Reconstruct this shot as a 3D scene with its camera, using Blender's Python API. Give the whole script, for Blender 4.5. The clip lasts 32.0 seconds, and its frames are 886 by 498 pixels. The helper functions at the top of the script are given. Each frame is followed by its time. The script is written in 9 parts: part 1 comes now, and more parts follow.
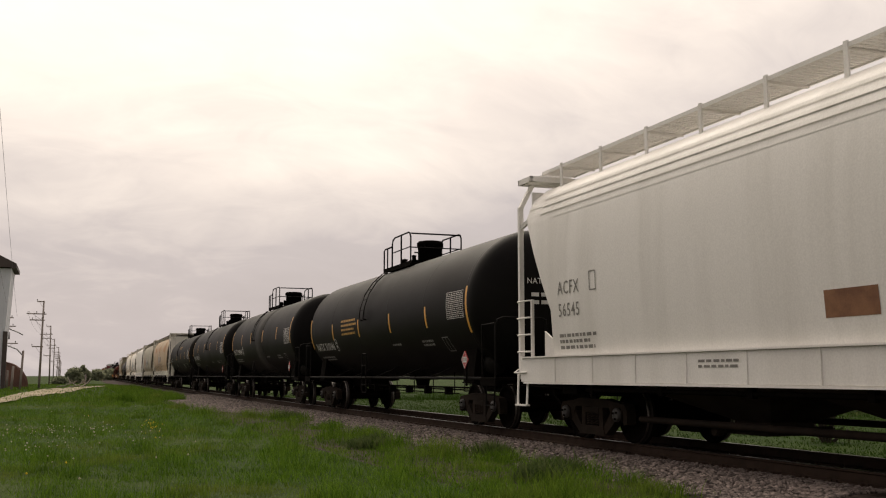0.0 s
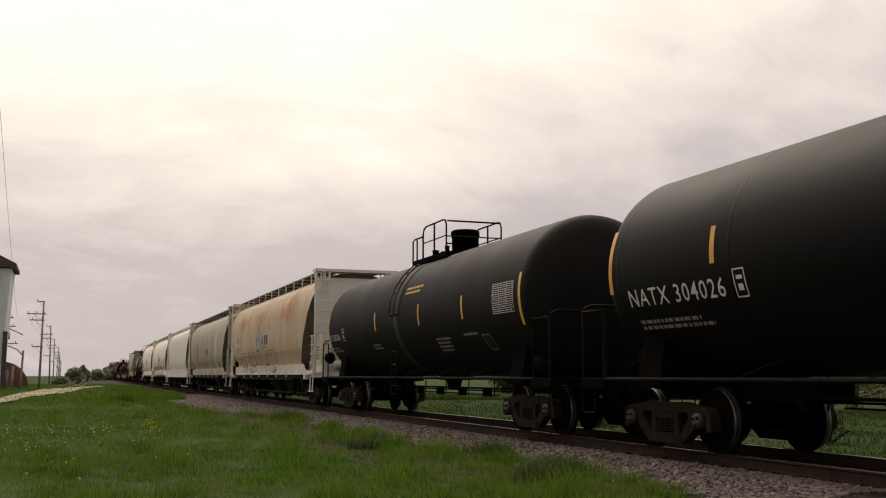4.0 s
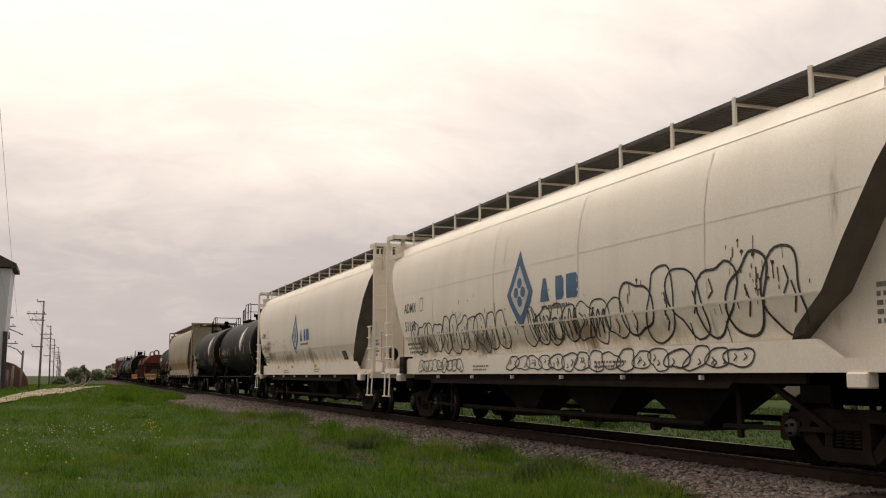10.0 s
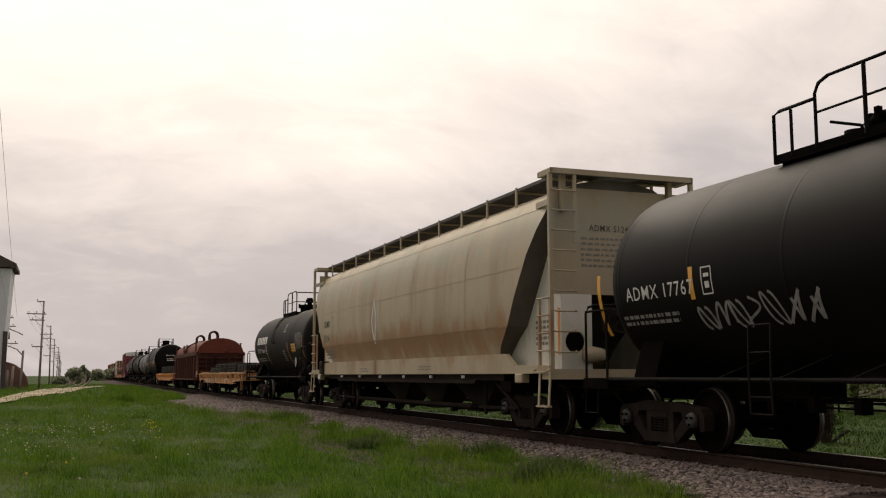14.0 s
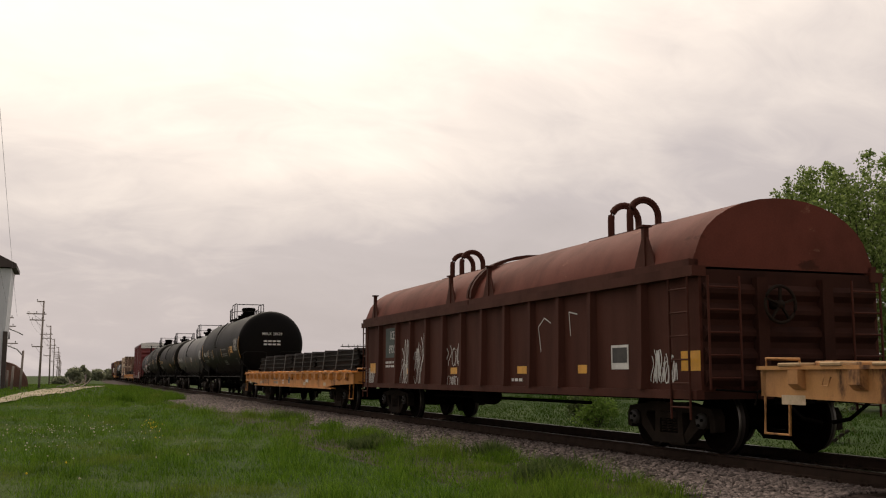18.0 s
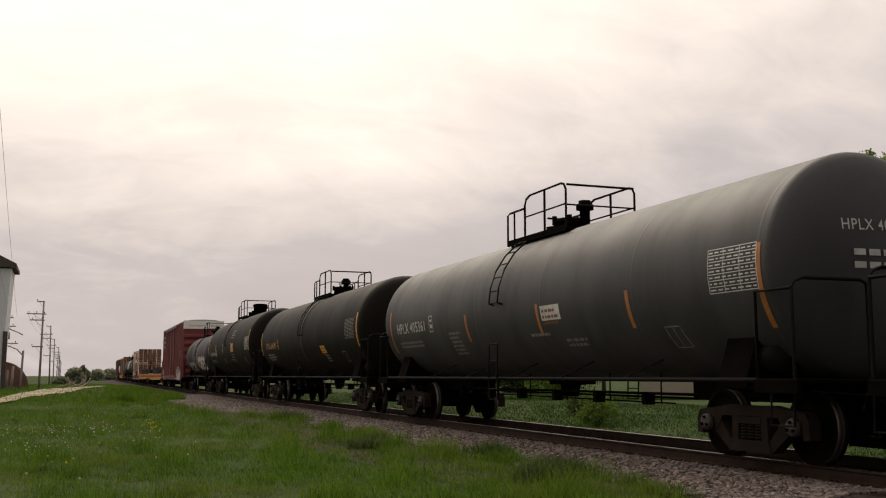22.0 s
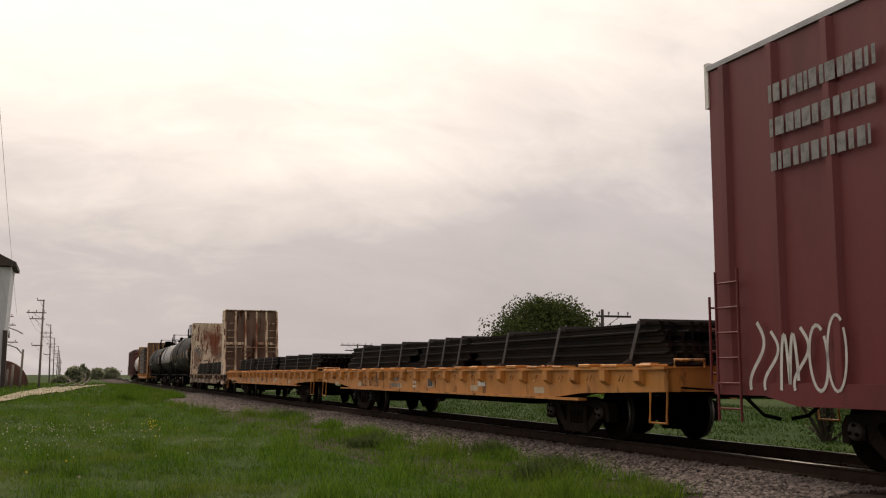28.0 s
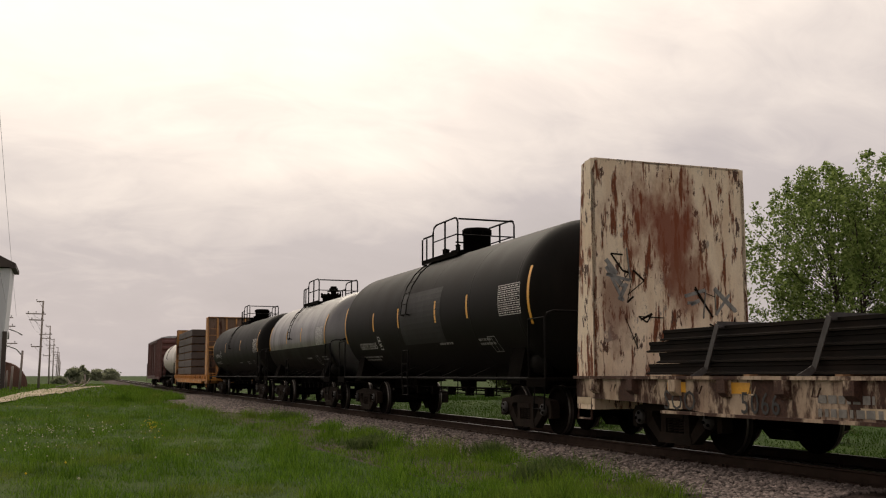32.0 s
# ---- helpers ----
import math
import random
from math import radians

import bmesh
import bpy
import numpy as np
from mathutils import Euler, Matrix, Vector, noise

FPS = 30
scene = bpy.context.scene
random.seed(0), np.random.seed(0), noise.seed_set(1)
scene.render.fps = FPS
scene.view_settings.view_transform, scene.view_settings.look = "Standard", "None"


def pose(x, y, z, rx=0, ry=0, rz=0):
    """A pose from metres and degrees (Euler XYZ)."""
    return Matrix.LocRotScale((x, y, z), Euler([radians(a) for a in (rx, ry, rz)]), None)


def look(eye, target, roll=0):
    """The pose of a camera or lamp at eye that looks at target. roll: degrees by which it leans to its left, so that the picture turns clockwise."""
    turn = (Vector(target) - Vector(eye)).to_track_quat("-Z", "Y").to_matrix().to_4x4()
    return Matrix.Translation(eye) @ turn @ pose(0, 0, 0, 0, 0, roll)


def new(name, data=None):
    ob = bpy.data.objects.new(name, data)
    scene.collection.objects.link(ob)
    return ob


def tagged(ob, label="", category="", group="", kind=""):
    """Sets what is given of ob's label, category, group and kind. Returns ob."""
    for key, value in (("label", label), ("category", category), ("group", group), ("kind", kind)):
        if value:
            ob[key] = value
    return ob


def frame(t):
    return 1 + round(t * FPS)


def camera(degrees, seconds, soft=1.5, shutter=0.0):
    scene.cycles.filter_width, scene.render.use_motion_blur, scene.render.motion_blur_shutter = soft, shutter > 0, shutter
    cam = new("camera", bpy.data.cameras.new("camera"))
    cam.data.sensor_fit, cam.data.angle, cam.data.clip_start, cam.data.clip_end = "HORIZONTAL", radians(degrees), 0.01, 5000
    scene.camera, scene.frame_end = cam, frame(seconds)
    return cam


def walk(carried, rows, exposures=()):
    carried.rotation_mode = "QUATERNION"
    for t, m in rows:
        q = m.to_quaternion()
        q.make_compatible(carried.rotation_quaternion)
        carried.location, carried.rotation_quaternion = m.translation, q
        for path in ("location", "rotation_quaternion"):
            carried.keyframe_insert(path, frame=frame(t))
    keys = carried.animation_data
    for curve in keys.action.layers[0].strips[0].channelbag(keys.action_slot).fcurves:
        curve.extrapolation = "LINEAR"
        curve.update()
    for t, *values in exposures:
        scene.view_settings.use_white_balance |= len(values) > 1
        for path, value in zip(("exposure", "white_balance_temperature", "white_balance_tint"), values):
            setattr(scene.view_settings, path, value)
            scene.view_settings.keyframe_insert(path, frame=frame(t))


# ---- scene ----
# ---------- camera ----------
EYE_Z = 1.087
YAW, PITCH = -20.31, 97.10
cam = camera(47.13, 32.0, soft=1.15)
walk(cam, [
    (0.0, pose(0, 0, EYE_Z, PITCH, 0, YAW)),
    (24.3, pose(0, 0, EYE_Z, PITCH, 0, YAW)),
    (25.2, pose(0, 0, EYE_Z, PITCH, 0, YAW - 0.05)),
    (26.5, pose(0, 0, EYE_Z, PITCH, 0, YAW - 0.05)),
    (28.5, pose(0, 0, EYE_Z, PITCH - 0.10, 0, YAW)),
    (29.5, pose(0, 0, EYE_Z, PITCH - 0.13, 0, YAW - 0.03)),
    (31.0, pose(0, 0, EYE_Z, PITCH - 0.13, 0, YAW)),
    (31.5, pose(0, 0, EYE_Z, PITCH - 0.05, 0, YAW)),
    (32.0, pose(0, 0, EYE_Z, PITCH, 0, YAW - 0.03)),
], exposures=[(0.0, 0.0), (32.0, 0.0)])

# ---------- track line and train travel ----------
TRACK_X = 9.45            # track centre from the tripod, abreast of it
CURVE = 0.0001334         # 1 / radius of the slight bend
BEND_END = 163.0
GROUND_Z = -0.38


def on_track(s, side=0.0, z=0.0):
    """Point at distance s along the track, side metres to its far side; heading too."""
    a = min(max(s, 0.0), BEND_END)
    ph = CURVE * a
    x = TRACK_X + (1 - math.cos(ph)) / CURVE
    y = math.sin(ph) / CURVE
    e = s - a
    x, y = x + e * math.sin(ph), y + e * math.cos(ph)
    return x + side * math.cos(ph), y - side * math.sin(ph), z, ph


def travel(t):
    """Metres that the train has gone by t seconds."""
    return 14.36713 * t - 0.0026318 * t * t + 0.00015136 * t ** 3


# ---------- sky and light ----------
def build_light():
    world = bpy.data.worlds.new("overcast_sky")
    scene.world = world
    world.use_nodes = True
    nt = world.node_tree
    nt.nodes.clear()
    N, Lk = nt.nodes.new, nt.links.new
    out, bg, sky = N("ShaderNodeOutputWorld"), N("ShaderNodeBackground"), N("ShaderNodeTexSky")
    sky.sky_type, sky.sun_disc = "NISHITA", False
    sky.sun_elevation, sky.sun_rotation = radians(46), radians(4)
    sky.dust_density, sky.air_density = 4.0, 1.5
    tc = N("ShaderNodeTexCoord")
    # flatten the cloud deck: layered noise on a plane overhead
    sep = N("ShaderNodeSeparateXYZ")
    Lk(tc.outputs["Generated"], sep.inputs[0])

    def mth(op, a, b=None, c=None):
        m = N("ShaderNodeMath")
        m.operation = op
        for i, v in enumerate((a, b, c)):
            if v is None:
                continue
            if isinstance(v, (int, float)):
                m.inputs[i].default_value = v
            else:
                Lk(v, m.inputs[i])
        return m.outputs[0]
    up = mth("MAXIMUM", sep.outputs[2], 0.0)
    den = mth("ADD", up, 0.42)
    cmb = N("ShaderNodeCombineXYZ")
    Lk(mth("DIVIDE", sep.outputs[0], den), cmb.inputs[0])
    Lk(mth("DIVIDE", sep.outputs[1], den), cmb.inputs[1])
    mp = N("ShaderNodeMapping")
    mp.inputs["Rotation"].default_value = (0, 0, radians(-35))
    mp.inputs["Scale"].default_value = (0.62, 1.0, 1.0)
    mp.inputs["Location"].default_value = (3.1, 1.7, 0.4)
    Lk(cmb.outputs[0], mp.inputs[0])

    def nz(scale, detail, rough, dist):
        n = N("ShaderNodeTexNoise")
        n.inputs["Scale"].default_value, n.inputs["Detail"].default_value = scale, detail
        n.inputs["Roughness"].default_value, n.inputs["Distortion"].default_value = rough, dist
        Lk(mp.outputs[0], n.inputs["Vector"])
        return n.outputs["Fac"]
    big, fine = nz(1.15, 3.0, 0.45, 0.6), nz(3.6, 4.0, 0.55, 0.8)
    # the cloud deck thins towards the zenith
    c1 = mth("MULTIPLY", mth("SUBTRACT", big, 0.5), 0.72)
    c2 = mth("MULTIPLY", mth("SUBTRACT", fine, 0.5), 0.30)
    c3 = mth("MULTIPLY", mth("SUBTRACT", nz(8.5, 5.0, 0.62, 1.2), 0.5), 0.17)
    veil = N("ShaderNodeVectorMath")
    veil.operation = "DOT_PRODUCT"
    veil.inputs[1].default_value = SUN_WAY
    Lk(tc.outputs["Generated"], veil.inputs[0])
    dd = mth("SUBTRACT", veil.outputs["Value"], 0.74)
    g = mth("ADD", mth("MULTIPLY", mth("MAXIMUM", dd, 0.0), 1.7), mth("MULTIPLY", mth("MINIMUM", dd, 0.0), 0.72))
    f2 = mth("ADD", mth("ADD", mth("ADD", mth("ADD", c1, c2), c3), g), mth("ADD", mth("MULTIPLY_ADD", mth("MINIMUM", up, 0.5), 0.85, 0.19), mth("MULTIPLY", mth("MAXIMUM", mth("SUBTRACT", 0.17, up), 0.0), 1.15)))
    ramp = N("ShaderNodeValToRGB")
    el = ramp.color_ramp.elements
    el[0].position, el[0].color = 0.0, (0.560, 0.497, 0.466, 1)
    e = el.new(0.10)
    e.color = (0.520, 0.461, 0.451, 1)
    el[-1].position, el[-1].color = 1.0, (1.700, 1.487, 1.251, 1)
    e = el.new(0.30)
    e.color = (0.620, 0.547, 0.533, 1)
    e = el.new(0.62)
    e.color = (1.180, 1.029, 0.897, 1)
    Lk(f2, ramp.inputs[0])
    mix = N("ShaderNodeMixRGB")
    mix.inputs[0].default_value = 0.94
    sc = N("ShaderNodeMixRGB")
    sc.blend_type = "MULTIPLY"
    sc.inputs[0].default_value = 1.0
    sc.inputs[2].default_value = (0.08, 0.08, 0.08, 1)
    Lk(sky.outputs[0], sc.inputs[1])
    Lk(sc.outputs[0], mix.inputs[1])
    Lk(ramp.outputs[0], mix.inputs[2])
    Lk(mix.outputs[0], bg.inputs[0])
    bg.inputs[1].default_value = 1.0
    Lk(bg.outputs[0], out.inputs[0])
    sun = bpy.data.lights.new("sun", "SUN")
    sun.energy, sun.angle, sun.color = 1.4, radians(40), (1.0, 0.89, 0.74)
    ob = new("sun", sun)
    ob.matrix_world = look(Vector(SUN_WAY) * 300, (0, 0, 0))


SUN_AZ, SUN_EL = radians(4), radians(46)    # clockwise from the far end of the line
SUN_WAY = (math.sin(SUN_AZ) * math.cos(SUN_EL), math.cos(SUN_AZ) * math.cos(SUN_EL), math.sin(SUN_EL))
build_light()


# ---------- materials ----------
def surface(name, base, second=None, amount=0.5, scale=1.0, stretch=(1, 1, 1), rough=0.6, metal=0.0,
            fine=40.0, bump=0.15, rust=None, rust_at=0.62, rust_scale=1.4, rust_stretch=(1, 1, 1), spots=None, vary=0.0,
            island=False, spec=0.5, rust_soft=0.08, stains=(), layers=()):
    """Weathered surface: two scales of variation, optional rust or peeled patches."""
    m = bpy.data.materials.new(name)
    m.use_nodes = True
    nt = m.node_tree
    N, Lk = nt.nodes.new, nt.links.new
    bs = nt.nodes["Principled BSDF"]
    tc = N("ShaderNodeTexCoord")
    inf = N("ShaderNodeObjectInfo")
    off = N("ShaderNodeVectorMath")
    off.operation = "MULTIPLY_ADD"
    off.inputs[1].default_value = (31.0, 17.0, 23.0)
    cx = N("ShaderNodeCombineXYZ")
    for i in range(3):
        Lk(inf.outputs["Random"], cx.inputs[i])
    Lk(cx.outputs[0], off.inputs[0])
    Lk(tc.outputs["Object"], off.inputs[2])

    def noise_of(sc, st, detail=6.0, r=0.6):
        mp = N("ShaderNodeMapping")
        mp.inputs["Scale"].default_value = st
        Lk(off.outputs[0], mp.inputs[0])
        n = N("ShaderNodeTexNoise")
        n.inputs["Scale"].default_value, n.inputs["Detail"].default_value, n.inputs["Roughness"].default_value = sc, detail, r
        Lk(mp.outputs[0], n.inputs["Vector"])
        return n.outputs["Fac"]

    def ramp(src, a, b):
        r = N("ShaderNodeMapRange")
        r.inputs["From Min"].default_value, r.inputs["From Max"].default_value = a, b
        r.interpolation_type = "SMOOTHSTEP"
        Lk(src, r.inputs["Value"])
        return r.outputs["Result"]

    def blend(fac, a, b, mode="MIX"):
        x = N("ShaderNodeMixRGB")
        x.blend_type = mode
        for i, v in ((0, fac), (1, a), (2, b)):
            if isinstance(v, (int, float)):
                x.inputs[i].default_value = v
            elif isinstance(v, tuple):
                x.inputs[i].default_value = (*v, 1)
            else:
                Lk(v, x.inputs[i])
        return x.outputs[0]
    second = second or tuple(c * 0.6 for c in base)
    big = noise_of(scale, stretch)
    small = noise_of(fine, (1, 1, 1), 4.0)
    mul = N("ShaderNodeMath")
    mul.operation = "MULTIPLY"
    Lk(ramp(big, 0.38, 0.72), mul.inputs[0])
    mul.inputs[1].default_value = amount
    col = blend(mul.outputs[0], base, second)
    grain = N("ShaderNodeMapRange")
    grain.inputs["To Min"].default_value, grain.inputs["To Max"].default_value = 0.82, 1.18
    Lk(small, grain.inputs["Value"])
    gr = N("ShaderNodeCombineXYZ")
    for i in range(3):
        Lk(grain.outputs[0], gr.inputs[i])
    col = blend(1.0, col, gr.outputs[0], "MULTIPLY")
    if vary:
        src = inf.outputs["Random"]
        if island:
            src = N("ShaderNodeNewGeometry").outputs["Random Per Island"]
        vr = N("ShaderNodeMapRange")
        vr.inputs["To Min"].default_value, vr.inputs["To Max"].default_value = 1 - vary, 1 + vary
        Lk(src, vr.inputs["Value"])
        vc = N("ShaderNodeCombineXYZ")
        for i in range(3):
            Lk(vr.outputs[0], vc.inputs[i])
        col = blend(1.0, col, vc.outputs[0], "MULTIPLY")
    rgh = N("ShaderNodeMapRange")
    rgh.inputs["To Min"].default_value, rgh.inputs["To Max"].default_value = max(rough - 0.12, 0.05), min(rough + 0.15, 1)
    Lk(big, rgh.inputs["Value"])
    rsock = rgh.outputs[0]
    if rust:
        rn = noise_of(rust_scale, rust_stretch, 8.0, 0.66)
        mask = ramp(rn, rust_at, rust_at + rust_soft)
        rcol = blend(ramp(small, 0.35, 0.65), rust, tuple(c * 0.55 for c in rust))
        col = blend(mask, col, rcol)
        rsock = blend(mask, rsock, (0.85, 0.85, 0.85))
    for hue, at, sc, st, soft in layers:
        col = blend(ramp(noise_of(sc, st, 7.0, 0.68), at, at + soft), col, hue)
    for y, z, ry, rz, hue, amt, *axis in stains:
        # rust, wash or tint round one spot of the side, ragged by noise
        mp = N("ShaderNodeMapping")
        mp.inputs["Location"].default_value = (-y / ry, 0, -z / rz) if axis else (0, -y / ry, -z / rz)
        mp.inputs["Scale"].default_value = (1 / ry, 0, 1 / rz) if axis else (0, 1 / ry, 1 / rz)
        Lk(tc.outputs["Object"], mp.inputs[0])
        ln = N("ShaderNodeVectorMath")
        ln.operation = "LENGTH"
        Lk(mp.outputs[0], ln.inputs[0])
        ad = N("ShaderNodeMath")
        ad.operation = "MULTIPLY_ADD"
        Lk(noise_of(1.3, (1, 1.6, 0.5), 7.0, 0.65), ad.inputs[0])
        ad.inputs[1].default_value = 3.2
        sb = N("ShaderNodeMath")
        sb.operation = "SUBTRACT"
        sb.inputs[0].default_value = -0.95
        Lk(ln.outputs["Value"], sb.inputs[1])
        Lk(sb.outputs[0], ad.inputs[2])
        mk = N("ShaderNodeMath")
        mk.operation = "MULTIPLY"
        Lk(ramp(ad.outputs[0], -0.35, 0.5), mk.inputs[0])
        mk.inputs[1].default_value = amt
        col = blend(mk.outputs[0], col, hue)
    Lk(col, bs.inputs["Base Color"])
    Lk(rsock, bs.inputs["Roughness"])
    bs.inputs["Metallic"].default_value = metal
    bs.inputs["Specular IOR Level"].default_value = spec
    if bump:
        bp = N("ShaderNodeBump")
        bp.inputs["Strength"].default_value, bp.inputs["Distance"].default_value = bump, 0.02
        Lk(small, bp.inputs["Height"])
        Lk(bp.outputs[0], bs.inputs["Normal"])
    return m


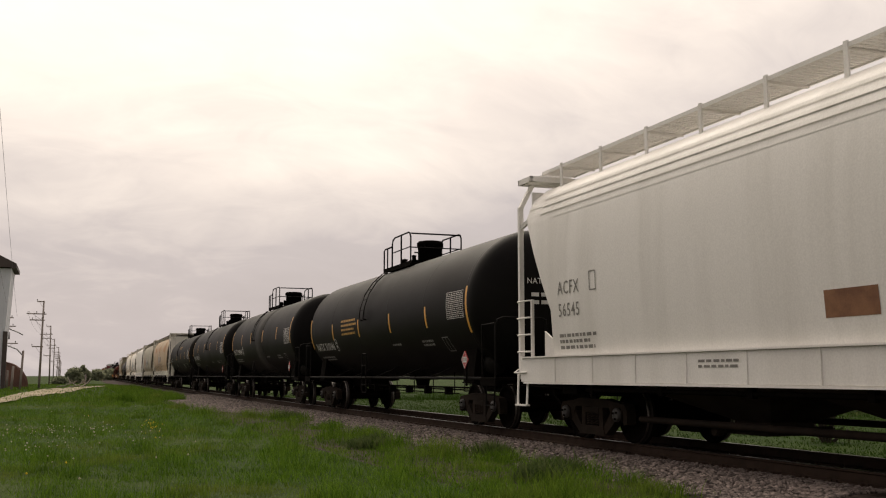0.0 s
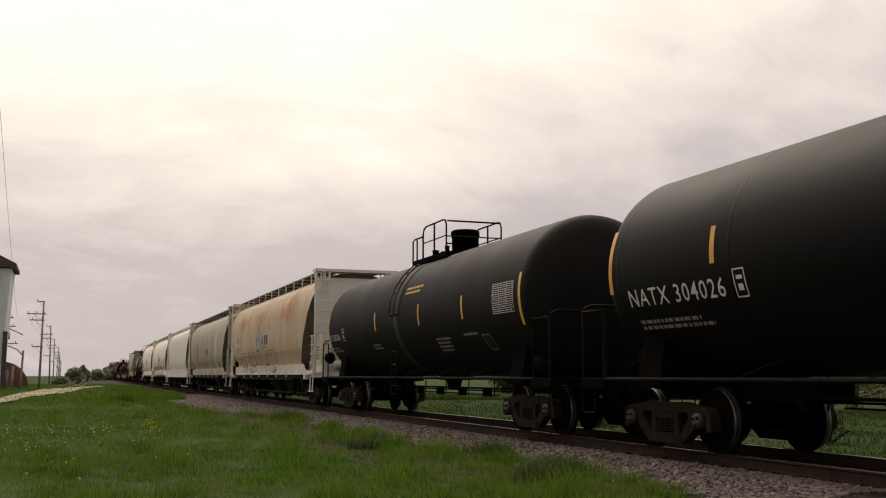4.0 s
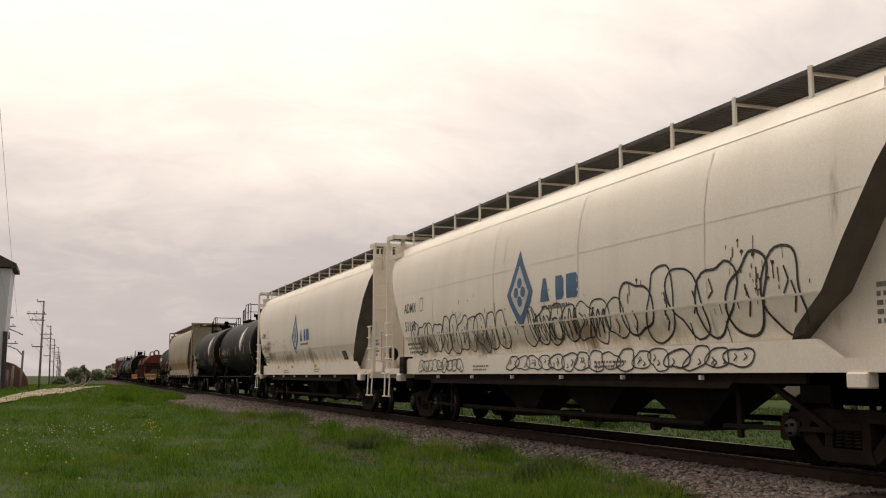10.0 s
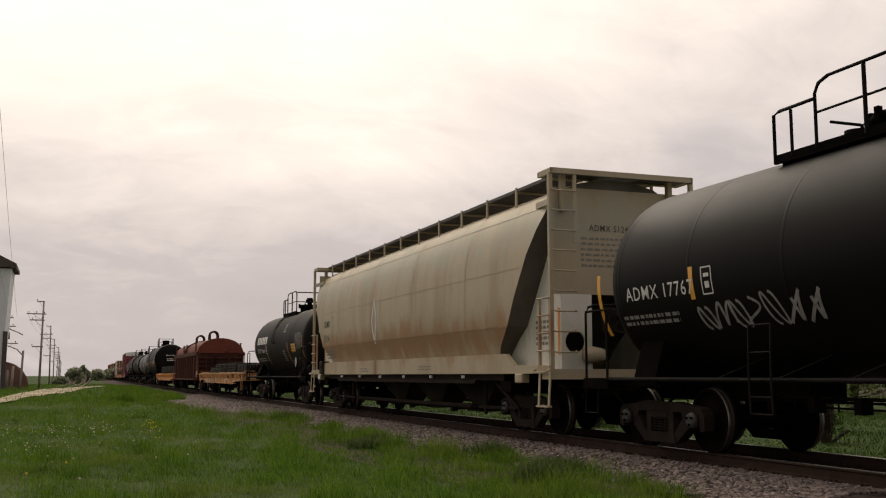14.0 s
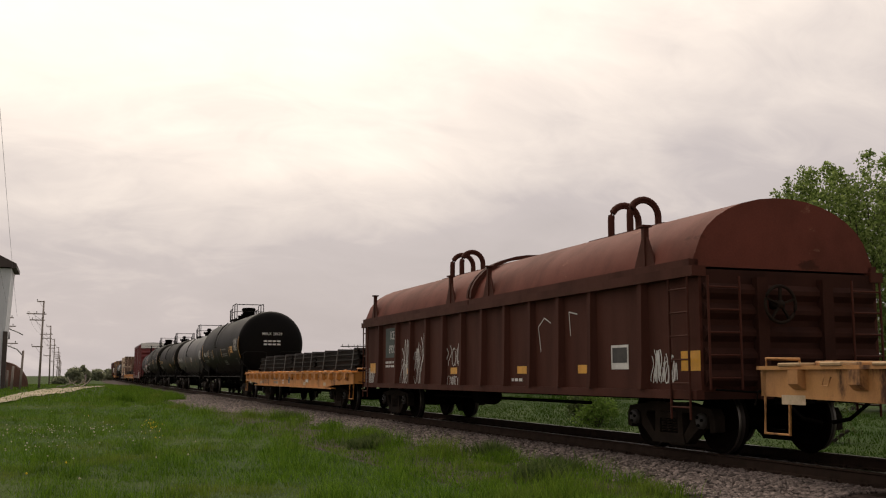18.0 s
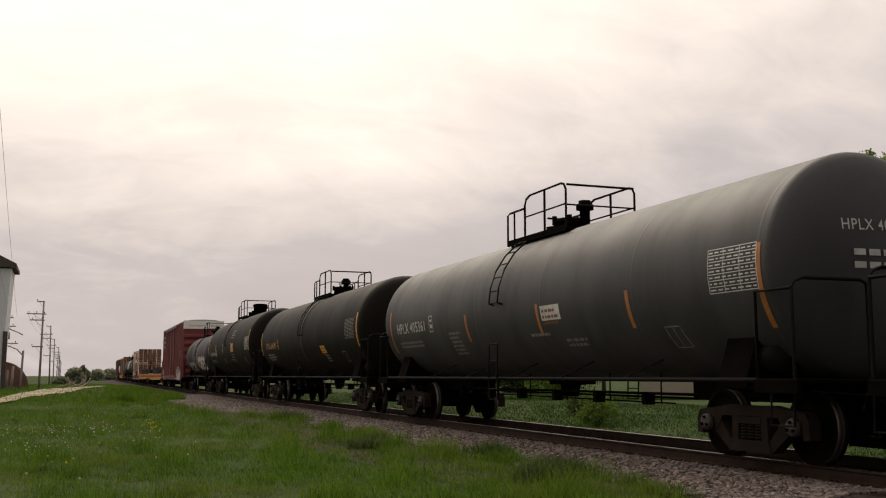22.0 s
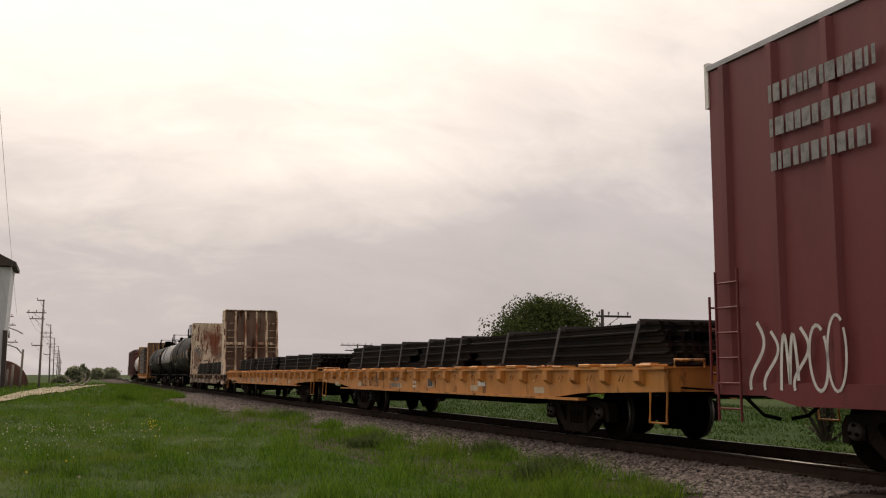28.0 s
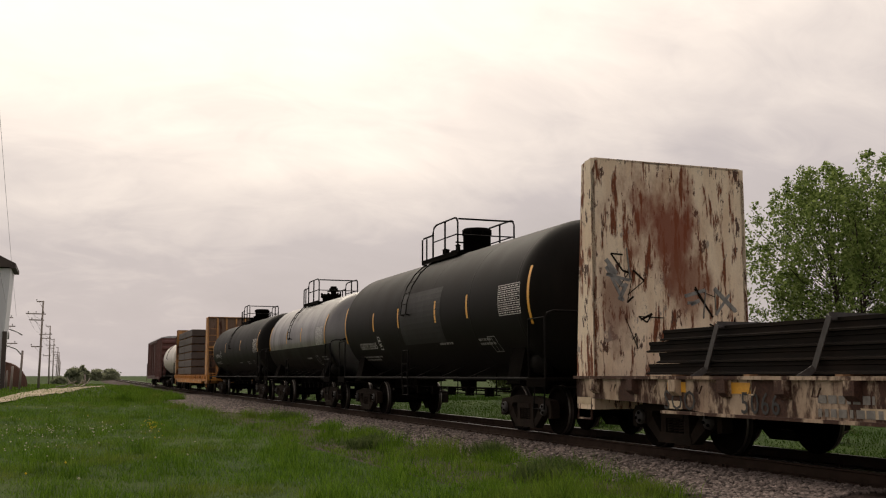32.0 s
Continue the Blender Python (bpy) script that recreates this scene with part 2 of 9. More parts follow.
RUST = (0.14, 0.050, 0.022)
MAT = dict(
    black_paint=surface("black_tank_paint", (0.0040, 0.0036, 0.0033), (0.0078, 0.0069, 0.0060), 0.9, 0.5, (1, 0.5, 1), 0.5, spec=0.07, fine=25, bump=0.04),
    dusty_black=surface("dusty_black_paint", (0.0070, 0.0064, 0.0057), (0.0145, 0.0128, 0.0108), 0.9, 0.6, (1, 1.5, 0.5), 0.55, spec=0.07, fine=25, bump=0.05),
    olive_black=surface("olive_black_paint", (0.0072, 0.0060, 0.0042), (0.0125, 0.0105, 0.0078), 0.9, 0.6, (1, 1.5, 0.5), 0.55, spec=0.07, fine=25, bump=0.05),
    band_paint=surface("worn_band_paint", (0.007, 0.0066, 0.0062), (0.013, 0.012, 0.011), 0.8, 2.0, (1, 1, 1), 0.6, spec=0.3),
    faded_band=surface("dust_faded_black_paint", (0.030, 0.0275, 0.025), (0.016, 0.0148, 0.0135), 0.9, 1.2, (1, 0.6, 1), 0.6, spec=0.1, bump=0.04),
    grey_paint=surface("grey_tank_paint", (0.058, 0.057, 0.058), (0.036, 0.0355, 0.036), 0.8, 0.7, (1, 1.5, 0.5), 0.5, spec=0.25, fine=25, bump=0.04),
    silver_paint=surface("silver_tank_paint", (0.17, 0.166, 0.165), (0.075, 0.070, 0.066), 0.8, 0.8, (1, 2.0, 0.5), 0.33, 0.55, fine=25, bump=0.04),
    white_tank=surface("white_tank_paint", (0.62, 0.59, 0.54), (0.40, 0.36, 0.31), 0.8, 0.8, (1, 2.0, 0.5), 0.4, bump=0.04),
    grime_grey=surface("grime_grey_paint", (0.062, 0.060, 0.066), (0.040, 0.037, 0.040), 0.9, 0.7, (1, 1.8, 0.5), 0.6, fine=25, bump=0.05, spec=0.12,
                       rust=(0.046, 0.028, 0.030), rust_at=0.57, rust_scale=0.8, rust_soft=0.2),
    maroon_patch=surface("faded_maroon_paint", (0.045, 0.026, 0.028), (0.030, 0.020, 0.022), 0.8, 1.5, rough=0.65, bump=0.03, spec=0.1),
    white_hopper=surface("pale_grey_hopper_paint", (0.80, 0.775, 0.735), (0.66, 0.635, 0.59), 0.7, 0.5, (1, 2.5, 0.3), 0.5, bump=0.05,
                         rust=(0.30, 0.21, 0.14), rust_at=0.72, rust_scale=1.3, rust_stretch=(1, 3.0, 0.35), rust_soft=0.2),
    cream_hopper=surface("cream_hopper_paint", (0.91, 0.84, 0.73), (0.84, 0.76, 0.64), 0.7, 0.6, (1, 2.2, 0.35), 0.5, bump=0.05,
                         rust=(0.26, 0.165, 0.09), rust_at=0.63, rust_scale=1.1, rust_stretch=(1, 3.0, 0.4), rust_soft=0.25,
                         stains=((0.5, 1.72, 9.0, 0.26, (0.40, 0.31, 0.21), 0.6), (2.4, 1.75, 1.2, 0.26, (0.17, 0.13, 0.09), 0.7), (5.9, 1.85, 0.9, 0.26, (0.17, 0.085, 0.045), 0.8), (-1.6, 1.8, 1.2, 0.3, (0.26, 0.13, 0.06), 0.7))),
    pale_hopper=surface("light_grey_hopper_paint", (0.77, 0.735, 0.66), (0.63, 0.60, 0.52), 0.7, 0.5, (1, 2.2, 0.35), 0.5, bump=0.05,
                        rust=(0.30, 0.25, 0.18), rust_at=0.68, rust_scale=1.0, rust_stretch=(1, 2.6, 0.35), rust_soft=0.25,
                        # green bounce light off the grass, put into the lower side's colour
                        stains=((0.0, 1.5, 40.0, 0.75, (0.40, 0.41, 0.29), 0.55),)),
    green_grey_hopper=surface("weathered_grey_hopper_paint", (0.40, 0.37, 0.28), (0.28, 0.25, 0.175), 0.85, 0.8, (1, 2.2, 0.3), 0.55, bump=0.06,
                              rust=(0.30, 0.15, 0.055), rust_at=0.53, rust_scale=0.75, rust_stretch=(1, 1.6, 0.5), rust_soft=0.22,
                              stains=((4.3, 2.55, 2.3, 0.85, (0.29, 0.115, 0.035), 0.8), (-4.8, 3.2, 0.40, 1.6, (0.66, 0.61, 0.54), 0.85), (1.2, 1.75, 7.5, 0.28, (0.15, 0.095, 0.055), 0.6))),
    rust_hopper=surface("rust_washed_hopper_paint", (0.52, 0.40, 0.26), (0.42, 0.27, 0.13), 0.8, 0.7, (1, 2.0, 0.3), 0.55, bump=0.06,
                        rust=(0.42, 0.17, 0.045), rust_at=0.56, rust_scale=0.55, rust_stretch=(1, 1.1, 0.8), rust_soft=0.25,
                        stains=((5.6, 3.55, 2.0, 0.40, (0.40, 0.155, 0.04), 0.8), (1.0, 3.60, 2.2, 0.45, (0.40, 0.16, 0.045), 0.7), (-4.8, 3.5, 2.6, 0.5, (0.40, 0.16, 0.045), 0.75), (3.0, 2.6, 0.5, 0.9, (0.42, 0.19, 0.06), 0.6), (0.2, 2.2, 6.0, 0.3, (0.36, 0.21, 0.10), 0.4))),
    tan_hopper=surface("tan_hopper_paint", (0.40, 0.335, 0.225), (0.31, 0.24, 0.145), 0.8, 0.7, (1, 2.2, 0.3), 0.55, bump=0.06,
                       rust=(0.27, 0.135, 0.055), rust_at=0.57, rust_scale=0.8, rust_stretch=(1, 2.0, 0.4), rust_soft=0.22,
                       stains=((0.0, 1.9, 30.0, 0.55, (0.31, 0.155, 0.06), 0.75), (0.0, 3.9, 30.0, 0.6, (0.33, 0.325, 0.25), 0.75))),
    red_box=surface("dark_red_box_car_paint", (0.15, 0.016, 0.017), (0.095, 0.013, 0.0125), 0.8, 0.8, (1, 2.0, 0.35), 0.5, bump=0.06),
    brown_box=surface("brown_box_car_paint", (0.10, 0.030, 0.024), (0.06, 0.022, 0.018), 0.8, 0.8, (1, 2.0, 0.35), 0.55),
    gon_brown=surface("oxide_brown_gondola_paint", (0.072, 0.024, 0.0155), (0.046, 0.0165, 0.011), 0.8, 0.9, (1, 2.0, 0.4), 0.7, bump=0.1, spec=0.12),
    gon_end=surface("grimy_brown_end_paint", (0.040, 0.016, 0.011), (0.022, 0.010, 0.008), 0.8, 1.2, (1, 1, 0.5), 0.8, bump=0.1, spec=0.08),
    gon_hood=surface("faded_oxide_hood_paint", (0.140, 0.042, 0.029), (0.085, 0.028, 0.019), 0.9, 0.9, (1, 1.2, 0.8), 0.7, bump=0.1, spec=0.10,
                     rust=(0.34, 0.17, 0.12), rust_at=0.64, rust_scale=1.8, rust_stretch=(1, 0.6, 1.6), rust_soft=0.12,
                     layers=(((0.055, 0.020, 0.013), 0.62, 1.1, (1, 0.5, 1.6), 0.08),)),
    flat_orange=surface("orange_yellow_flat_car_paint", (0.56, 0.235, 0.045), (0.36, 0.15, 0.035), 0.75, 1.1, (1, 2.0, 0.5), 0.55, bump=0.1,
                        rust=(0.10, 0.038, 0.020), rust_at=0.55, rust_scale=1.7, rust_stretch=(1, 1.5, 0.6), rust_soft=0.12),
    bright_orange=surface("fresh_orange_plate_paint", (0.68, 0.27, 0.045), (0.44, 0.16, 0.035), 0.7, 3.0, rough=0.55, bump=0.08, vary=0.25),
    pale_edge=surface("dusty_tan_edge_paint", (0.56, 0.38, 0.20), (0.36, 0.22, 0.10), 0.8, 2.0, rough=0.65, bump=0.1, vary=0.25,
                      rust=(0.10, 0.042, 0.022), rust_at=0.56, rust_scale=3.0, rust_soft=0.1),
    faded_tape=surface("faded_pale_tape", (0.55, 0.44, 0.30), (0.40, 0.30, 0.18), 0.8, 6.0, rough=0.6, bump=0.02),
    flat_tan=surface("faded_yellow_flat_car_paint", (0.52, 0.26, 0.085), (0.33, 0.15, 0.05), 0.8, 1.1, (1, 2.0, 0.5), 0.6, bump=0.1,
                     rust=(0.085, 0.034, 0.019), rust_at=0.50, rust_scale=1.5, rust_stretch=(1, 1.5, 0.6), rust_soft=0.14),
    flat_white=surface("peeling_white_flat_car_paint", (0.48, 0.37, 0.26), (0.26, 0.165, 0.11), 0.9, 1.2, (1, 2.0, 0.5), 0.6, bump=0.15,
                       rust=(0.065, 0.026, 0.014), rust_at=0.415, rust_scale=2.0, rust_stretch=(1, 1.2, 0.5), rust_soft=0.10),
    bulk_rust=surface("rust_streaked_white_paint", (0.82, 0.68, 0.51), (0.66, 0.48, 0.32), 0.7, 2.2, (2.0, 1, 0.5), 0.6, bump=0.2,
                      rust=(0.21, 0.062, 0.022), rust_at=0.52, rust_scale=2.6, rust_stretch=(3.0, 2.2, 0.42), rust_soft=0.07,
                      layers=(((0.080, 0.034, 0.020), 0.575, 3.4, (2.0, 1.6, 0.7), 0.03), ((0.34, 0.28, 0.23), 0.61, 2.2, (1.2, 1.0, 0.8), 0.03)),
                      stains=((-0.15, 3.6, 0.95, 1.15, (0.21, 0.050, 0.018), 0.95, "x"), (0.5, 2.6, 0.9, 0.6, (0.22, 0.075, 0.035), 0.8, "x"), (-1.0, 2.2, 0.45, 0.8, (0.16, 0.055, 0.028), 0.7, "x"))),
    bulk_brown=surface("rusted_bulkhead_back_paint", (0.215, 0.140, 0.100), (0.120, 0.075, 0.054), 0.9, 1.0, (2, 1, 0.4), 0.7, bump=0.15,
                       rust=(0.075, 0.028, 0.015), rust_at=0.53, rust_scale=1.4, rust_stretch=(1.8, 1, 0.4), rust_soft=0.1),
    frame_black=surface("sooty_underframe_steel", (0.0038, 0.0031, 0.0026), (0.0072, 0.0055, 0.0043), 0.8, 2.0, rough=0.9, bump=0.2, spec=0.02),
    rail_pipe=surface("worn_black_handrail_paint", (0.0075, 0.0068, 0.0064), (0.016, 0.014, 0.0125), 0.7, 3.0, rough=0.7, spec=0.06),
    cast=surface("rusty_cast_steel", (0.018, 0.0135, 0.0105), (0.031, 0.022, 0.0165), 0.8, 3.0, rough=0.85, fine=60, bump=0.3, spec=0.06),
    wheel=surface("greasy_wheel_steel", (0.0045, 0.0033, 0.0027), (0.0085, 0.0060, 0.0047), 0.8, 4.0, rough=0.9, bump=0.2, spec=0.02),
    tread=surface("polished_tread_steel", (0.18, 0.165, 0.15), (0.08, 0.072, 0.065), 0.6, 6.0, rough=0.42, metal=1.0, bump=0.03),
    dull_tread=surface("dull_tread_steel", (0.030, 0.024, 0.020), (0.014, 0.011, 0.009), 0.7, 6.0, rough=0.6, metal=0.4, bump=0.03),
    cap=surface("grey_bearing_cap", (0.034, 0.030, 0.027), (0.014, 0.012, 0.011), 0.9, 6.0, rough=0.6),
    yellow=surface("yellow_reflective_tape", (0.72, 0.36, 0.035), (0.52, 0.25, 0.03), 0.6, 6.0, rough=0.4, bump=0.02),
    orange_strip=surface("dull_orange_tape", (0.44, 0.17, 0.035), (0.30, 0.11, 0.03), 0.6, 6.0, rough=0.5, bump=0.02),
    flat_strip=surface("bright_orange_tape", (0.66, 0.27, 0.035), (0.50, 0.19, 0.03), 0.6, 6.0, rough=0.45, bump=0.02),
    # grime plus the shade of the recessed slope sheets, both in the colour
    end_grime_shade=surface("grimy_shaded_end_sheet", (0.13, 0.115, 0.095), (0.075, 0.062, 0.05), 0.9, 1.0, (1, 1, 0.5), 0.75, bump=0.1),
    white_letter=surface("white_stencil_paint", (0.66, 0.65, 0.62), (0.45, 0.44, 0.42), 0.7, 5.0, rough=0.55, bump=0.02),
    grey_letter=surface("worn_grey_stencil_paint", (0.26, 0.255, 0.245), (0.12, 0.115, 0.11), 0.8, 9.0, rough=0.6, bump=0.02),
    black_letter=surface("black_stencil_paint", (0.022, 0.021, 0.021), (0.06, 0.055, 0.05), 0.8, 6.0, rough=0.55, bump=0.02),
    faded_letter=surface("faded_dark_stencil_paint", (0.16, 0.15, 0.135), (0.30, 0.28, 0.25), 0.8, 8.0, rough=0.6, bump=0.02),
    gold_letter=surface("gold_stencil_paint", (0.60, 0.33, 0.06), (0.42, 0.22, 0.05), 0.6, 6.0, rough=0.5, bump=0.02),
    blue=surface("blue_emblem_paint", (0.045, 0.12, 0.24), (0.06, 0.15, 0.27), 0.7, 3.0, rough=0.5, bump=0.02),
    navy=surface("navy_emblem_paint", (0.022, 0.035, 0.085), (0.04, 0.055, 0.10), 0.7, 3.0, rough=0.5, bump=0.02),
    red=surface("red_placard_paint", (0.46, 0.035, 0.035), (0.36, 0.03, 0.03), 0.5, 5.0, rough=0.5, bump=0.02),
    green_panel=surface("dark_green_panel_paint", (0.012, 0.032, 0.025), (0.018, 0.038, 0.03), 0.7, 3.0, rough=0.5),
    rust_run=surface("dark_rust_run", (0.075, 0.034, 0.016), (0.15, 0.065, 0.028), 0.8, 6.0, rough=0.85, bump=0.05),
    grey_plate=surface("worn_grey_plate", (0.42, 0.41, 0.39), (0.24, 0.23, 0.215), 0.8, 7.0, rough=0.6, bump=0.02),
    spray_dark=surface("thin_dark_spray_paint", (0.055, 0.047, 0.040), (0.13, 0.105, 0.075), 0.8, 3.0, rough=0.7, bump=0.02),
    graffiti_grey=surface("thin_grey_spray_paint", (0.34, 0.325, 0.30), (0.20, 0.19, 0.175), 0.8, 5.0, rough=0.6, bump=0.02),
    rust_panel=surface("rusty_plate", (0.24, 0.115, 0.055), (0.14, 0.06, 0.035), 0.8, 4.0, rough=0.8),
    grate=surface("galvanised_grating", (0.20, 0.195, 0.19), (0.12, 0.115, 0.11), 0.7, 3.0, rough=0.55, metal=0.3),
    dark_grate=surface("dark_running_board_steel", (0.085, 0.077, 0.070), (0.05, 0.044, 0.04), 0.7, 3.0, rough=0.7),
    steel_load=surface("dark_rolled_steel", (0.0105, 0.0090, 0.0080), (0.024, 0.0172, 0.0135), 0.8, 1.2, (1, 0.5, 2), 0.7, metal=0.0, vary=0.3, spec=0.06),
    strap=surface("steel_strapping", (0.060, 0.054, 0.052), (0.034, 0.030, 0.028), 0.6, 8.0, rough=0.5, metal=0.2),
    timber=surface("weathered_dunnage_wood", (0.30, 0.17, 0.085), (0.17, 0.095, 0.05), 0.8, 3.0, (1, 0.3, 1), 0.8, vary=0.2),
    tie=surface("creosoted_tie_wood", (0.020, 0.0145, 0.0112), (0.040, 0.029, 0.0225), 0.8, 3.0, (0.3, 3, 1), 0.9, bump=0.4, vary=0.25, spec=0.05),
    rail=surface("rusty_rail_steel", (0.040, 0.026, 0.019), (0.024, 0.016, 0.012), 0.8, 5.0, rough=0.85, spec=0.08),
    rail_head=surface("worn_rail_head", (0.26, 0.245, 0.23), (0.13, 0.11, 0.095), 0.7, 3.0, (1, 0.1, 1), 0.32, metal=1.0, bump=0.02),
    stone=surface("pinkish_ballast_stone", (0.165, 0.132, 0.118), (0.060, 0.049, 0.044), 0.9, 7.0, rough=0.9, fine=30, bump=0.3, vary=0.75, island=True, spec=0.25),
    ballast=surface("ballast_bed", (0.075, 0.056, 0.050), (0.026, 0.021, 0.019), 1.0, 14.0, rough=0.95, fine=28, bump=1.0, spec=0.05),
    white_wall=surface("white_corrugated_wall_paint", (0.62, 0.64, 0.67), (0.48, 0.49, 0.51), 0.7, 0.4, (1, 1, 0.4), 0.6),
    dark_roof=surface("dark_brown_roofing", (0.050, 0.038, 0.034), (0.08, 0.06, 0.05), 0.7, 0.8, rough=0.7),
    chute=surface("dusty_chute_steel", (0.034, 0.026, 0.020), (0.016, 0.012, 0.0095), 0.9, 1.5, (1, 1, 0.5), 0.8, bump=0.1, spec=0.1),
    spacer=surface("pale_spacer_blocks", (0.30, 0.27, 0.24), (0.20, 0.17, 0.15), 0.8, 5.0, rough=0.7),
    dark_pole=surface("dark_creosoted_pole_wood", (0.055, 0.042, 0.035), (0.03, 0.024, 0.02), 0.8, 2.0, (3, 3, 0.3), 0.85),
    pole=surface("weathered_pole_wood", (0.30, 0.255, 0.225), (0.19, 0.16, 0.14), 0.8, 2.0, (3, 3, 0.3), 0.85),
    wire=surface("dark_wire", (0.10, 0.095, 0.09), rough=0.6),
    porcelain=surface("grey_insulator", (0.28, 0.27, 0.26), rough=0.3),
    galvanised=surface("galvanised_metal", (0.34, 0.34, 0.35), (0.22, 0.22, 0.23), 0.7, 2.0, rough=0.45, metal=0.5),
    rusty_sheet=surface("rusty_brown_sheet_metal", (0.13, 0.060, 0.042), (0.08, 0.04, 0.03), 0.8, 0.8, rough=0.75),
    bark=surface("grey_brown_bark", (0.050, 0.037, 0.027), (0.026, 0.019, 0.015), 0.8, 5.0, (3, 3, 0.6), 0.9, bump=0.6),
    log=surface("bleached_log_wood", (0.34, 0.30, 0.25), (0.20, 0.17, 0.14), 0.8, 3.0, rough=0.85),
)


def ground_material(name, colours, scale, patch=None):
    """Turf: three scales of colour plus fine relief; patch: bare soil colour."""
    m = bpy.data.materials.new(name)
    m.use_nodes = True
    nt = m.node_tree
    N, Lk = nt.nodes.new, nt.links.new
    bs = nt.nodes["Principled BSDF"]
    tc = N("ShaderNodeTexCoord")

    def nz(s, d=6.0):
        n = N("ShaderNodeTexNoise")
        n.inputs["Scale"].default_value, n.inputs["Detail"].default_value = s, d
        Lk(tc.outputs["Object"], n.inputs["Vector"])
        return n.outputs["Fac"]

    def rng(src, a, b):
        r = N("ShaderNodeMapRange")
        r.inputs["From Min"].default_value, r.inputs["From Max"].default_value = a, b
        Lk(src, r.inputs["Value"])
        return r.outputs["Result"]

    def blend(f, a, b):
        x = N("ShaderNodeMixRGB")
        for i, v in ((0, f), (1, a), (2, b)):
            if isinstance(v, tuple):
                x.inputs[i].default_value = (*v, 1)
            elif isinstance(v, (int, float)):
                x.inputs[i].default_value = v
            else:
                Lk(v, x.inputs[i])
        return x.outputs[0]
    a, b, c = colours
    col = blend(rng(nz(0.12 * scale), 0.40, 0.62), a, b)
    col = blend(rng(nz(1.6 * scale), 0.45, 0.70), col, c)
    if patch:
        col = blend(rng(nz(0.5 * scale, 8.0), 0.66, 0.74), col, patch)
    col2 = blend(rng(nz(22.0), 0.3, 0.7), (0.55, 0.55, 0.55), (1.25, 1.25, 1.25))
    mm = N("ShaderNodeMixRGB")
    mm.blend_type = "MULTIPLY"
    mm.inputs[0].default_value = 1.0
    Lk(col, mm.inputs[1])
    Lk(col2, mm.inputs[2])
    Lk(mm.outputs[0], bs.inputs["Base Color"])
    bs.inputs["Roughness"].default_value = 0.95
    bs.inputs["Specular IOR Level"].default_value = 0.1
    bp = N("ShaderNodeBump")
    bp.inputs["Strength"].default_value, bp.inputs["Distance"].default_value = 0.8, 0.05
    Lk(nz(18.0), bp.inputs["Height"])
    Lk(bp.outputs[0], bs.inputs["Normal"])
    return m


def leaf_material(name, dark, light, through_it=0.35, tint=None, patch_scale=0.5):
    """Foliage: colour varies leaf by leaf and, with tint, patch by patch; some light passes."""
    m = bpy.data.materials.new(name)
    m.use_nodes = True
    nt = m.node_tree
    N, Lk = nt.nodes.new, nt.links.new
    bs, out = nt.nodes["Principled BSDF"], nt.nodes["Material Output"]
    geo = N("ShaderNodeNewGeometry")
    mx = N("ShaderNodeMixRGB")
    mx.inputs[1].default_value, mx.inputs[2].default_value = (*dark, 1), (*light, 1)
    Lk(geo.outputs["Random Per Island"], mx.inputs[0])
    col = mx.outputs[0]
    if tint:
        tc = N("ShaderNodeTexCoord")
        for sc, lo, hi, hue, amt in ((patch_scale, 0.52, 0.70, tint, 0.75), (patch_scale * 3.1, 0.50, 0.68, tuple(c * 0.55 for c in dark), 0.6)):
            n = N("ShaderNodeTexNoise")
            n.inputs["Scale"].default_value, n.inputs["Detail"].default_value = sc, 5.0
            Lk(tc.outputs["Object"], n.inputs["Vector"])
            r = N("ShaderNodeMapRange")
            r.inputs["From Min"].default_value, r.inputs["From Max"].default_value, r.inputs["To Max"].default_value = lo, hi, amt
            Lk(n.outputs["Fac"], r.inputs["Value"])
            x = N("ShaderNodeMixRGB")
            Lk(r.outputs["Result"], x.inputs[0])
            Lk(col, x.inputs[1])
            x.inputs[2].default_value = (*hue, 1)
            col = x.outputs[0]
    Lk(col, bs.inputs["Base Color"])
    bs.inputs["Roughness"].default_value = 0.55
    bs.inputs["Specular IOR Level"].default_value = 0.04
    tr = N("ShaderNodeBsdfTranslucent")
    Lk(col, tr.inputs[0])
    ms = N("ShaderNodeMixShader")
    ms.inputs[0].default_value = through_it
    Lk(bs.outputs[0], ms.inputs[1])
    Lk(tr.outputs[0], ms.inputs[2])
    Lk(ms.outputs[0], out.inputs[0])
    return m


MAT["turf"] = ground_material("meadow_turf", ((0.030, 0.060, 0.009), (0.052, 0.076, 0.016), (0.022, 0.042, 0.007)), 1.0)
MAT["field"] = ground_material("far_field", ((0.040, 0.032, 0.018), (0.032, 0.031, 0.013), (0.028, 0.031, 0.011)), 0.15)
MAT["gravel"] = ground_material("pale_gravel", ((0.46, 0.385, 0.29), (0.36, 0.30, 0.22), (0.24, 0.22, 0.13)), 0.8, (0.10, 0.12, 0.04))
MAT["blade"] = leaf_material("grass_blade", (0.040, 0.098, 0.007), (0.168, 0.275, 0.028), 0.3, (0.178, 0.200, 0.042), 0.42)
# darker copy of the grass blade, shade put into its colours
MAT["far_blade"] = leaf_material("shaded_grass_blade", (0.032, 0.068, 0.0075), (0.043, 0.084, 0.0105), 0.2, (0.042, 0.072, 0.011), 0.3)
MAT["weed"] = leaf_material("weed_leaf", (0.045, 0.075, 0.020), (0.12, 0.150, 0.055))
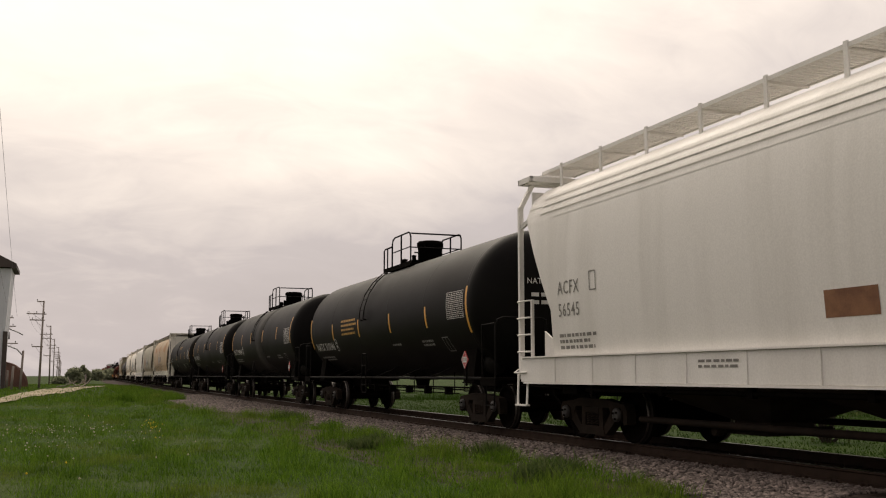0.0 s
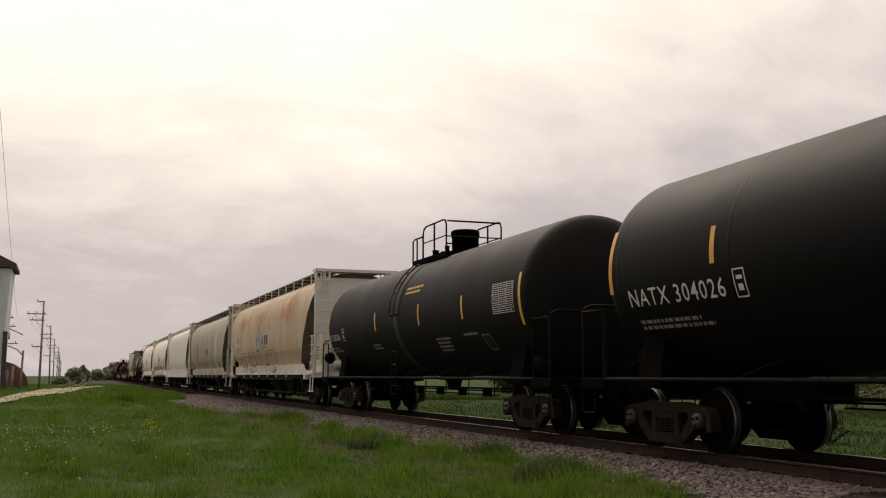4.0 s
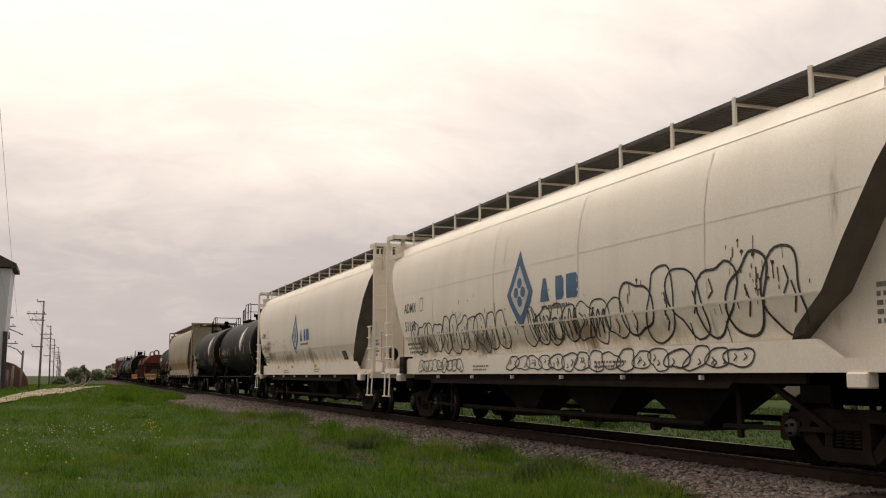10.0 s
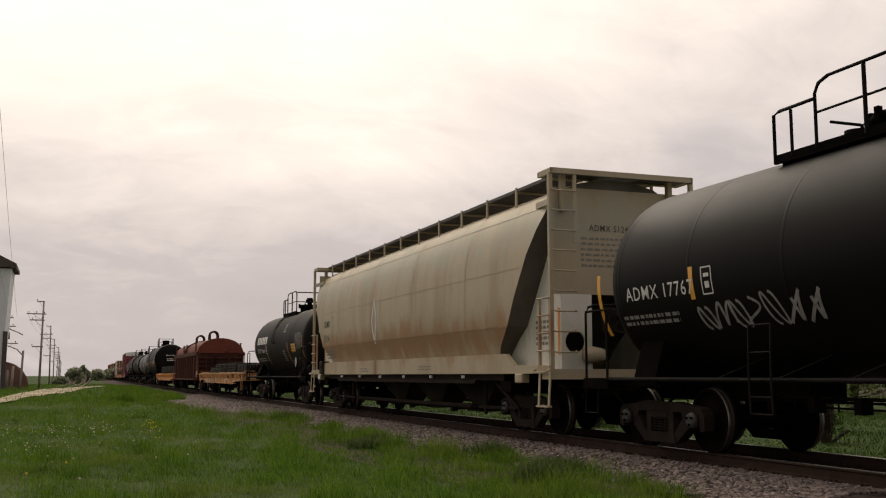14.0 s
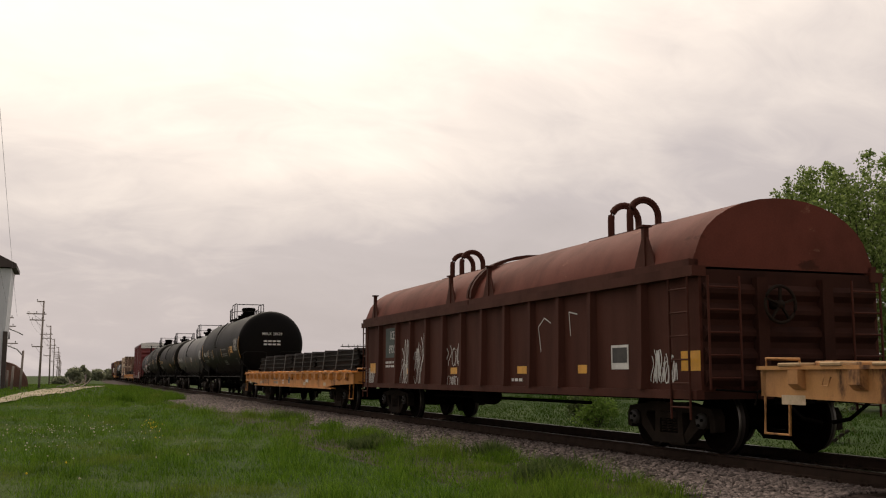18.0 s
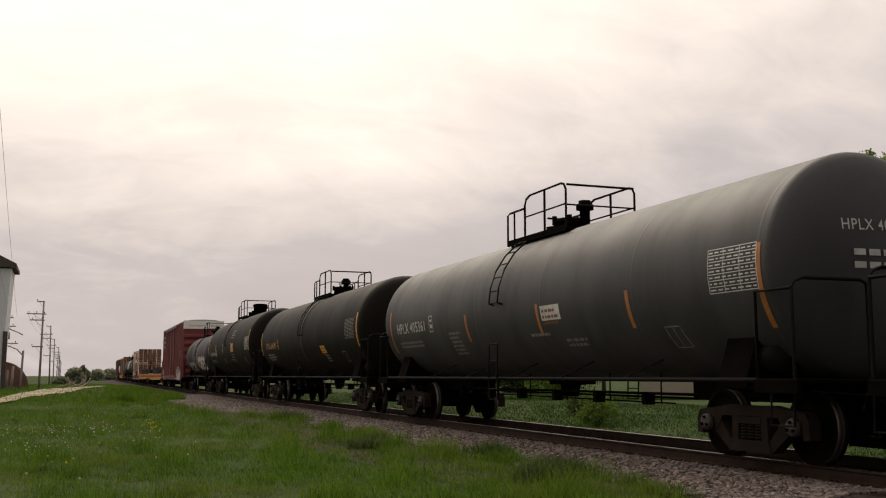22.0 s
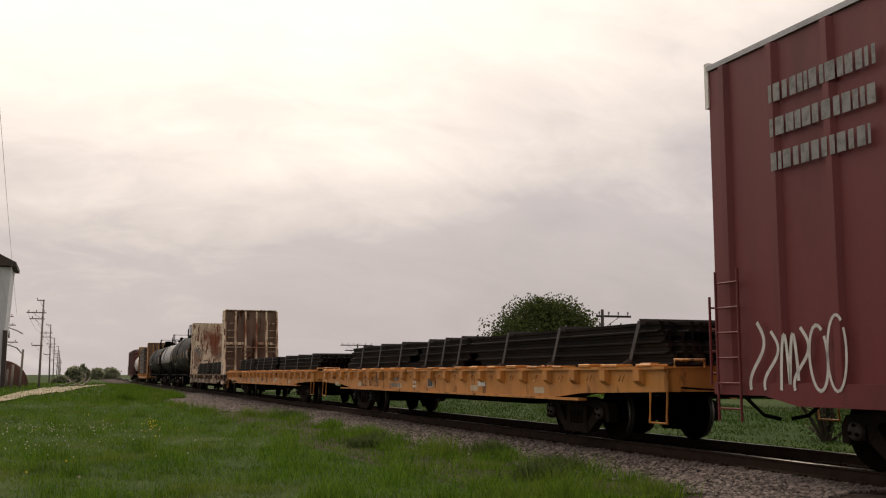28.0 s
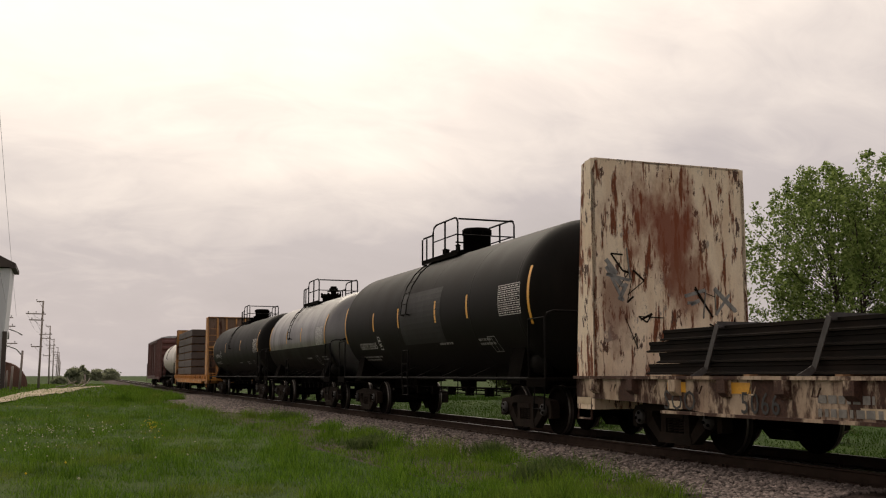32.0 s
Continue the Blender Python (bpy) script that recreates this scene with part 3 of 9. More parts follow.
MAT["poplar"] = leaf_material("poplar_leaf", (0.070, 0.112, 0.026), (0.28, 0.35, 0.11), 0.5)
MAT["dark_leaf"] = leaf_material("dense_tree_leaf", (0.036, 0.052, 0.016), (0.090, 0.112, 0.034))
MAT["bush_leaf"] = leaf_material("bright_bush_leaf", (0.085, 0.15, 0.025), (0.16, 0.24, 0.05))
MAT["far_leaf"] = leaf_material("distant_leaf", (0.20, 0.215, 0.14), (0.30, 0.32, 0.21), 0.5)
MAT["yellow_petal"] = leaf_material("yellow_petal", (0.70, 0.50, 0.03), (0.80, 0.62, 0.06), 0.2)
MAT["seed_head"] = leaf_material("pale_seed_head", (0.46, 0.40, 0.28), (0.72, 0.67, 0.55), 0.2)


# ---------- mesh helpers ----------
class Mesh:
    """Collects vertices and faces of one part, with a material slot and shading for each face."""

    def __init__(self):
        self.v, self.f, self.m, self.s = [], [], [], []

    def add(self, verts, faces, mat=0, smooth=False):
        n = len(self.v)
        self.v.extend(tuple(p) for p in verts)
        for f in faces:
            self.f.append(tuple(i + n for i in f))
            self.m.append(mat)
            self.s.append(smooth)
        return self

    def box(self, x0, x1, y0, y1, z0, z1, mat=0, bevel=0.0):
        if bevel:
            b = min(bevel, (x1 - x0) * 0.4, (y1 - y0) * 0.4, (z1 - z0) * 0.4)
            bm = bmesh.new()
            bmesh.ops.create_cube(bm, size=1.0, matrix=Matrix.Translation(((x0 + x1) / 2, (y0 + y1) / 2, (z0 + z1) / 2)) @ Matrix.Diagonal((x1 - x0, y1 - y0, z1 - z0, 1)))
            bmesh.ops.bevel(bm, geom=bm.edges[:], offset=b, segments=1, affect="EDGES")
            bm.verts.index_update()
            self.add([v.co[:] for v in bm.verts], [[v.index for v in f.verts] for f in bm.faces], mat)
            bm.free()
            return self
        p = [(x, y, z) for x in (x0, x1) for y in (y0, y1) for z in (z0, z1)]
        return self.add(p, [(0, 1, 3, 2), (4, 6, 7, 5), (0, 4, 5, 1), (2, 3, 7, 6), (0, 2, 6, 4), (1, 5, 7, 3)], mat)

    def tube(self, pts, r, n=6, mat=0, closed=False, smooth=True):
        """Round bar along a polyline."""
        P = [Vector(p) for p in pts]
        rings = []
        for i, p in enumerate(P):
            a = P[i - 1] if i else (P[-1] if closed else p)
            b = P[i + 1] if i < len(P) - 1 else (P[0] if closed else p)
            d = (b - a)
            d = d.normalized() if d.length > 1e-9 else Vector((0, 1, 0))
            h = Vector((0, 0, 1)) if abs(d.z) < 0.9 else Vector((1, 0, 0))
            u = d.cross(h).normalized()
            w = u.cross(d)
            rings.append([p + (u * math.cos(2 * math.pi * k / n + 0.4) + w * math.sin(2 * math.pi * k / n + 0.4)) * r for k in range(n)])
        vs = [q for ring in rings for q in ring]
        fs = []
        for i in range(len(P) - (0 if closed else 1)):
            j = (i + 1) % len(P)
            for k in range(n):
                fs.append((i * n + k, i * n + (k + 1) % n, j * n + (k + 1) % n, j * n + k))
        self.add(vs, fs, mat, smooth)
        if not closed:
            m = len(P) - 1
            self.add(rings[0] + rings[m], [tuple(range(n))[::-1], tuple(range(n, 2 * n))], mat)
        return self

    def bar(self, a, b, w, h, mat=0):
        """Flat bar from a to b, w wide and h high in section."""
        a, b = Vector(a), Vector(b)
        d = (b - a).normalized()
        up = Vector((0, 0, 1)) if abs(d.z) < 0.9 else Vector((0, 1, 0))
        u = d.cross(up).normalized() * w / 2
        v = u.cross(d).normalized() * h / 2
        p = [q + s * u + t * v for q in (a, b) for s, t in ((-1, -1), (1, -1), (1, 1), (-1, 1))]
        return self.add(p, [(0, 1, 2, 3), (7, 6, 5, 4), (0, 4, 5, 1), (1, 5, 6, 2), (2, 6, 7, 3), (3, 7, 4, 0)], mat)

    def lathe(self, prof, n=24, axis="y", at=(0, 0, 0), mat=0, smooth=True, ring_mats=None):
        """Turns a profile of (radius, along) about an axis."""
        k = len(prof)
        vs = []
        for r, a in prof:
            for i in range(n):
                c, s = r * math.cos(2 * math.pi * i / n), r * math.sin(2 * math.pi * i / n)
                p = {"x": (a, c, s), "y": (c, a, s), "z": (c, s, a)}[axis]
                vs.append((p[0] + at[0], p[1] + at[1], p[2] + at[2]))
        base = len(self.v)
        self.v.extend(vs)
        for j in range(k - 1):
            for i in range(n):
                self.f.append(tuple(base + q for q in (j * n + i, j * n + (i + 1) % n, (j + 1) * n + (i + 1) % n, (j + 1) * n + i)))
                self.m.append(ring_mats[j] if ring_mats else mat)
                self.s.append(smooth)
        for j in (0, k - 1):
            if prof[j][0] > 1e-4:
                self.f.append(tuple(base + j * n + i for i in range(n)))
                self.m.append(ring_mats[min(j, k - 2)] if ring_mats else mat)
                self.s.append(False)
        return self

    def loft(self, loops, mat=0, smooth=False, caps=True, closed=True):
        """Skin over loops of equal point counts."""
        n = len(loops[0])
        vs = [p for lp in loops for p in lp]
        fs = []
        for j in range(len(loops) - 1):
            for i in range(n if closed else n - 1):
                fs.append((j * n + i, j * n + (i + 1) % n, (j + 1) * n + (i + 1) % n, (j + 1) * n + i))
        self.add(vs, fs, mat, smooth)
        if caps:
            m = (len(loops) - 1) * n
            self.add(list(loops[0]) + list(loops[-1]), [tuple(range(n))[::-1], tuple(range(n, 2 * n))], mat)
        return self


def mesh_of(name, M, mats):
    me = bpy.data.meshes.new(name)
    me.from_pydata(M.v, [], M.f)
    mats = mats if isinstance(mats, (list, tuple)) else [mats]
    for m in mats:
        me.materials.append(MAT[m] if isinstance(m, str) else m)
    me.polygons.foreach_set("material_index", M.m)
    me.polygons.foreach_set("use_smooth", M.s)
    bm = bmesh.new()
    bm.from_mesh(me)
    bmesh.ops.recalc_face_normals(bm, faces=bm.faces[:])
    bm.to_mesh(me)
    bm.free()
    me.update()
    return me


def part(name, M, mats, parent=None, label="", at=None):
    me = M if isinstance(M, bpy.types.Mesh) else mesh_of(name, M, mats)
    ob = new(name, me)
    if parent:
        ob.parent = parent
    if at is not None:
        ob.matrix_basis = at
    if label:
        ob["label"] = label
    return ob


def thing(name, label, category, at=None, group="", kind=""):
    ob = new(name)
    ob.empty_display_size = 0.5
    if at is not None:
        ob.matrix_basis = at
    return tagged(ob, label, category, group, kind)


def arc(c, r, a0, a1, n, plane="xz"):
    """Points of an arc, degrees."""
    out = []
    for i in range(n + 1):
        a = radians(a0 + (a1 - a0) * i / n)
        p, q = r * math.cos(a), r * math.sin(a)
        out.append({"xz": (c[0] + p, c[1], c[2] + q), "yz": (c[0], c[1] + p, c[2] + q), "xy": (c[0] + p, c[1] + q, c[2])}[plane])
    return out


# ---------- lettering and markings ----------
GLYPHS = {}


def glyph_mesh(text, size, narrow=1.0):
    """Outline of a text as 2D vertices and faces, baseline at 0, centred sideways."""
    key = (text, size, narrow)
    if key not in GLYPHS:
        cu = bpy.data.curves.new("glyphs", "FONT")
        cu.body, cu.size, cu.resolution_u, cu.align_x = text, size, 2, "CENTER"
        cu.offset = 0.004 * size
        cu.space_character = 1.12
        ob = bpy.data.objects.new("glyphs", cu)
        me = bpy.data.meshes.new_from_object(ob)
        bm = bmesh.new()
        bm.from_mesh(me)
        bmesh.ops.triangulate(bm, faces=bm.faces[:])
        k = -0.3
        while k < 1.2 * size:
            bmesh.ops.bisect_plane(bm, geom=bm.verts[:] + bm.edges[:] + bm.faces[:], plane_co=(0, k, 0), plane_no=(0, 1, 0))
            k += 0.09
        bm.verts.index_update()
        GLYPHS[key] = ([(v.co.x * narrow, v.co.y) for v in bm.verts], [[v.index for v in f.verts] for f in bm.faces])
        bm.free()
        bpy.data.objects.remove(ob)
        bpy.data.curves.remove(cu)
        bpy.data.meshes.remove(me)
    return GLYPHS[key]


def cyl_wrap(R, zc):
    """Near side of a drum: height above its middle, measured round it, to x and z."""
    return lambda v, o=0.006: (-(R + o) * math.cos(v / R), zc + (R + o) * math.sin(v / R))


def prof_wrap(prof):
    """Near side of a body with profile (half width, z)."""
    zs, xs = [p[1] for p in prof], [p[0] for p in prof]
    return lambda v, o=0.006: (-(float(np.interp(v, zs, xs)) + o), v)


def flat_wrap(x):
    return lambda v, o=0.006: (-(x + o), v)


def letters(M, wrap, text, y, v, size, narrow=0.8, o=0.007, mat=0):
    vs, fs = glyph_mesh(text, size, narrow)
    out = []
    for a, b in vs:
        x, z = wrap(v + b, o)
        out.append((x, y - a, z))
    M.add(out, fs, mat)


def patch(M, wrap, y0, y1, v0, v1, o=0.005, lean=0.0, mat=0):
    """Rectangle laid on a side; lean shifts its top along the car."""
    n = max(1, int(abs(v1 - v0) / 0.12))
    vs = []
    for i in range(n + 1):
        k = i / n
        x, z = wrap(v0 + (v1 - v0) * k, o)
        vs += [(x, y0 + lean * k, z), (x, y1 + lean * k, z)]
    M.add(vs, [(2 * i, 2 * i + 1, 2 * i + 3, 2 * i + 2) for i in range(n)], mat)


def shape(M, wrap, pts, o=0.006, mat=0, step=0.1):
    """Filled outline on a side, points (along, height), cut into bands."""
    bm = bmesh.new()
    f = bm.faces.new([bm.verts.new((a, b, 0)) for a, b in pts])
    bmesh.ops.triangulate(bm, faces=[f])
    lo, hi = min(p[1] for p in pts), max(p[1] for p in pts)
    k = lo + step
    while k < hi:
        bmesh.ops.bisect_plane(bm, geom=bm.verts[:] + bm.edges[:] + bm.faces[:], plane_co=(0, k, 0), plane_no=(0, 1, 0))
        k += step
    bm.verts.index_update()
    vs = []
    for v in bm.verts:
        x, z = wrap(v.co.y, o)
        vs.append((x, v.co.x, z))
    M.add(vs, [[v.index for v in f.verts] for f in bm.faces], mat)
    bm.free()


def stroke(M, wrap, pts, w=0.04, o=0.008, mat=0, step=0.15):
    """Brush stroke along points (along, height)."""
    for (a, b), (c, d) in zip(pts, pts[1:]):
        ln = math.hypot(c - a, d - b)
        if ln < 1e-6:
            continue
        n = max(1, int(ln / step))
        nx, ny = -(d - b) / ln * w / 2, (c - a) / ln * w / 2
        vs = []
        for i in range(n + 1):
            k = i / n
            for s in (-1, 1):
                x, z = wrap(b + (d - b) * k + s * ny, o)
                vs.append((x, a + (c - a) * k + s * nx, z))
        M.add(vs, [(2 * i, 2 * i + 1, 2 * i + 3, 2 * i + 2) for i in range(n)], mat)


def small_print(M, wrap, y, v, width, rows, rng, h=0.055, gap=0.10, o=0.006, mat=0):
    """Lines of tiny unreadable stencil print as bars; y is its start seen from the near side."""
    for r in range(rows):
        a, end = 0.0, width * rng.uniform(0.75, 1.0)
        while a < end:
            w = rng.uniform(0.05, 0.16)
            patch(M, wrap, y - a, y - min(a + w, end), v - r * gap, v - r * gap + h, o, mat=mat)
            a += w + rng.uniform(0.02, 0.05)


def printed(M, mat, parent, name="stencil_print", label=""):
    """A block of tiny print as one part."""
    return tagged(part(name, M, mat, parent, label), kind="stuff")


def data_panel(parent, wrap, y, v, w, h, rng, mat="white_letter"):
    """Stencilled table: a framed grid of short bars."""
    M = Mesh()
    for k in range(8):
        vv = v + h * k / 7
        patch(M, wrap, y, y - w, vv - 0.006, vv + 0.006)
        if k < 7:
            a = 0.02
            while a < w - 0.05:
                b = rng.uniform(0.05, 0.13)
                patch(M, wrap, y - a, y - min(a + b, w), vv + 0.03, vv + 0.03 + h / 7 * 0.24)
                a += b + 0.04
    for k in range(4):
        a = w * k / 3
        stroke(M, wrap, [(y - a, v), (y - a, v + h)], 0.011)
    printed(M, mat, parent, "data_panel", "white stencilled data table")


def graffiti(M, wrap, y0, y1, v0, v1, rng, w=0.05, loops=8, mat=0):
    """Overlapping rounded scrawl of tall letters."""
    step = (y1 - y0) / loops
    for i in range(loops):
        a = y0 + step * i
        h = (v1 - v0) * rng.uniform(0.6, 1.0)
        pts = []
        kind = rng.randrange(5)
        sl = rng.uniform(-0.15, 0.15)
        for k in range(23):
            u = k / 22
            if kind == 0:
                x, z = 0.5 + 0.55 * math.cos(u * 6.0 + 1), 0.5 + 0.5 * math.sin(u * 6.0 + 1)
            elif kind == 1:
                x, z = u * 1.15, abs(math.sin(u * 6.2)) ** 0.7
            elif kind == 2:
                x, z = 0.35 + 0.5 * math.sin(u * 5.2), 1 - u
            elif kind == 3:
                x, z = 0.5 + 0.45 * math.sin(u * 6.3), 0.5 + 0.5 * math.cos(u * 9.4)
            else:
                x, z = (u * 2.2 if u < 0.45 else 1.0 - (u - 0.45) * 0.9), (u * 2.2 if u < 0.45 else abs(math.cos((u - 0.45) * 4.5)))
            pts.append((a + step * (x + sl * z), v0 + h * z))
        stroke(M, wrap, pts, w * rng.uniform(0.7, 1.2), mat=mat)


def bubble_row(M, wrap, y0, y1, v0, v1, rng, count, w=0.03):
    """Row of tall rounded outline letters with inner strokes and paint runs."""
    step = (y1 - y0) / count
    mid, hz = (v0 + v1) / 2, (v1 - v0) / 2
    for i in range(count):
        c, tall = y0 + step * (i + 0.5), hz * rng.uniform(0.75, 1.05)
        f1, f2, lean = rng.uniform(0, 6.28), rng.uniform(0, 6.28), rng.uniform(-0.25, 0.15) * abs(step)
        pts = []
        for k in range(29):
            a = 2 * math.pi * k / 28
            q = 1 + 0.16 * math.sin(2 * a + f1) + 0.12 * math.sin(3 * a + f2)
            u, h = math.cos(a) * q, math.copysign(abs(math.sin(a)) ** 0.8, math.sin(a))
            pts.append((c + step * 0.60 * u + lean * h, mid + tall * h * min(q, 1.08)))
        stroke(M, wrap, pts, w * rng.uniform(0.8, 1.2))
        for k in range(rng.randint(1, 3)):
            x, z = c + step * rng.uniform(-0.3, 0.3), mid + tall * rng.uniform(-0.2, 0.6)
            stroke(M, wrap, [(x, z), (x + step * 0.10, z - tall * 0.35), (x - step * 0.05, z - tall * rng.uniform(0.5, 0.8))], w * 0.8)
        if rng.random() < 0.5:
            x = c + step * rng.uniform(-0.4, 0.4)
            stroke(M, wrap, [(x, mid - tall * 0.6), (x, max(mid - tall * rng.uniform(0.9, 1.25), v0 - 0.1))], w * 0.5)


def rust_runs(car, wrap, y0, y1, v, spread, n, rng, mat="rust_run", clusters=5):
    """Short dark runs of rust that start at chips in the paint."""
    M = Mesh()
    spots = [rng.uniform(y0, y1) for _ in range(clusters)]
    for k in range(n):
        y = rng.gauss(rng.choice(spots), 0.35) if k % 3 else rng.uniform(y0, y1)
        z, ln, w = v + rng.gauss(0, spread), rng.uniform(0.03, 0.10) if k % 4 else rng.uniform(0.10, 0.26), rng.uniform(0.006, 0.024)
        stroke(M, wrap, [(y, z), (y + rng.uniform(-0.01, 0.01), z - ln)], w, 0.007)
        if k % 5 == 0:
            shape(M, wrap, [(y + 1.6 * w * math.cos(a) * rng.uniform(0.7, 1.5), z + 1.3 * w * math.sin(a) * rng.uniform(0.7, 1.4)) for a in np.arange(7) * 0.897], 0.0065)
    printed(M, mat, car, "rust_runs", "dark runs of rust from chipped paint")


CHUNK = {
    "C": [[(0.85, 0.82), (0.5, 1.0), (0.12, 0.75), (0.1, 0.25), (0.5, 0.0), (0.88, 0.2)]],
    "D": [[(0.15, 0.0), (0.15, 1.0), (0.6, 0.95), (0.9, 0.6), (0.8, 0.2), (0.5, 0.0), (0.15, 0.0)]],
    "R": [[(0.12, 0.0), (0.12, 1.0), (0.7, 0.95), (0.82, 0.7), (0.6, 0.5), (0.12, 0.48)], [(0.5, 0.5), (0.95, 0.0)]],
    "E": [[(0.85, 1.0), (0.15, 0.95), (0.15, 0.03), (0.9, 0.0)], [(0.15, 0.5), (0.7, 0.52)]],
    "S": [[(0.85, 0.85), (0.5, 1.0), (0.15, 0.8), (0.3, 0.55), (0.75, 0.42), (0.85, 0.18), (0.5, 0.0), (0.12, 0.15)]],
    "T": [[(0.05, 0.95), (0.95, 1.0)], [(0.5, 0.97), (0.55, 0.0)]],
    "U": [[(0.12, 1.0), (0.14, 0.25), (0.45, 0.0), (0.8, 0.2), (0.88, 1.0)]],
    "V": [[(0.05, 1.0), (0.45, 0.0), (0.95, 1.0)]],
    "P": [[(0.12, 0.0), (0.12, 1.0), (0.7, 0.95), (0.82, 0.7), (0.6, 0.5), (0.12, 0.48)]],
    "I": [[(0.5, 1.0), (0.5, 0.0)]],
}


def chunky(edge, fill, wrap, text, y, v, w, h, pitch, outer, inner, o=0.007, step=0.15):
    """Fat spray-can letters: a wide edge stroke with a narrower fill laid over it."""
    for ch in text:
        for path in CHUNK[ch]:
            pts = [(y - a * w, v + b * h) for a, b in path]
            for M, wd, oo in ((edge, outer, o), (fill, inner, o + 0.004)):
                stroke(M, wrap, pts, wd, oo, step=step)
                for a, b in pts:
                    shape(M, wrap, [(a + wd / 2 * math.cos(k), b + wd / 2 * math.sin(k)) for k in np.arange(8) * 0.785], oo, step=min(step, 0.1))
        y -= pitch


# ---------- running gear shared by all cars ----------
def wheelset_mesh(r):
    M = Mesh()
    for sx in (-1, 1):
        prof = [(0.10, 0.665), (0.10, 0.68), (0.30, 0.715), (r - 0.075, 0.70), (r - 0.075, 0.685), (r + 0.028, 0.685), (r + 0.028, 0.708),
                (r, 0.722), (r - 0.004, 0.785), (r - 0.006, 0.822), (r - 0.068, 0.826), (r - 0.075, 0.80), (0.30, 0.775), (0.14, 0.80), (0.13, 0.835), (0.0, 0.835)]
        M.lathe([(a, sx * b) for a, b in prof], 40, "x", ring_mats=[0, 0, 0, 0, 0, 0, 0, 3, 1, 0, 0, 0, 0, 0, 0])
        M.lathe([(0.105, sx * 0.93), (0.115, sx * 1.10), (0.105, sx * 1.145), (0.06, sx * 1.15), (0.0, sx * 1.15)], 14, "x", ring_mats=[0, 2, 2, 2])
        for k in range(3):
            a = 2.1 * k + 0.4
            M.box(sx * 1.16 - 0.015, sx * 1.16 + 0.015, 0.065 * math.cos(a) - 0.016, 0.065 * math.cos(a) + 0.016, 0.065 * math.sin(a) - 0.016, 0.065 * math.sin(a) + 0.016, 0)
    M.lathe([(0.085, -0.95), (0.075, 0.0), (0.085, 0.95)], 12, "x", mat=0)
    return mesh_of("wheelset", M, ["wheel", "tread", "cap", "dull_tread"])


def side_frame_mesh(zw):
    """Cast frame of one side, centred on x = 0."""
    M = Mesh()
    w = 0.085

    def slab(pts, half=w):
        lo = [(-half, a, b) for a, b in pts]
        hi = [(half, a, b) for a, b in pts]
        M.loft([lo, hi])
    for s in (-1, 1):
        slab([(0.0, zw + 0.24), (s * 0.42, zw + 0.25), (s * 0.66, zw + 0.21), (s * 0.90, zw + 0.19), (s * 1.08, zw + 0.17), (s * 1.15, zw + 0.06), (s * 1.15, zw - 0.14), (s * 1.04, zw - 0.16), (s * 1.02, zw + 0.07), (s * 0.76, zw + 0.07), (s * 0.73, zw - 0.10), (s * 0.64, zw - 0.02), (s * 0.58, zw + 0.10), (0.0, zw + 0.11)])
        slab([(s * 0.75, zw + 0.02), (s * 0.75, zw - 0.12), (s * 0.46, zw - 0.33), (s * 0.30, zw - 0.34), (s * 0.29, zw - 0.20), (s * 0.40, zw - 0.20), (s * 0.62, zw + 0.04)], w * 0.9)
        slab([(s * 0.23, zw + 0.12), (s * 0.36, zw + 0.12), (s * 0.37, zw - 0.24), (s * 0.24, zw - 0.24)], w * 0.95)
        M.loft([[(x, s * 0.89 + q, zw + h) for q, h in ((-0.13, 0.08), (0.13, 0.08), (0.11, -0.10), (-0.11, -0.10))] for x in (-0.10, 0.10)])
    slab([(-0.44, zw - 0.35), (0.44, zw - 0.35), (0.38, zw - 0.20), (-0.38, zw - 0.20)], w * 1.1)
    return mesh_of("side_frame", M, "cast")


def spring_mesh(zw):
    M = Mesh()
    for k in (-0.15, 0.0, 0.15):
        pts = [(-0.02 + 0.055 * math.cos(a * 0.8), k + 0.062 * math.sin(a * 0.8), zw - 0.19 + 0.2 * a / 40) for a in range(41)]
        M.tube(pts, 0.015, 5)
    M.box(-0.09, 0.07, -0.235, 0.235, zw + 0.01, zw + 0.10)
    return mesh_of("spring", M, "cast")


def bolster_mesh(zw):
    M = Mesh()
    M.loft([[(x, y, z) for y, z in ((-0.17, zw - 0.02), (0.17, zw - 0.02), (0.17, h), (-0.17, h))] for x, h in ((-0.95, zw + 0.09), (-0.5, zw + 0.19), (0.5, zw + 0.19), (0.95, zw + 0.09))])
    M.lathe([(0.2, zw + 0.19), (0.2, zw + 0.26)], 16, "z")
    for s in (-1, 1):
        M.tube([(-0.75, s * 0.42, zw - 0.1), (0.75, s * 0.42, zw - 0.1)], 0.035)
        M.tube([(-0.75, s * 0.42, zw - 0.1), (0, s * 0.22, zw - 0.14), (0.75, s * 0.42, zw - 0.1)], 0.025)
        for x in (-0.74, 0.74):
            M.box(x - 0.05, x + 0.05, s * 0.44 - 0.03, s * 0.44 + 0.03, zw - 0.2, zw + 0.1)
    return mesh_of("bogie", M, "frame_black")


WHEEL_R = 0.457
GEAR = dict(wheelset=wheelset_mesh(WHEEL_R), side_frame=side_frame_mesh(WHEEL_R), spring=spring_mesh(WHEEL_R), bogie=bolster_mesh(WHEEL_R))
WHEELS = []               # (wheelset, place on its bogie, its car)


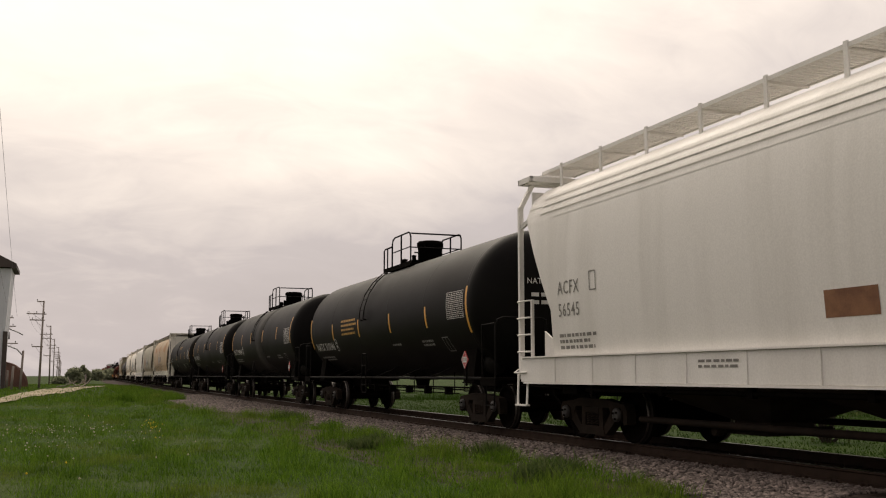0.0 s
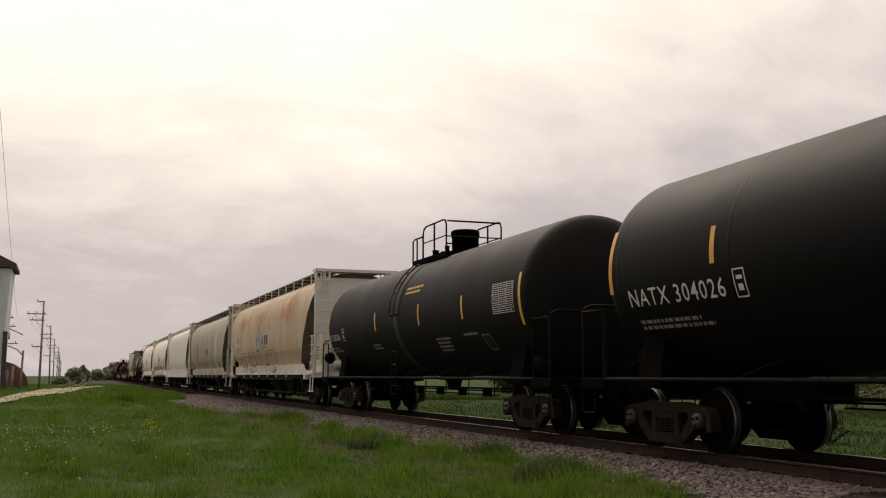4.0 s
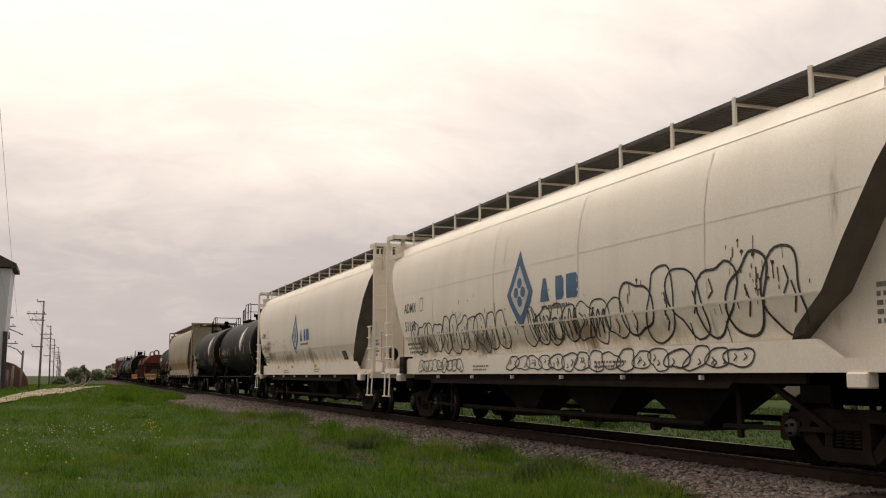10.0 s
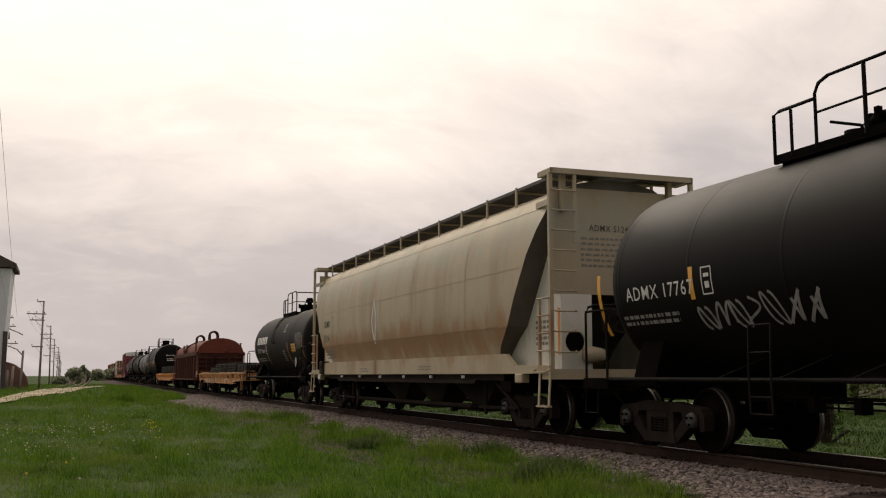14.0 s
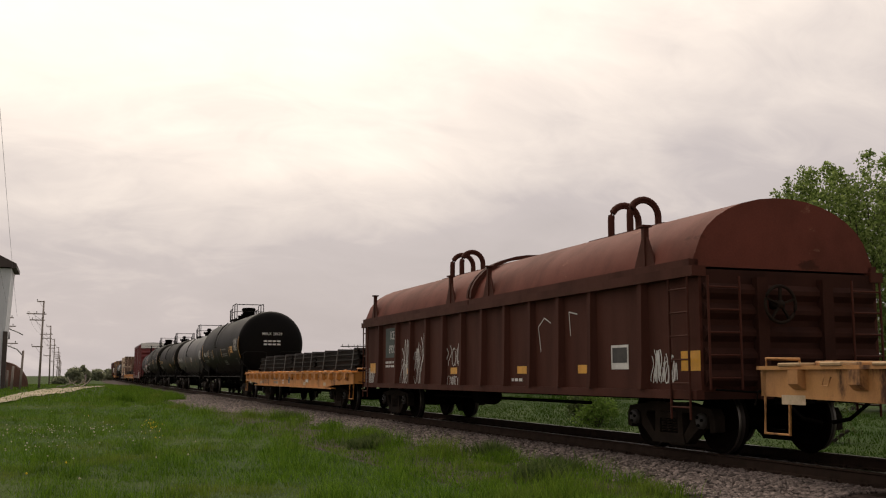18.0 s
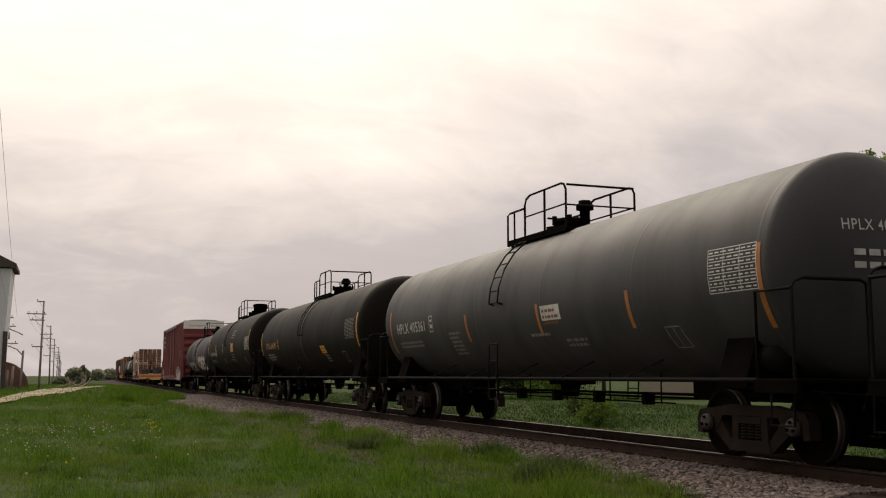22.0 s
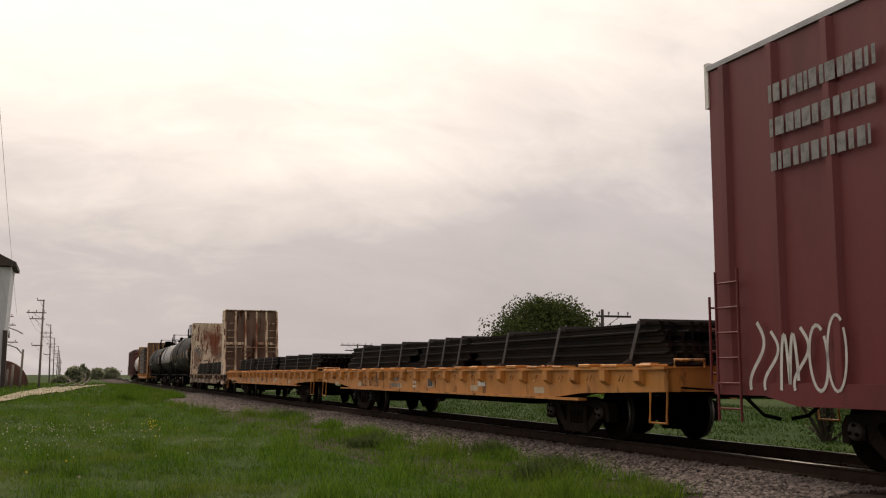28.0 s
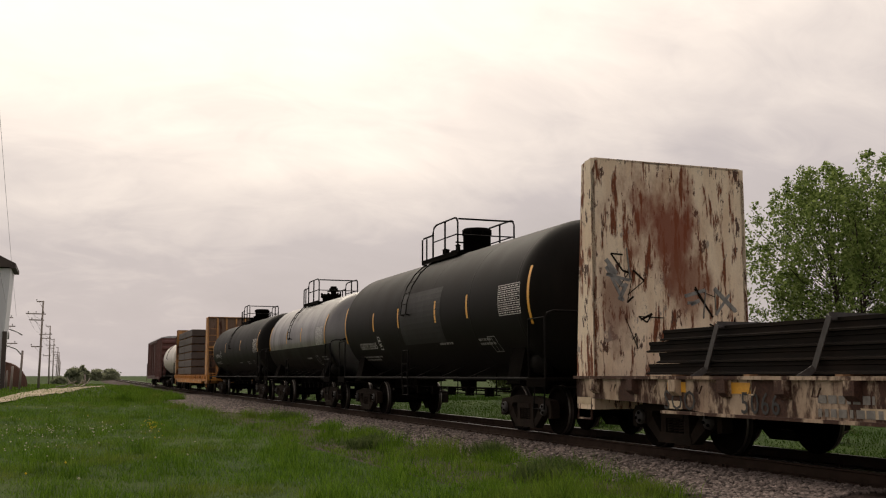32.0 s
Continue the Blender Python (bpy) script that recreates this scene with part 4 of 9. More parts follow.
def running_gear(car, centres, base=0.889):
    for y in (-centres / 2, centres / 2):
        b = part("bogie", GEAR["bogie"], None, car, at=pose(0, y, 0))
        for sx in (-1, 1):
            part("side_frame", GEAR["side_frame"], None, b, "rusty cast steel side frame", pose(sx * 1.0, 0, 0))
            part("spring", GEAR["spring"], None, b, at=pose(sx * 1.0, 0, 0))
        for sy in (-1, 1):
            w = part("wheelset", GEAR["wheelset"], None, b, "steel wheels with a polished tread", pose(0, sy * base, WHEEL_R))
            WHEELS.append((w, sy * base, car))


def coupler_mesh():
    M = Mesh()
    M.box(-0.07, 0.07, 0.0, 0.55, 0.80, 0.94, bevel=0.02)
    M.loft([[(x, y, z) for x, y in ((-0.15, 0.52), (0.13, 0.50), (0.16, 0.66), (0.05, 0.76), (-0.02, 0.66), (-0.17, 0.72))] for z in (0.74, 1.0)])
    M.tube([(0.28, 0.1, 0.85), (0.30, 0.35, 0.70), (0.26, 0.60, 0.52), (0.1, 0.76, 0.47)], 0.028)
    M.tube([(-0.08, 0.62, 0.78), (-0.75, 0.35, 0.86), (-1.40, 0.3, 0.90), (-1.46, 0.3, 0.72)], 0.014, 5)
    M.tube([(-0.08, 0.62, 0.78), (0.75, 0.35, 0.86), (1.40, 0.3, 0.90)], 0.014, 5)
    return mesh_of("coupler", M, "frame_black")


GEAR["coupler"] = coupler_mesh()


def couplers(car, L):
    for s, turn in ((1, 0), (-1, 180)):
        part("coupler", GEAR["coupler"], None, car, at=pose(0, s * (L / 2 - 0.74), 0, 0, 0, turn))


def ladder(parent, a, b, width, side=(0, 1, 0), rungs=6, r=0.017, mat="rail_pipe", name="ladder"):
    """Ladder from foot a to head b; side: the way across."""
    a, b, u = Vector(a), Vector(b), Vector(side) * width / 2
    M = Mesh()
    M.tube([a - u, b - u], r)
    M.tube([a + u, b + u], r)
    for k in range(rungs):
        p = a + (b - a) * ((k + 0.5) / rungs)
        M.tube([p - u, p + u], r * 0.8, 5)
    return part(name, M, mat, parent)


def brake_wheel(car, x, y, z, s, r, mat):
    """Hand wheel facing the end s of its car, with spokes and a hub."""
    M = Mesh()
    M.tube(arc((x, y, z), r, 0, 345, 23, "xz"), 0.024, 6, closed=True)
    wh = part("brake_wheel", M, mat, car)
    for q in range(5):
        M = Mesh()
        a = q * 2 * math.pi / 5 + 0.3
        M.bar((x, y, z), (x + (r - 0.01) * math.cos(a), y, z + (r - 0.01) * math.sin(a)), 0.04, 0.025)
        part("spoke", M, mat, wh)
    M = Mesh()
    M.lathe([(0.0, y + s * 0.03), (0.06, y + s * 0.025), (0.06, y - s * 0.20), (0.0, y - s * 0.20)], 12, "y", (x, 0, z))
    part("hub", M, mat, wh)


def plate_with_hole(M, x0, x1, z0, z1, cx, cz, r, ya, yb):
    """Upright plate across the car between ya and yb with one round hole through it."""
    n = 24
    ring, rim = [], []
    for k in range(n):
        a = 2 * math.pi * k / n
        c, d = math.cos(a), math.sin(a)
        t = min(((x1 if c > 0 else x0) - cx) / c if abs(c) > 1e-6 else 1e9, ((z1 if d > 0 else z0) - cz) / d if abs(d) > 1e-6 else 1e9)
        ring.append((cx + r * c, cz + r * d))
        rim.append((cx + t * c, cz + t * d))
    for i, (x, z) in enumerate(((x1, z1), (x0, z1), (x0, z0), (x1, z0))):
        a = math.atan2(z - cz, x - cx) % (2 * math.pi)
        rim[round(a / (2 * math.pi) * n) % n] = (x, z)
    M.loft([[(x, y, z) for x, z in lp] for lp, y in ((ring, ya), (rim, ya), (rim, yb), (ring, yb), (ring, ya))], caps=False)


# ---------- tank cars ----------
def tank_car(label, L, R, zc, paint, centres, platform=(1.6, 2.5), ladder_y=0.6, rail_h=0.87, dome_y=None, panel_y=None, insp_y=None, prints=(), head=1.15, dish=0.42, band=None, panels=True, stripes=(),
             mark=None, seed=1, top="dome", mark_mat="white_letter", stripe_mat="yellow", end_mark=None, rail_mat="rail_pipe", low=1.03, panel_mat="white_letter", upper_ladder=True):
    """Tank car on the track's datum; near side is -x, rear +y. stripes: (y, middle height above the drum's middle, length)."""
    rng = random.Random(seed)
    car = thing("tank_car", label, "tank car", group="cars of the freight train")
    half = L / 2 - head
    depth = R * dish
    prof = [(0.0, -half)]
    for k in range(1, 9):
        a = math.pi / 2 * k / 8
        prof.append((R * math.sin(a) ** 0.9, -half + depth * (1 - math.cos(a))))
    prof += [(R, -half + depth + 0.04), (R, -half + depth + 0.30)]
    prof += [(r, -y) for r, y in reversed(prof)]
    M = Mesh()
    M.lathe(prof, 72, "y", (0, 0, zc))
    part("tank_shell", M, paint, car)
    for sy in (-0.98, -0.6, -0.2, 0.2, 0.6, 0.98):
        M = Mesh()
        y = sy * (half - depth)
        M.lathe([(R - 0.002, y - 0.05), (R + 0.0012, y - 0.015), (R + 0.0012, y + 0.015), (R - 0.002, y + 0.05)], 72, "y", (0, 0, zc))
        part("weld_seam", M, paint, car)
    wrap = cyl_wrap(R, zc)
    if band:
        M = Mesh()
        M.lathe([(R + 0.004, band[0] - band[1] / 2), (R + 0.012, band[0] - band[1] / 2 + 0.02), (R + 0.012, band[0] + band[1] / 2 - 0.02), (R + 0.004, band[0] + band[1] / 2)], 72, "y", (0, 0, zc))
        part("shell_band", M, band[2], car)
    # saddles and stub sills
    for s in (-1, 1):
        M = Mesh()
        y = s * centres / 2
        loop = [(-1.32, 0.93), (-1.32, 1.05)] + [(-(R - 0.01) * math.cos(radians(a)), zc + (R - 0.01) * math.sin(radians(a))) for a in (-38, -52, -66, -80, -90)]
        loop += [(-x, z) for x, z in reversed(loop[:-1])]
        loop += [(0.3, 0.78), (-0.3, 0.78)]
        M.loft([[(x, y - 0.3, z) for x, z in loop], [(x, y + 0.3, z) for x, z in loop]])
        M.box(-1.30, 1.30, y - 0.42, y + 0.42, 0.92, 0.95)
        part("saddle", M, "frame_black", car)
        M = Mesh()
        y0, y1 = sorted((s * (L / 2 - 0.35), s * (centres / 2 - 2.4)))
        M.box(-0.30, 0.30, y0, y1, 0.72, 1.06)
        part("stub_sill", M, "frame_black", car)
        # end platform with its rail
        M = Mesh()
        y0, y1 = sorted((s * (L / 2 - 0.55), s * (L / 2 - 1.35)))
        M.box(-1.5, 1.5, y0, y1, 0.98, 1.05, bevel=0.015)
        M.box(-1.5, -1.44, y0, y1, 0.88, 1.0)
        M.box(1.44, 1.5, y0, y1, 0.88, 1.0)
        pl = part("end_platform", M, "frame_black", car)
        M = Mesh()
        ye = s * (L / 2 - 0.62)
        yb = s * (L / 2 - 1.3)
        for sx in (-1, 1):
            M.tube([(sx * 1.47, ye, 1.05), (sx * 1.47, ye, 2.10), (sx * 1.42, ye, 2.2), (sx * 1.30, ye, 2.24), (sx * 0.45, ye, 2.24), (sx * 0.36, ye, 2.2), (sx * 0.35, ye, 2.1), (sx * 0.35, ye, 1.05)], 0.022)
            M.tube([(sx * 1.47, ye, 2.12), (sx * 1.47, yb, 2.12), (sx * 1.47, yb, 1.05)], 0.022)
            part("end_rail", M, rail_mat, pl)
            M = Mesh()
            M.tube([(sx * 1.47, ye, 1.0), (sx * 1.50, ye, 0.50), (sx * 1.50, ye - s * 0.42, 0.50), (sx * 1.47, ye - s * 0.42, 1.0)], 0.018)
            part("sill_step", M, rail_mat, pl)
            M = Mesh()
    couplers(car, L)
    running_gear(car, centres)
    # side pipe rails with slanting stays
    for sx in (-1, 1):
        M = Mesh()
        M.tube([(sx * 1.46, -L / 2 + 1.3, low), (sx * 1.46, L / 2 - 1.3, low)], 0.032)
        rail = part("side_rail", M, rail_mat, car)
        zs = low + 0.30
        xs = math.sqrt(max(R * R - (zc - zs) ** 2, 0.2)) - 0.02
        for k in range(5):
            M = Mesh()
            y = (k - 2) * (L - 7.0) / 5
            M.tube([(sx * 1.46, y, low), (sx * xs, y - 0.32, zs)], 0.013, 5)
            part("stay", M, rail_mat, rail)
    # top platform, dome, rails
    y1, pl_len = platform
    y0, py = y1 - pl_len, y1 - pl_len / 2
    zt = zc + R
    hx = 0.72
    zp = zc + math.sqrt(R * R - hx * hx) + 0.10
    M = Mesh()
    for sx in (-1, 1):
        M.box(min(sx * 0.42, sx * hx), max(sx * 0.42, sx * hx), y0, y1, zp - 0.02, zp + 0.02)
        M.box(min(sx * hx, sx * (hx + 0.035)), max(sx * hx, sx * (hx + 0.035)), y0, y1, zp - 0.06, zp + 0.06)
        for k in (0.06, 0.5, 0.94):
            yk = y0 + k * pl_len
            M.bar((sx * hx, yk, zp), (sx * (hx - 0.04), yk, zp - 0.17), 0.05, 0.05)
    plat = part("top_platform", M, "frame_black", car)
    ym = y1 - pl_len * 0.32
    hi, lo = rail_h, rail_h * 0.70
    for sx in (-1, 1):
        M = Mesh()
        x = sx * (hx + 0.02)
        M.tube([(x, y0, zp), (x, y0, zp + hi - 0.14), (x, y0 + 0.08, zp + hi - 0.03), (x, y0 + 0.2, zp + hi), (x, ym - 0.25, zp + hi), (x, ym - 0.08, zp + hi - 0.05), (x, ym, zp + hi - 0.17), (x, ym, zp)], 0.024)
        M.tube([(x, y0, zp + hi * 0.52), (x, ym, zp + hi * 0.52)], 0.018)
        M.tube([(x, (y0 + ym) / 2, zp), (x, (y0 + ym) / 2, zp + hi)], 0.026)
        M.tube([(x, y1, zp - 0.05), (x, y1, zp + lo), (x, y1 - 0.12, zp + lo + 0.03), (x, ym, zp + lo + 0.03)], 0.024)
        M.tube([(x, y1 - 0.34, zp), (x, y1 - 0.34, zp + lo)], 0.022)
        part("guard_rail", M, rail_mat, plat)
    for xa, yy, zz, rr in ((-hx, y0, zp + hi - 0.05, 0.022), (-hx, y0, zp + hi * 0.5, 0.016), (0.2, y1, zp + lo, 0.022)):
        M = Mesh()
        M.tube([(xa, yy, zz), (hx, yy, zz)], rr)
        part("cross_rail", M, rail_mat, plat)
    if top == "dome":
        M = Mesh()
        d0 = y1 - 2.0 if dome_y is None else dome_y
        M.lathe([(0.345, zt - 0.06), (0.345, zt + 0.48), (0.365, zt + 0.49), (0.365, zt + 0.55), (0.33, zt + 0.60), (0.0, zt + 0.62)], 28, "z", (0, d0, 0))
        for k in range(8):
            a = k * math.pi / 4
            M.box(0.36 * math.cos(a) - 0.025, 0.36 * math.cos(a) + 0.025, d0 + 0.36 * math.sin(a) - 0.025, d0 + 0.36 * math.sin(a) + 0.025, zt + 0.44, zt + 0.56)
        M.lathe([(0.05, zt + 0.55), (0.05, zt + 0.60), (0.12, zt + 0.61), (0.0, zt + 0.63)], 12, "z", (0, d0, 0))
        part("valve_dome", M, "frame_black", car)
        M = Mesh()
        d1 = d0 + 0.95
        M.lathe([(0.27, zt - 0.04), (0.27, zt + 0.10), (0.31, zt + 0.10), (0.31, zt + 0.16), (0.0, zt + 0.2)], 20, "z", (0, d1, 0))
        part("manway", M, "frame_black", car)
        for rr, hh, yy in ((0.09, 0.26, 0.45), (0.06, 0.28, -0.42)):
            M = Mesh()
            M.lathe([(rr, zt - 0.06), (rr, zt + hh - 0.05), (rr * 1.3, zt + hh - 0.03), (0.0, zt + hh)], 12, "z", (-0.30, d1 + yy, 0))
            part("valve", M, "frame_black", car)
    else:
        M = Mesh()
        d1 = y1 - 1.45
        M.lathe([(0.30, zt - 0.05), (0.30, zt + 0.16), (0.36, zt + 0.17), (0.36, zt + 0.23), (0.30, zt + 0.28), (0.0, zt + 0.31)], 24, "z", (0, d1, 0))
        mw = part("manway", M, "frame_black", car)
        for k in range(6):
            a = k * math.pi / 3
            M = Mesh()
            M.box(0.36 * math.cos(a) - 0.035, 0.36 * math.cos(a) + 0.035, d1 + 0.36 * math.sin(a) - 0.035, d1 + 0.36 * math.sin(a) + 0.035, zt + 0.14, zt + 0.32)
            part("eye_bolt", M, "frame_black", mw)
        M = Mesh()
        d0 = y1 - 2.25
        M.lathe([(0.10, zt - 0.05), (0.10, zt + 0.33), (0.17, zt + 0.34), (0.17, zt + 0.44), (0.12, zt + 0.47), (0.12, zt + 0.52), (0.0, zt + 0.53)], 14, "z", (-0.1, d0, 0))
        part("relief_valve", M, "frame_black", car)
        M = Mesh()
        M.lathe([(0.16, zt - 0.05), (0.16, zt + 0.22), (0.0, zt + 0.25)], 14, "z", (0, y1 - 0.7, 0))
        part("gauge_cap", M, "frame_black", car)
    # ladders on both flanks: one below the platform, one at the sill
    for sx in (-1, 1):
        upper = [wrap(R * radians(d), 0.10) for d in (54, 40, 26, 12, 1)]
        lower = [(-1.56, max(1.70, low + 0.5)), (-1.58, low), (-1.56, 0.62)]
        for path, n in ((upper, 6), (lower, 5)) if upper_ladder else ((lower, 5),):
            M = Mesh()
            for d in (-0.21, 0.21):
                M.tube([(-sx * x, ladder_y + d, z) for x, z in path], 0.017, 5)
            for k in range(n):
                u = k / (n - 1) * (len(path) - 1)
                i = min(int(u), len(path) - 2)
                w = u - i
                x, z = path[i][0] * (1 - w) + path[i + 1][0] * w, path[i][1] * (1 - w) + path[i + 1][1] * w
                M.tube([(-sx * x, ladder_y - 0.21, z), (-sx * x, ladder_y + 0.21, z)], 0.013, 5)
            for k in (-1, 1):
                if path is lower:
                    M.tube([(sx * 1.58, ladder_y + k * 0.21, low), (sx * 1.46, ladder_y + k * 0.6, low)], 0.014, 5)
                else:
                    M.tube([(-sx * path[-1][0], ladder_y + k * 0.21, path[-1][1]), (sx * (R - 0.01), ladder_y + k * 0.21, path[-1][1] - 0.03)], 0.02, 5)
            part("side_ladder", M, rail_mat, car)
    # brake gear and piping below
    M = Mesh()
    M.lathe([(0.0, -0.34), (0.22, -0.3), (0.22, 0.3), (0.0, 0.34)], 16, "y", (-0.9, -centres / 2 - 0.3, 1.32))
    part("air_reservoir", M, "dusty_black", car)
    M = Mesh()
    M.lathe([(0.0, zc - R - 0.34), (0.16, zc - R - 0.34), (0.20, zc - R - 0.12), (0.42, zc - R + 0.1)], 16, "z", (0, 0.1, 0))
    M.box(-0.24, 0.24, -0.5, 0.55, zc - R - 0.1, zc - R + 0.08)
    part("bottom_outlet", M, "frame_black", car)
    M = Mesh()
    yy = centres / 2 - 1.9
    M.tube([(-0.55, -yy, 0.80), (-0.55, yy, 0.80)], 0.024, 5)
    M.tube([(-0.62, -yy * 0.9, 0.66), (-0.5, yy * 0.75, 0.69)], 0.014, 5)
    M.tube([(0.5, -yy, 0.70), (0.5, yy, 0.72)], 0.02, 5)
    for k in range(6):
        y = -yy * 0.8 + k * yy * 0.32
        M.tube([(-0.55, y, 0.64), (-0.55, y, zc - R + 0.15)], 0.014, 5)
        M.box(-0.66, -0.48, y + 0.3, y + 0.42, 0.62, 0.82)
    part("brake_rigging", M, "frame_black", car)
    # markings
    for y, v, ln in stripes:
        M = Mesh()
        patch(M, wrap, y - 0.05, y + 0.05, v - ln / 2, v + ln / 2)
        part("reflector_strip", M, stripe_mat, car, "upright yellow reflector strip")
    if mark:
        M = Mesh()
        letters(M, wrap, mark[0], mark[1], mark[2], mark[3], 0.98)
        printed(M, mark_mat, car, "car_number", "stencilled car number")
        M = Mesh()
        small_print(M, wrap, mark[1] + 1.1, mark[2] - 0.28, 1.9, 2, rng)
        printed(M, "grey_letter", car, "load_stencil")
        M = Mesh()
        y = mark[1] - len(mark[0]) * mark[3] * 0.26 - 0.35
        stroke(M, wrap, [(y, mark[2] - 0.03), (y, mark[2] + 0.33), (y - 0.22, mark[2] + 0.33), (y - 0.22, mark[2] - 0.03), (y, mark[2] - 0.03)], 0.02)
        patch(M, wrap, y - 0.06, y - 0.16, mark[2] + 0.05, mark[2] + 0.14)
        patch(M, wrap, y - 0.05, y - 0.17, mark[2] + 0.2, mark[2] + 0.25)
        part("plate_mark", M, mark_mat, car)
    if panels:
        data_panel(car, wrap, -half + 1.9 if panel_y is None else panel_y, -0.32, 1.02, 0.58, rng, panel_mat)
        M = Mesh()
        y, v = (-half + 2.55 if insp_y is None else insp_y), -0.98
        stroke(M, wrap, [(y, v + 0.26), (y - 0.05, v - 0.10), (y - 0.43, v - 0.10), (y - 0.38, v + 0.26), (y, v + 0.26)], 0.022)
        stroke(M, wrap, [(y - 0.2, v + 0.24), (y - 0.22, v - 0.08)], 0.016)
        part("inspection_mark", M, "grey_letter", car)
        M = Mesh()
        for pa, pb, pw, pn in prints or ((-1.5, -0.82, 0.9, 1), (-3.9, -0.80, 0.9, 2)):
            small_print(M, wrap, pa, pb, pw, pn, rng)
        printed(M, "grey_letter", car, "test_stencil")
    if end_mark:
        M = Mesh()
        for text, z, sz in end_mark:
            vs, fs = glyph_mesh(text, sz, 0.9)
            M.add([(a, -half - 0.02 + 0.11 * ((a * a + (z + b) ** 2) / (R * R)) * 2.2, zc + z + b) for a, b in vs], fs)
        for k in range(2):
            for j in range(4):
                x = -0.42 + j * 0.22
                z = 0.08 - 0.16 * k
                M.add([(a, -half - 0.02 + 0.11 * ((a * a + b * b) / (R * R)) * 2.2, zc + b) for a, b in ((x, z), (x + 0.17, z), (x + 0.17, z + 0.08), (x, z + 0.08))], [(0, 1, 2, 3)])
        part("end_number", M, mark_mat, car, "stencilled number on the tank head")
    return car, wrap, rng


def placard(car, x, y, z, words=""):
    """Diamond hazard placard in its holder."""
    M = Mesh()
    M.add([(x, y - 0.19, z), (x, y, z - 0.19), (x, y + 0.19, z), (x, y, z + 0.19), (x - 0.012, y - 0.19, z), (x - 0.012, y, z - 0.19), (x - 0.012, y + 0.19, z), (x - 0.012, y, z + 0.19)],
          [(0, 1, 2, 3), (7, 6, 5, 4), (0, 4, 5, 1), (1, 5, 6, 2), (2, 6, 7, 3), (3, 7, 4, 0)])
    p = part("hazard_placard", M, "red" if words else "grey_plate", car, "red diamond hazard placard" if words else "worn grey-white diamond hazard placard")
    M = Mesh()
    w = flat_wrap(-x + 0.013)
    stroke(M, w, [(y - 0.17, z), (y, z - 0.17), (y + 0.17, z), (y, z + 0.17), (y - 0.17, z)], 0.012)
    patch(M, w, y - 0.115, y + 0.115, z - 0.06, z + 0.06)
    part("placard_panel", M, "white_letter", p)
    M = Mesh()
    if words:
        letters(M, w, words, y, z - 0.035, 0.11, 0.8, 0.012)
    else:
        patch(M, w, y - 0.10, y - 0.01, z - 0.04, z + 0.04, 0.012)
        patch(M, w, y + 0.02, y + 0.09, z - 0.04, z + 0.03, 0.012)
    part("placard_number", M, "black_letter", p)
    M = Mesh()
    M.bar((x + 0.03, y, z - 0.55), (x + 0.03, y, z), 0.03, 0.03)
    part("placard_holder", M, "frame_black", p)


# ---------- covered hopper cars ----------
CURVED = [(1.35, 1.38), (1.44, 1.65), (1.552, 1.99), (1.564, 2.03), (1.595, 2.55), (1.575, 3.3), (1.50, 3.75), (1.36, 4.12), (1.14, 4.40), (0.84, 4.57), (0.45, 4.66), (0.0, 4.69)]
STRAIGHT = [(1.49, 1.38), (1.53, 1.7), (1.565, 2.2), (1.58, 2.75), (1.565, 3.3), (1.52, 3.8), (1.48, 4.0), (1.33, 4.34), (1.05, 4.55), (0.45, 4.66), (0.0, 4.69)]


